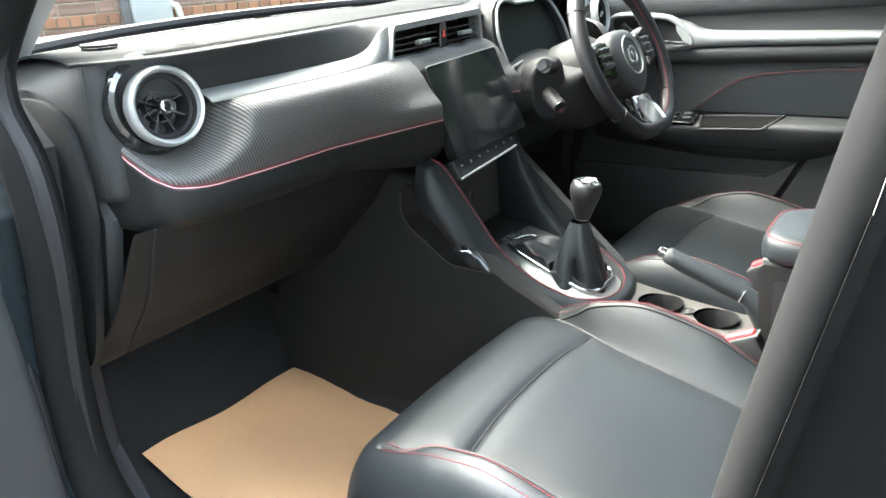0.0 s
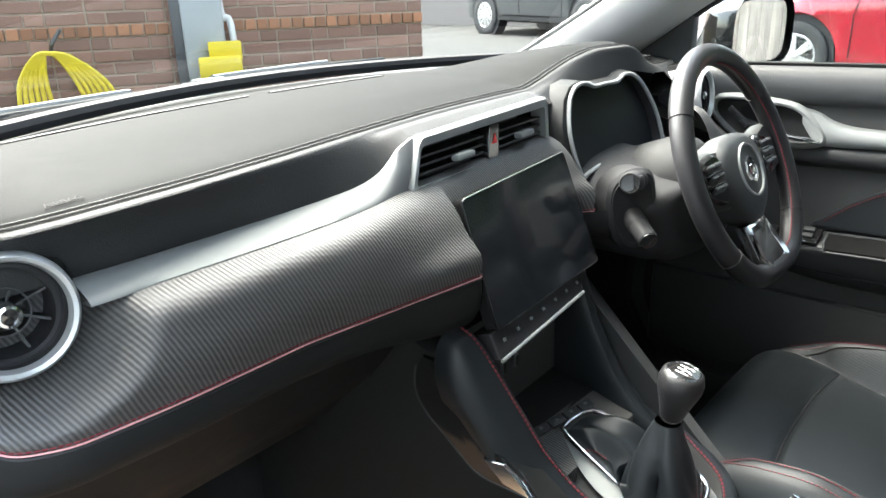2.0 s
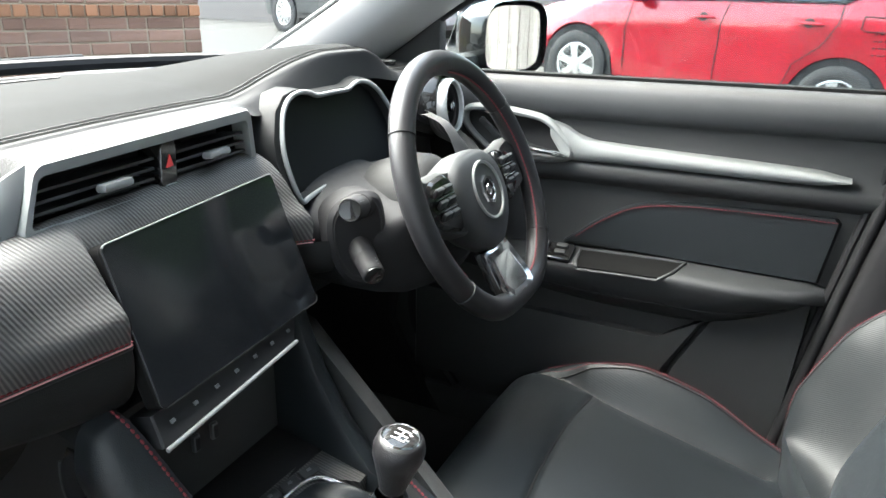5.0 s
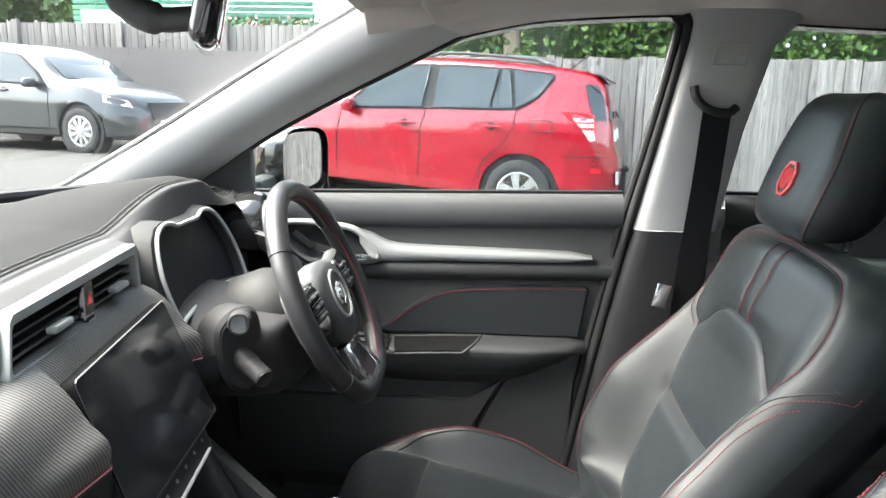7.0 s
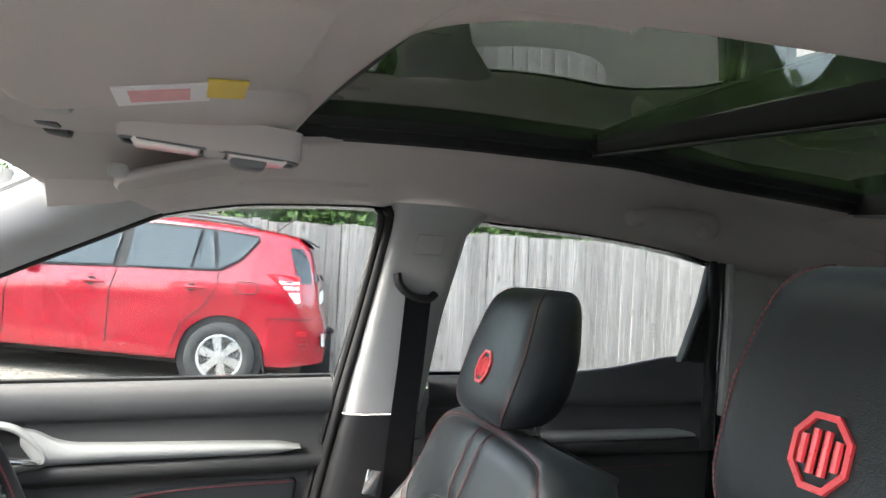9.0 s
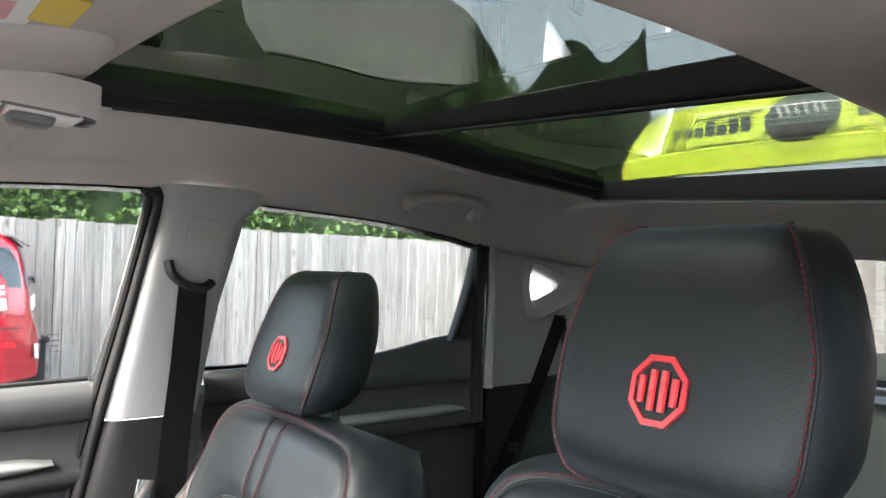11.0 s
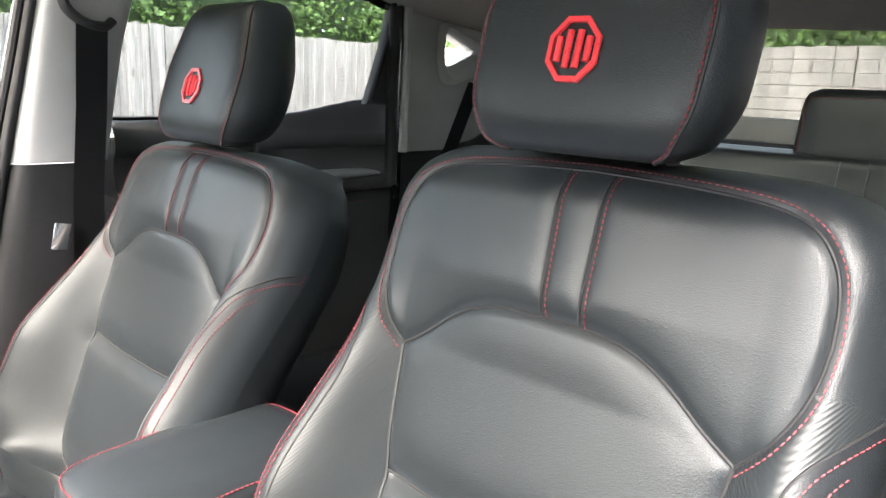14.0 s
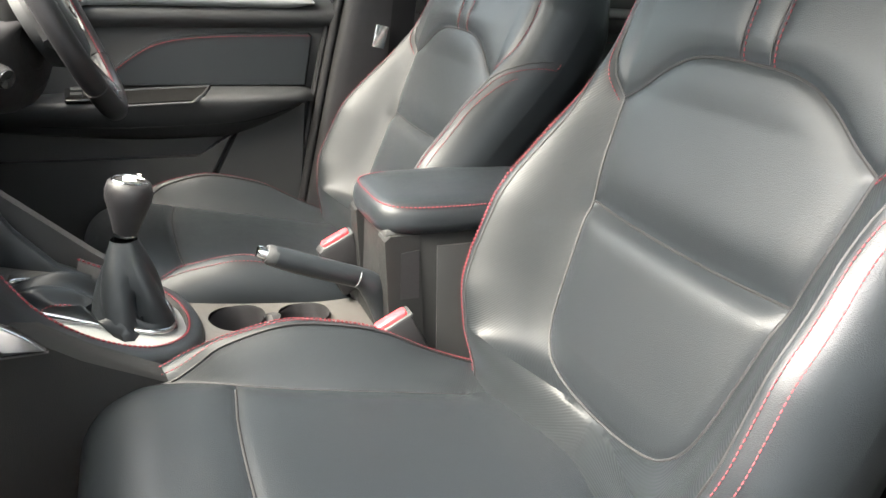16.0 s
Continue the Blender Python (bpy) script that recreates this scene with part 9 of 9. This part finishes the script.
flw = thing("flowers", (13.9, 5, 2.6), "pink and white flowers along the board fence", "flowers", kind="stuff")
part("leafage", leaves(420, ((13.6, 2.6, 2.48), (14.0, 6.5, 2.66)), 31), "leaf", flw, smooth=False, kind="stuff")
part("blossom", leaves(60, ((13.55, 2.8, 2.52), (13.9, 6.2, 2.70)), 33), "pink_print", flw, smooth=False, kind="stuff")

# meter box, pipe, yellow box and hose on the brick wall
CN, DL, NN = np.array([3.15, 3.05, 0]), np.array([-0.878, 0.479, 0]), np.array([-0.479, -0.878, 0])
on = lambda d, z, o=0.0: CN + DL * d + NN * o + (0, 0, z)
ang_w = math.degrees(math.atan2(DL[1], DL[0])) + 180
mbx = thing("meter_box", on(1.48, 0.9), "grey electricity meter box with pipe on the brick wall", "meter box")
part("case", block(tuple(on(1.47, 1.10, 0.06)), (0.25, 0.12, 0.86), 0.02, (0, 0, ang_w)), "greymetal", mbx)
# darker grey block stands for the case's shaded flank
part("shade_side", block(tuple(on(1.62, 1.10, 0.04)), (0.07, 0.08, 0.95), 0.01, (0, 0, ang_w)), "piping", mbx)
part("pipe", tube(spline([on(1.36, 1.6, 0.05), on(1.35, 1.10, 0.05), on(1.30, 1.02, 0.06), on(1.285, 0.6, 0.06), on(1.285, 0.0, 0.06)], 24), 0.022, 10), "white", mbx, "white plastic pipe")
yb = thing("yellow_box", on(1.22, 0.8, 0.08), "bright yellow plastic holder hanging on the pipe", "holder")
part("upper", block(tuple(on(1.36, 0.86, 0.16)), (0.20, 0.05, 0.12), 0.01, (0, 0, ang_w)), "yellow", yb)
part("lower", block(tuple(on(1.40, 0.765, 0.18)), (0.26, 0.07, 0.13), 0.012, (0, 0, ang_w)), "yellow", yb)
hose = thing("hose", on(2.35, 0.8, 0.1), "coil of yellow hose hanging on a wall hook", "hose")
for q in range(6):
    w_ = 0.05 + 0.035 * q
    part("loop", tube(spline([on(2.34 + w_, 0.55, 0.10 + 0.01 * q), on(2.36 + w_ * 0.8, 0.74, 0.11), on(2.37 + w_ * 0.3, 0.88, 0.12), on(2.36, 0.90, 0.13), on(2.33 - w_ * 0.4, 0.87, 0.12), on(2.28 - w_ * 0.9, 0.72, 0.11), on(2.24 - w_, 0.55, 0.10)], 24), 0.014, 8), "yellow", hose)
part("hook", tube([on(2.36, 0.88, 0.0), on(2.33, 0.95, 0.12), on(2.27, 1.03, 0.14)], 0.012, 8), "piping", hose, "grey wall hook")

# ---- fence boards and bricks ----
def board_mesh(w, h, t):
    v, f = block((0, 0, h / 2), (t, w, h), 0.006, seg=1)
    me = bpy.data.meshes.new("fence_board")
    me.from_pydata([tuple(p) for p in v], [], f)
    me.materials.append(M["wood"])
    return me


def fence(name, p0, p1, top0, top1, label):
    fe = thing(name, p0, label, "fence")
    d = Vector(p1) - Vector(p0)
    n_ = int(d.length / 0.108)
    ang = math.atan2(d.y, d.x) - math.pi / 2
    base = [board_mesh(0.118, 2.35, 0.018), board_mesh(0.112, 2.34, 0.016), board_mesh(0.104, 2.36, 0.018)]
    rr_ = random.Random(7)
    for q in range(n_):
        u = (q + 0.5) / n_
        ob = new("board", base[rr_.randrange(3)])
        ob.parent = fe
        top_z = top0 + (top1 - top0) * u + rr_.uniform(-0.012, 0.012)
        nrm = Vector((-math.cos(ang), -math.sin(ang), 0)) * (0.012 if q % 2 else 0.0)
        ob.matrix_local = Matrix.Translation(d * u + nrm + Vector((0, 0, top_z - 2.35 - p0[2]))) @ Matrix.Rotation(ang + rr_.uniform(-0.03, 0.03), 4, "Z") @ Matrix.Rotation(rr_.uniform(-0.004, 0.004), 4, "X")
    for z in (0.25, 1.0, 1.6):
        part("rail", moved(block((-0.06, d.length / 2, z), (0.04, d.length, 0.09), 0.005), Matrix.Translation(p0) @ Matrix.Rotation(ang, 4, "Z")), "wood", fe)
    return fe


fence("fence", (9.0, 1.0, 0), (9.0, -9.3, 0), 1.76, 1.80, "weathered grey close-board fence behind the red car")
fence("fence", (9.0, -9.15, 0), (-3.5, -9.0, 0), 1.72, 1.72, "weathered grey close-board fence behind the parked car")

bw = thing("brick_wall", tuple(CN), "red-brown brick wall with pale mortar in front of the bonnet", "wall", kind="structure")
part("mortar", slab([on(0.004, -0.4), on(4.2, -0.4), on(4.2, 1.98), on(0.004, 1.98)][::-1], -NN * 0.22), "mortar", bw, "pale mortar joints", smooth=False)


def brick_mesh(w, h, mat_):
    v, f = block((0, 0, 0), (w, 0.10, h), 0.004, seg=1)
    me = bpy.data.meshes.new("brick")
    me.from_pydata([tuple(p) for p in v], [], f)
    me.materials.append(M[mat_])
    return me


stretch, header, small = brick_mesh(0.215, 0.065, "brick"), brick_mesh(0.1025, 0.065, "brick"), brick_mesh(0.066, 0.065, "brick_orange")
rb2 = random.Random(11)
for c in range(26):
    z = 0.60 + 0.075 * c - 0.045
    if z > 1.95:
        break
    d_ = 0.0
    k_ = c % 2
    string = abs(z - 0.99) < 0.038
    while d_ < 3.3:
        if string:
            w_, me = 0.066, small
        else:
            w_, me = ((0.215, stretch) if k_ % 2 == 0 else (0.1025, header)) if c % 2 else ((0.1025, header) if k_ == 0 else (0.215, stretch))
        k_ += 1
        ob = new("brick", me)
        ob.parent = bw
        pos = on(d_ + w_ / 2, z, rb2.uniform(-0.002, 0.003) - 0.043 + (0.012 if string else 0)) - CN
        ob.matrix_local = Matrix.Translation(pos) @ Matrix.Rotation(radians(ang_w), 4, "Z")
        d_ += w_ + 0.010
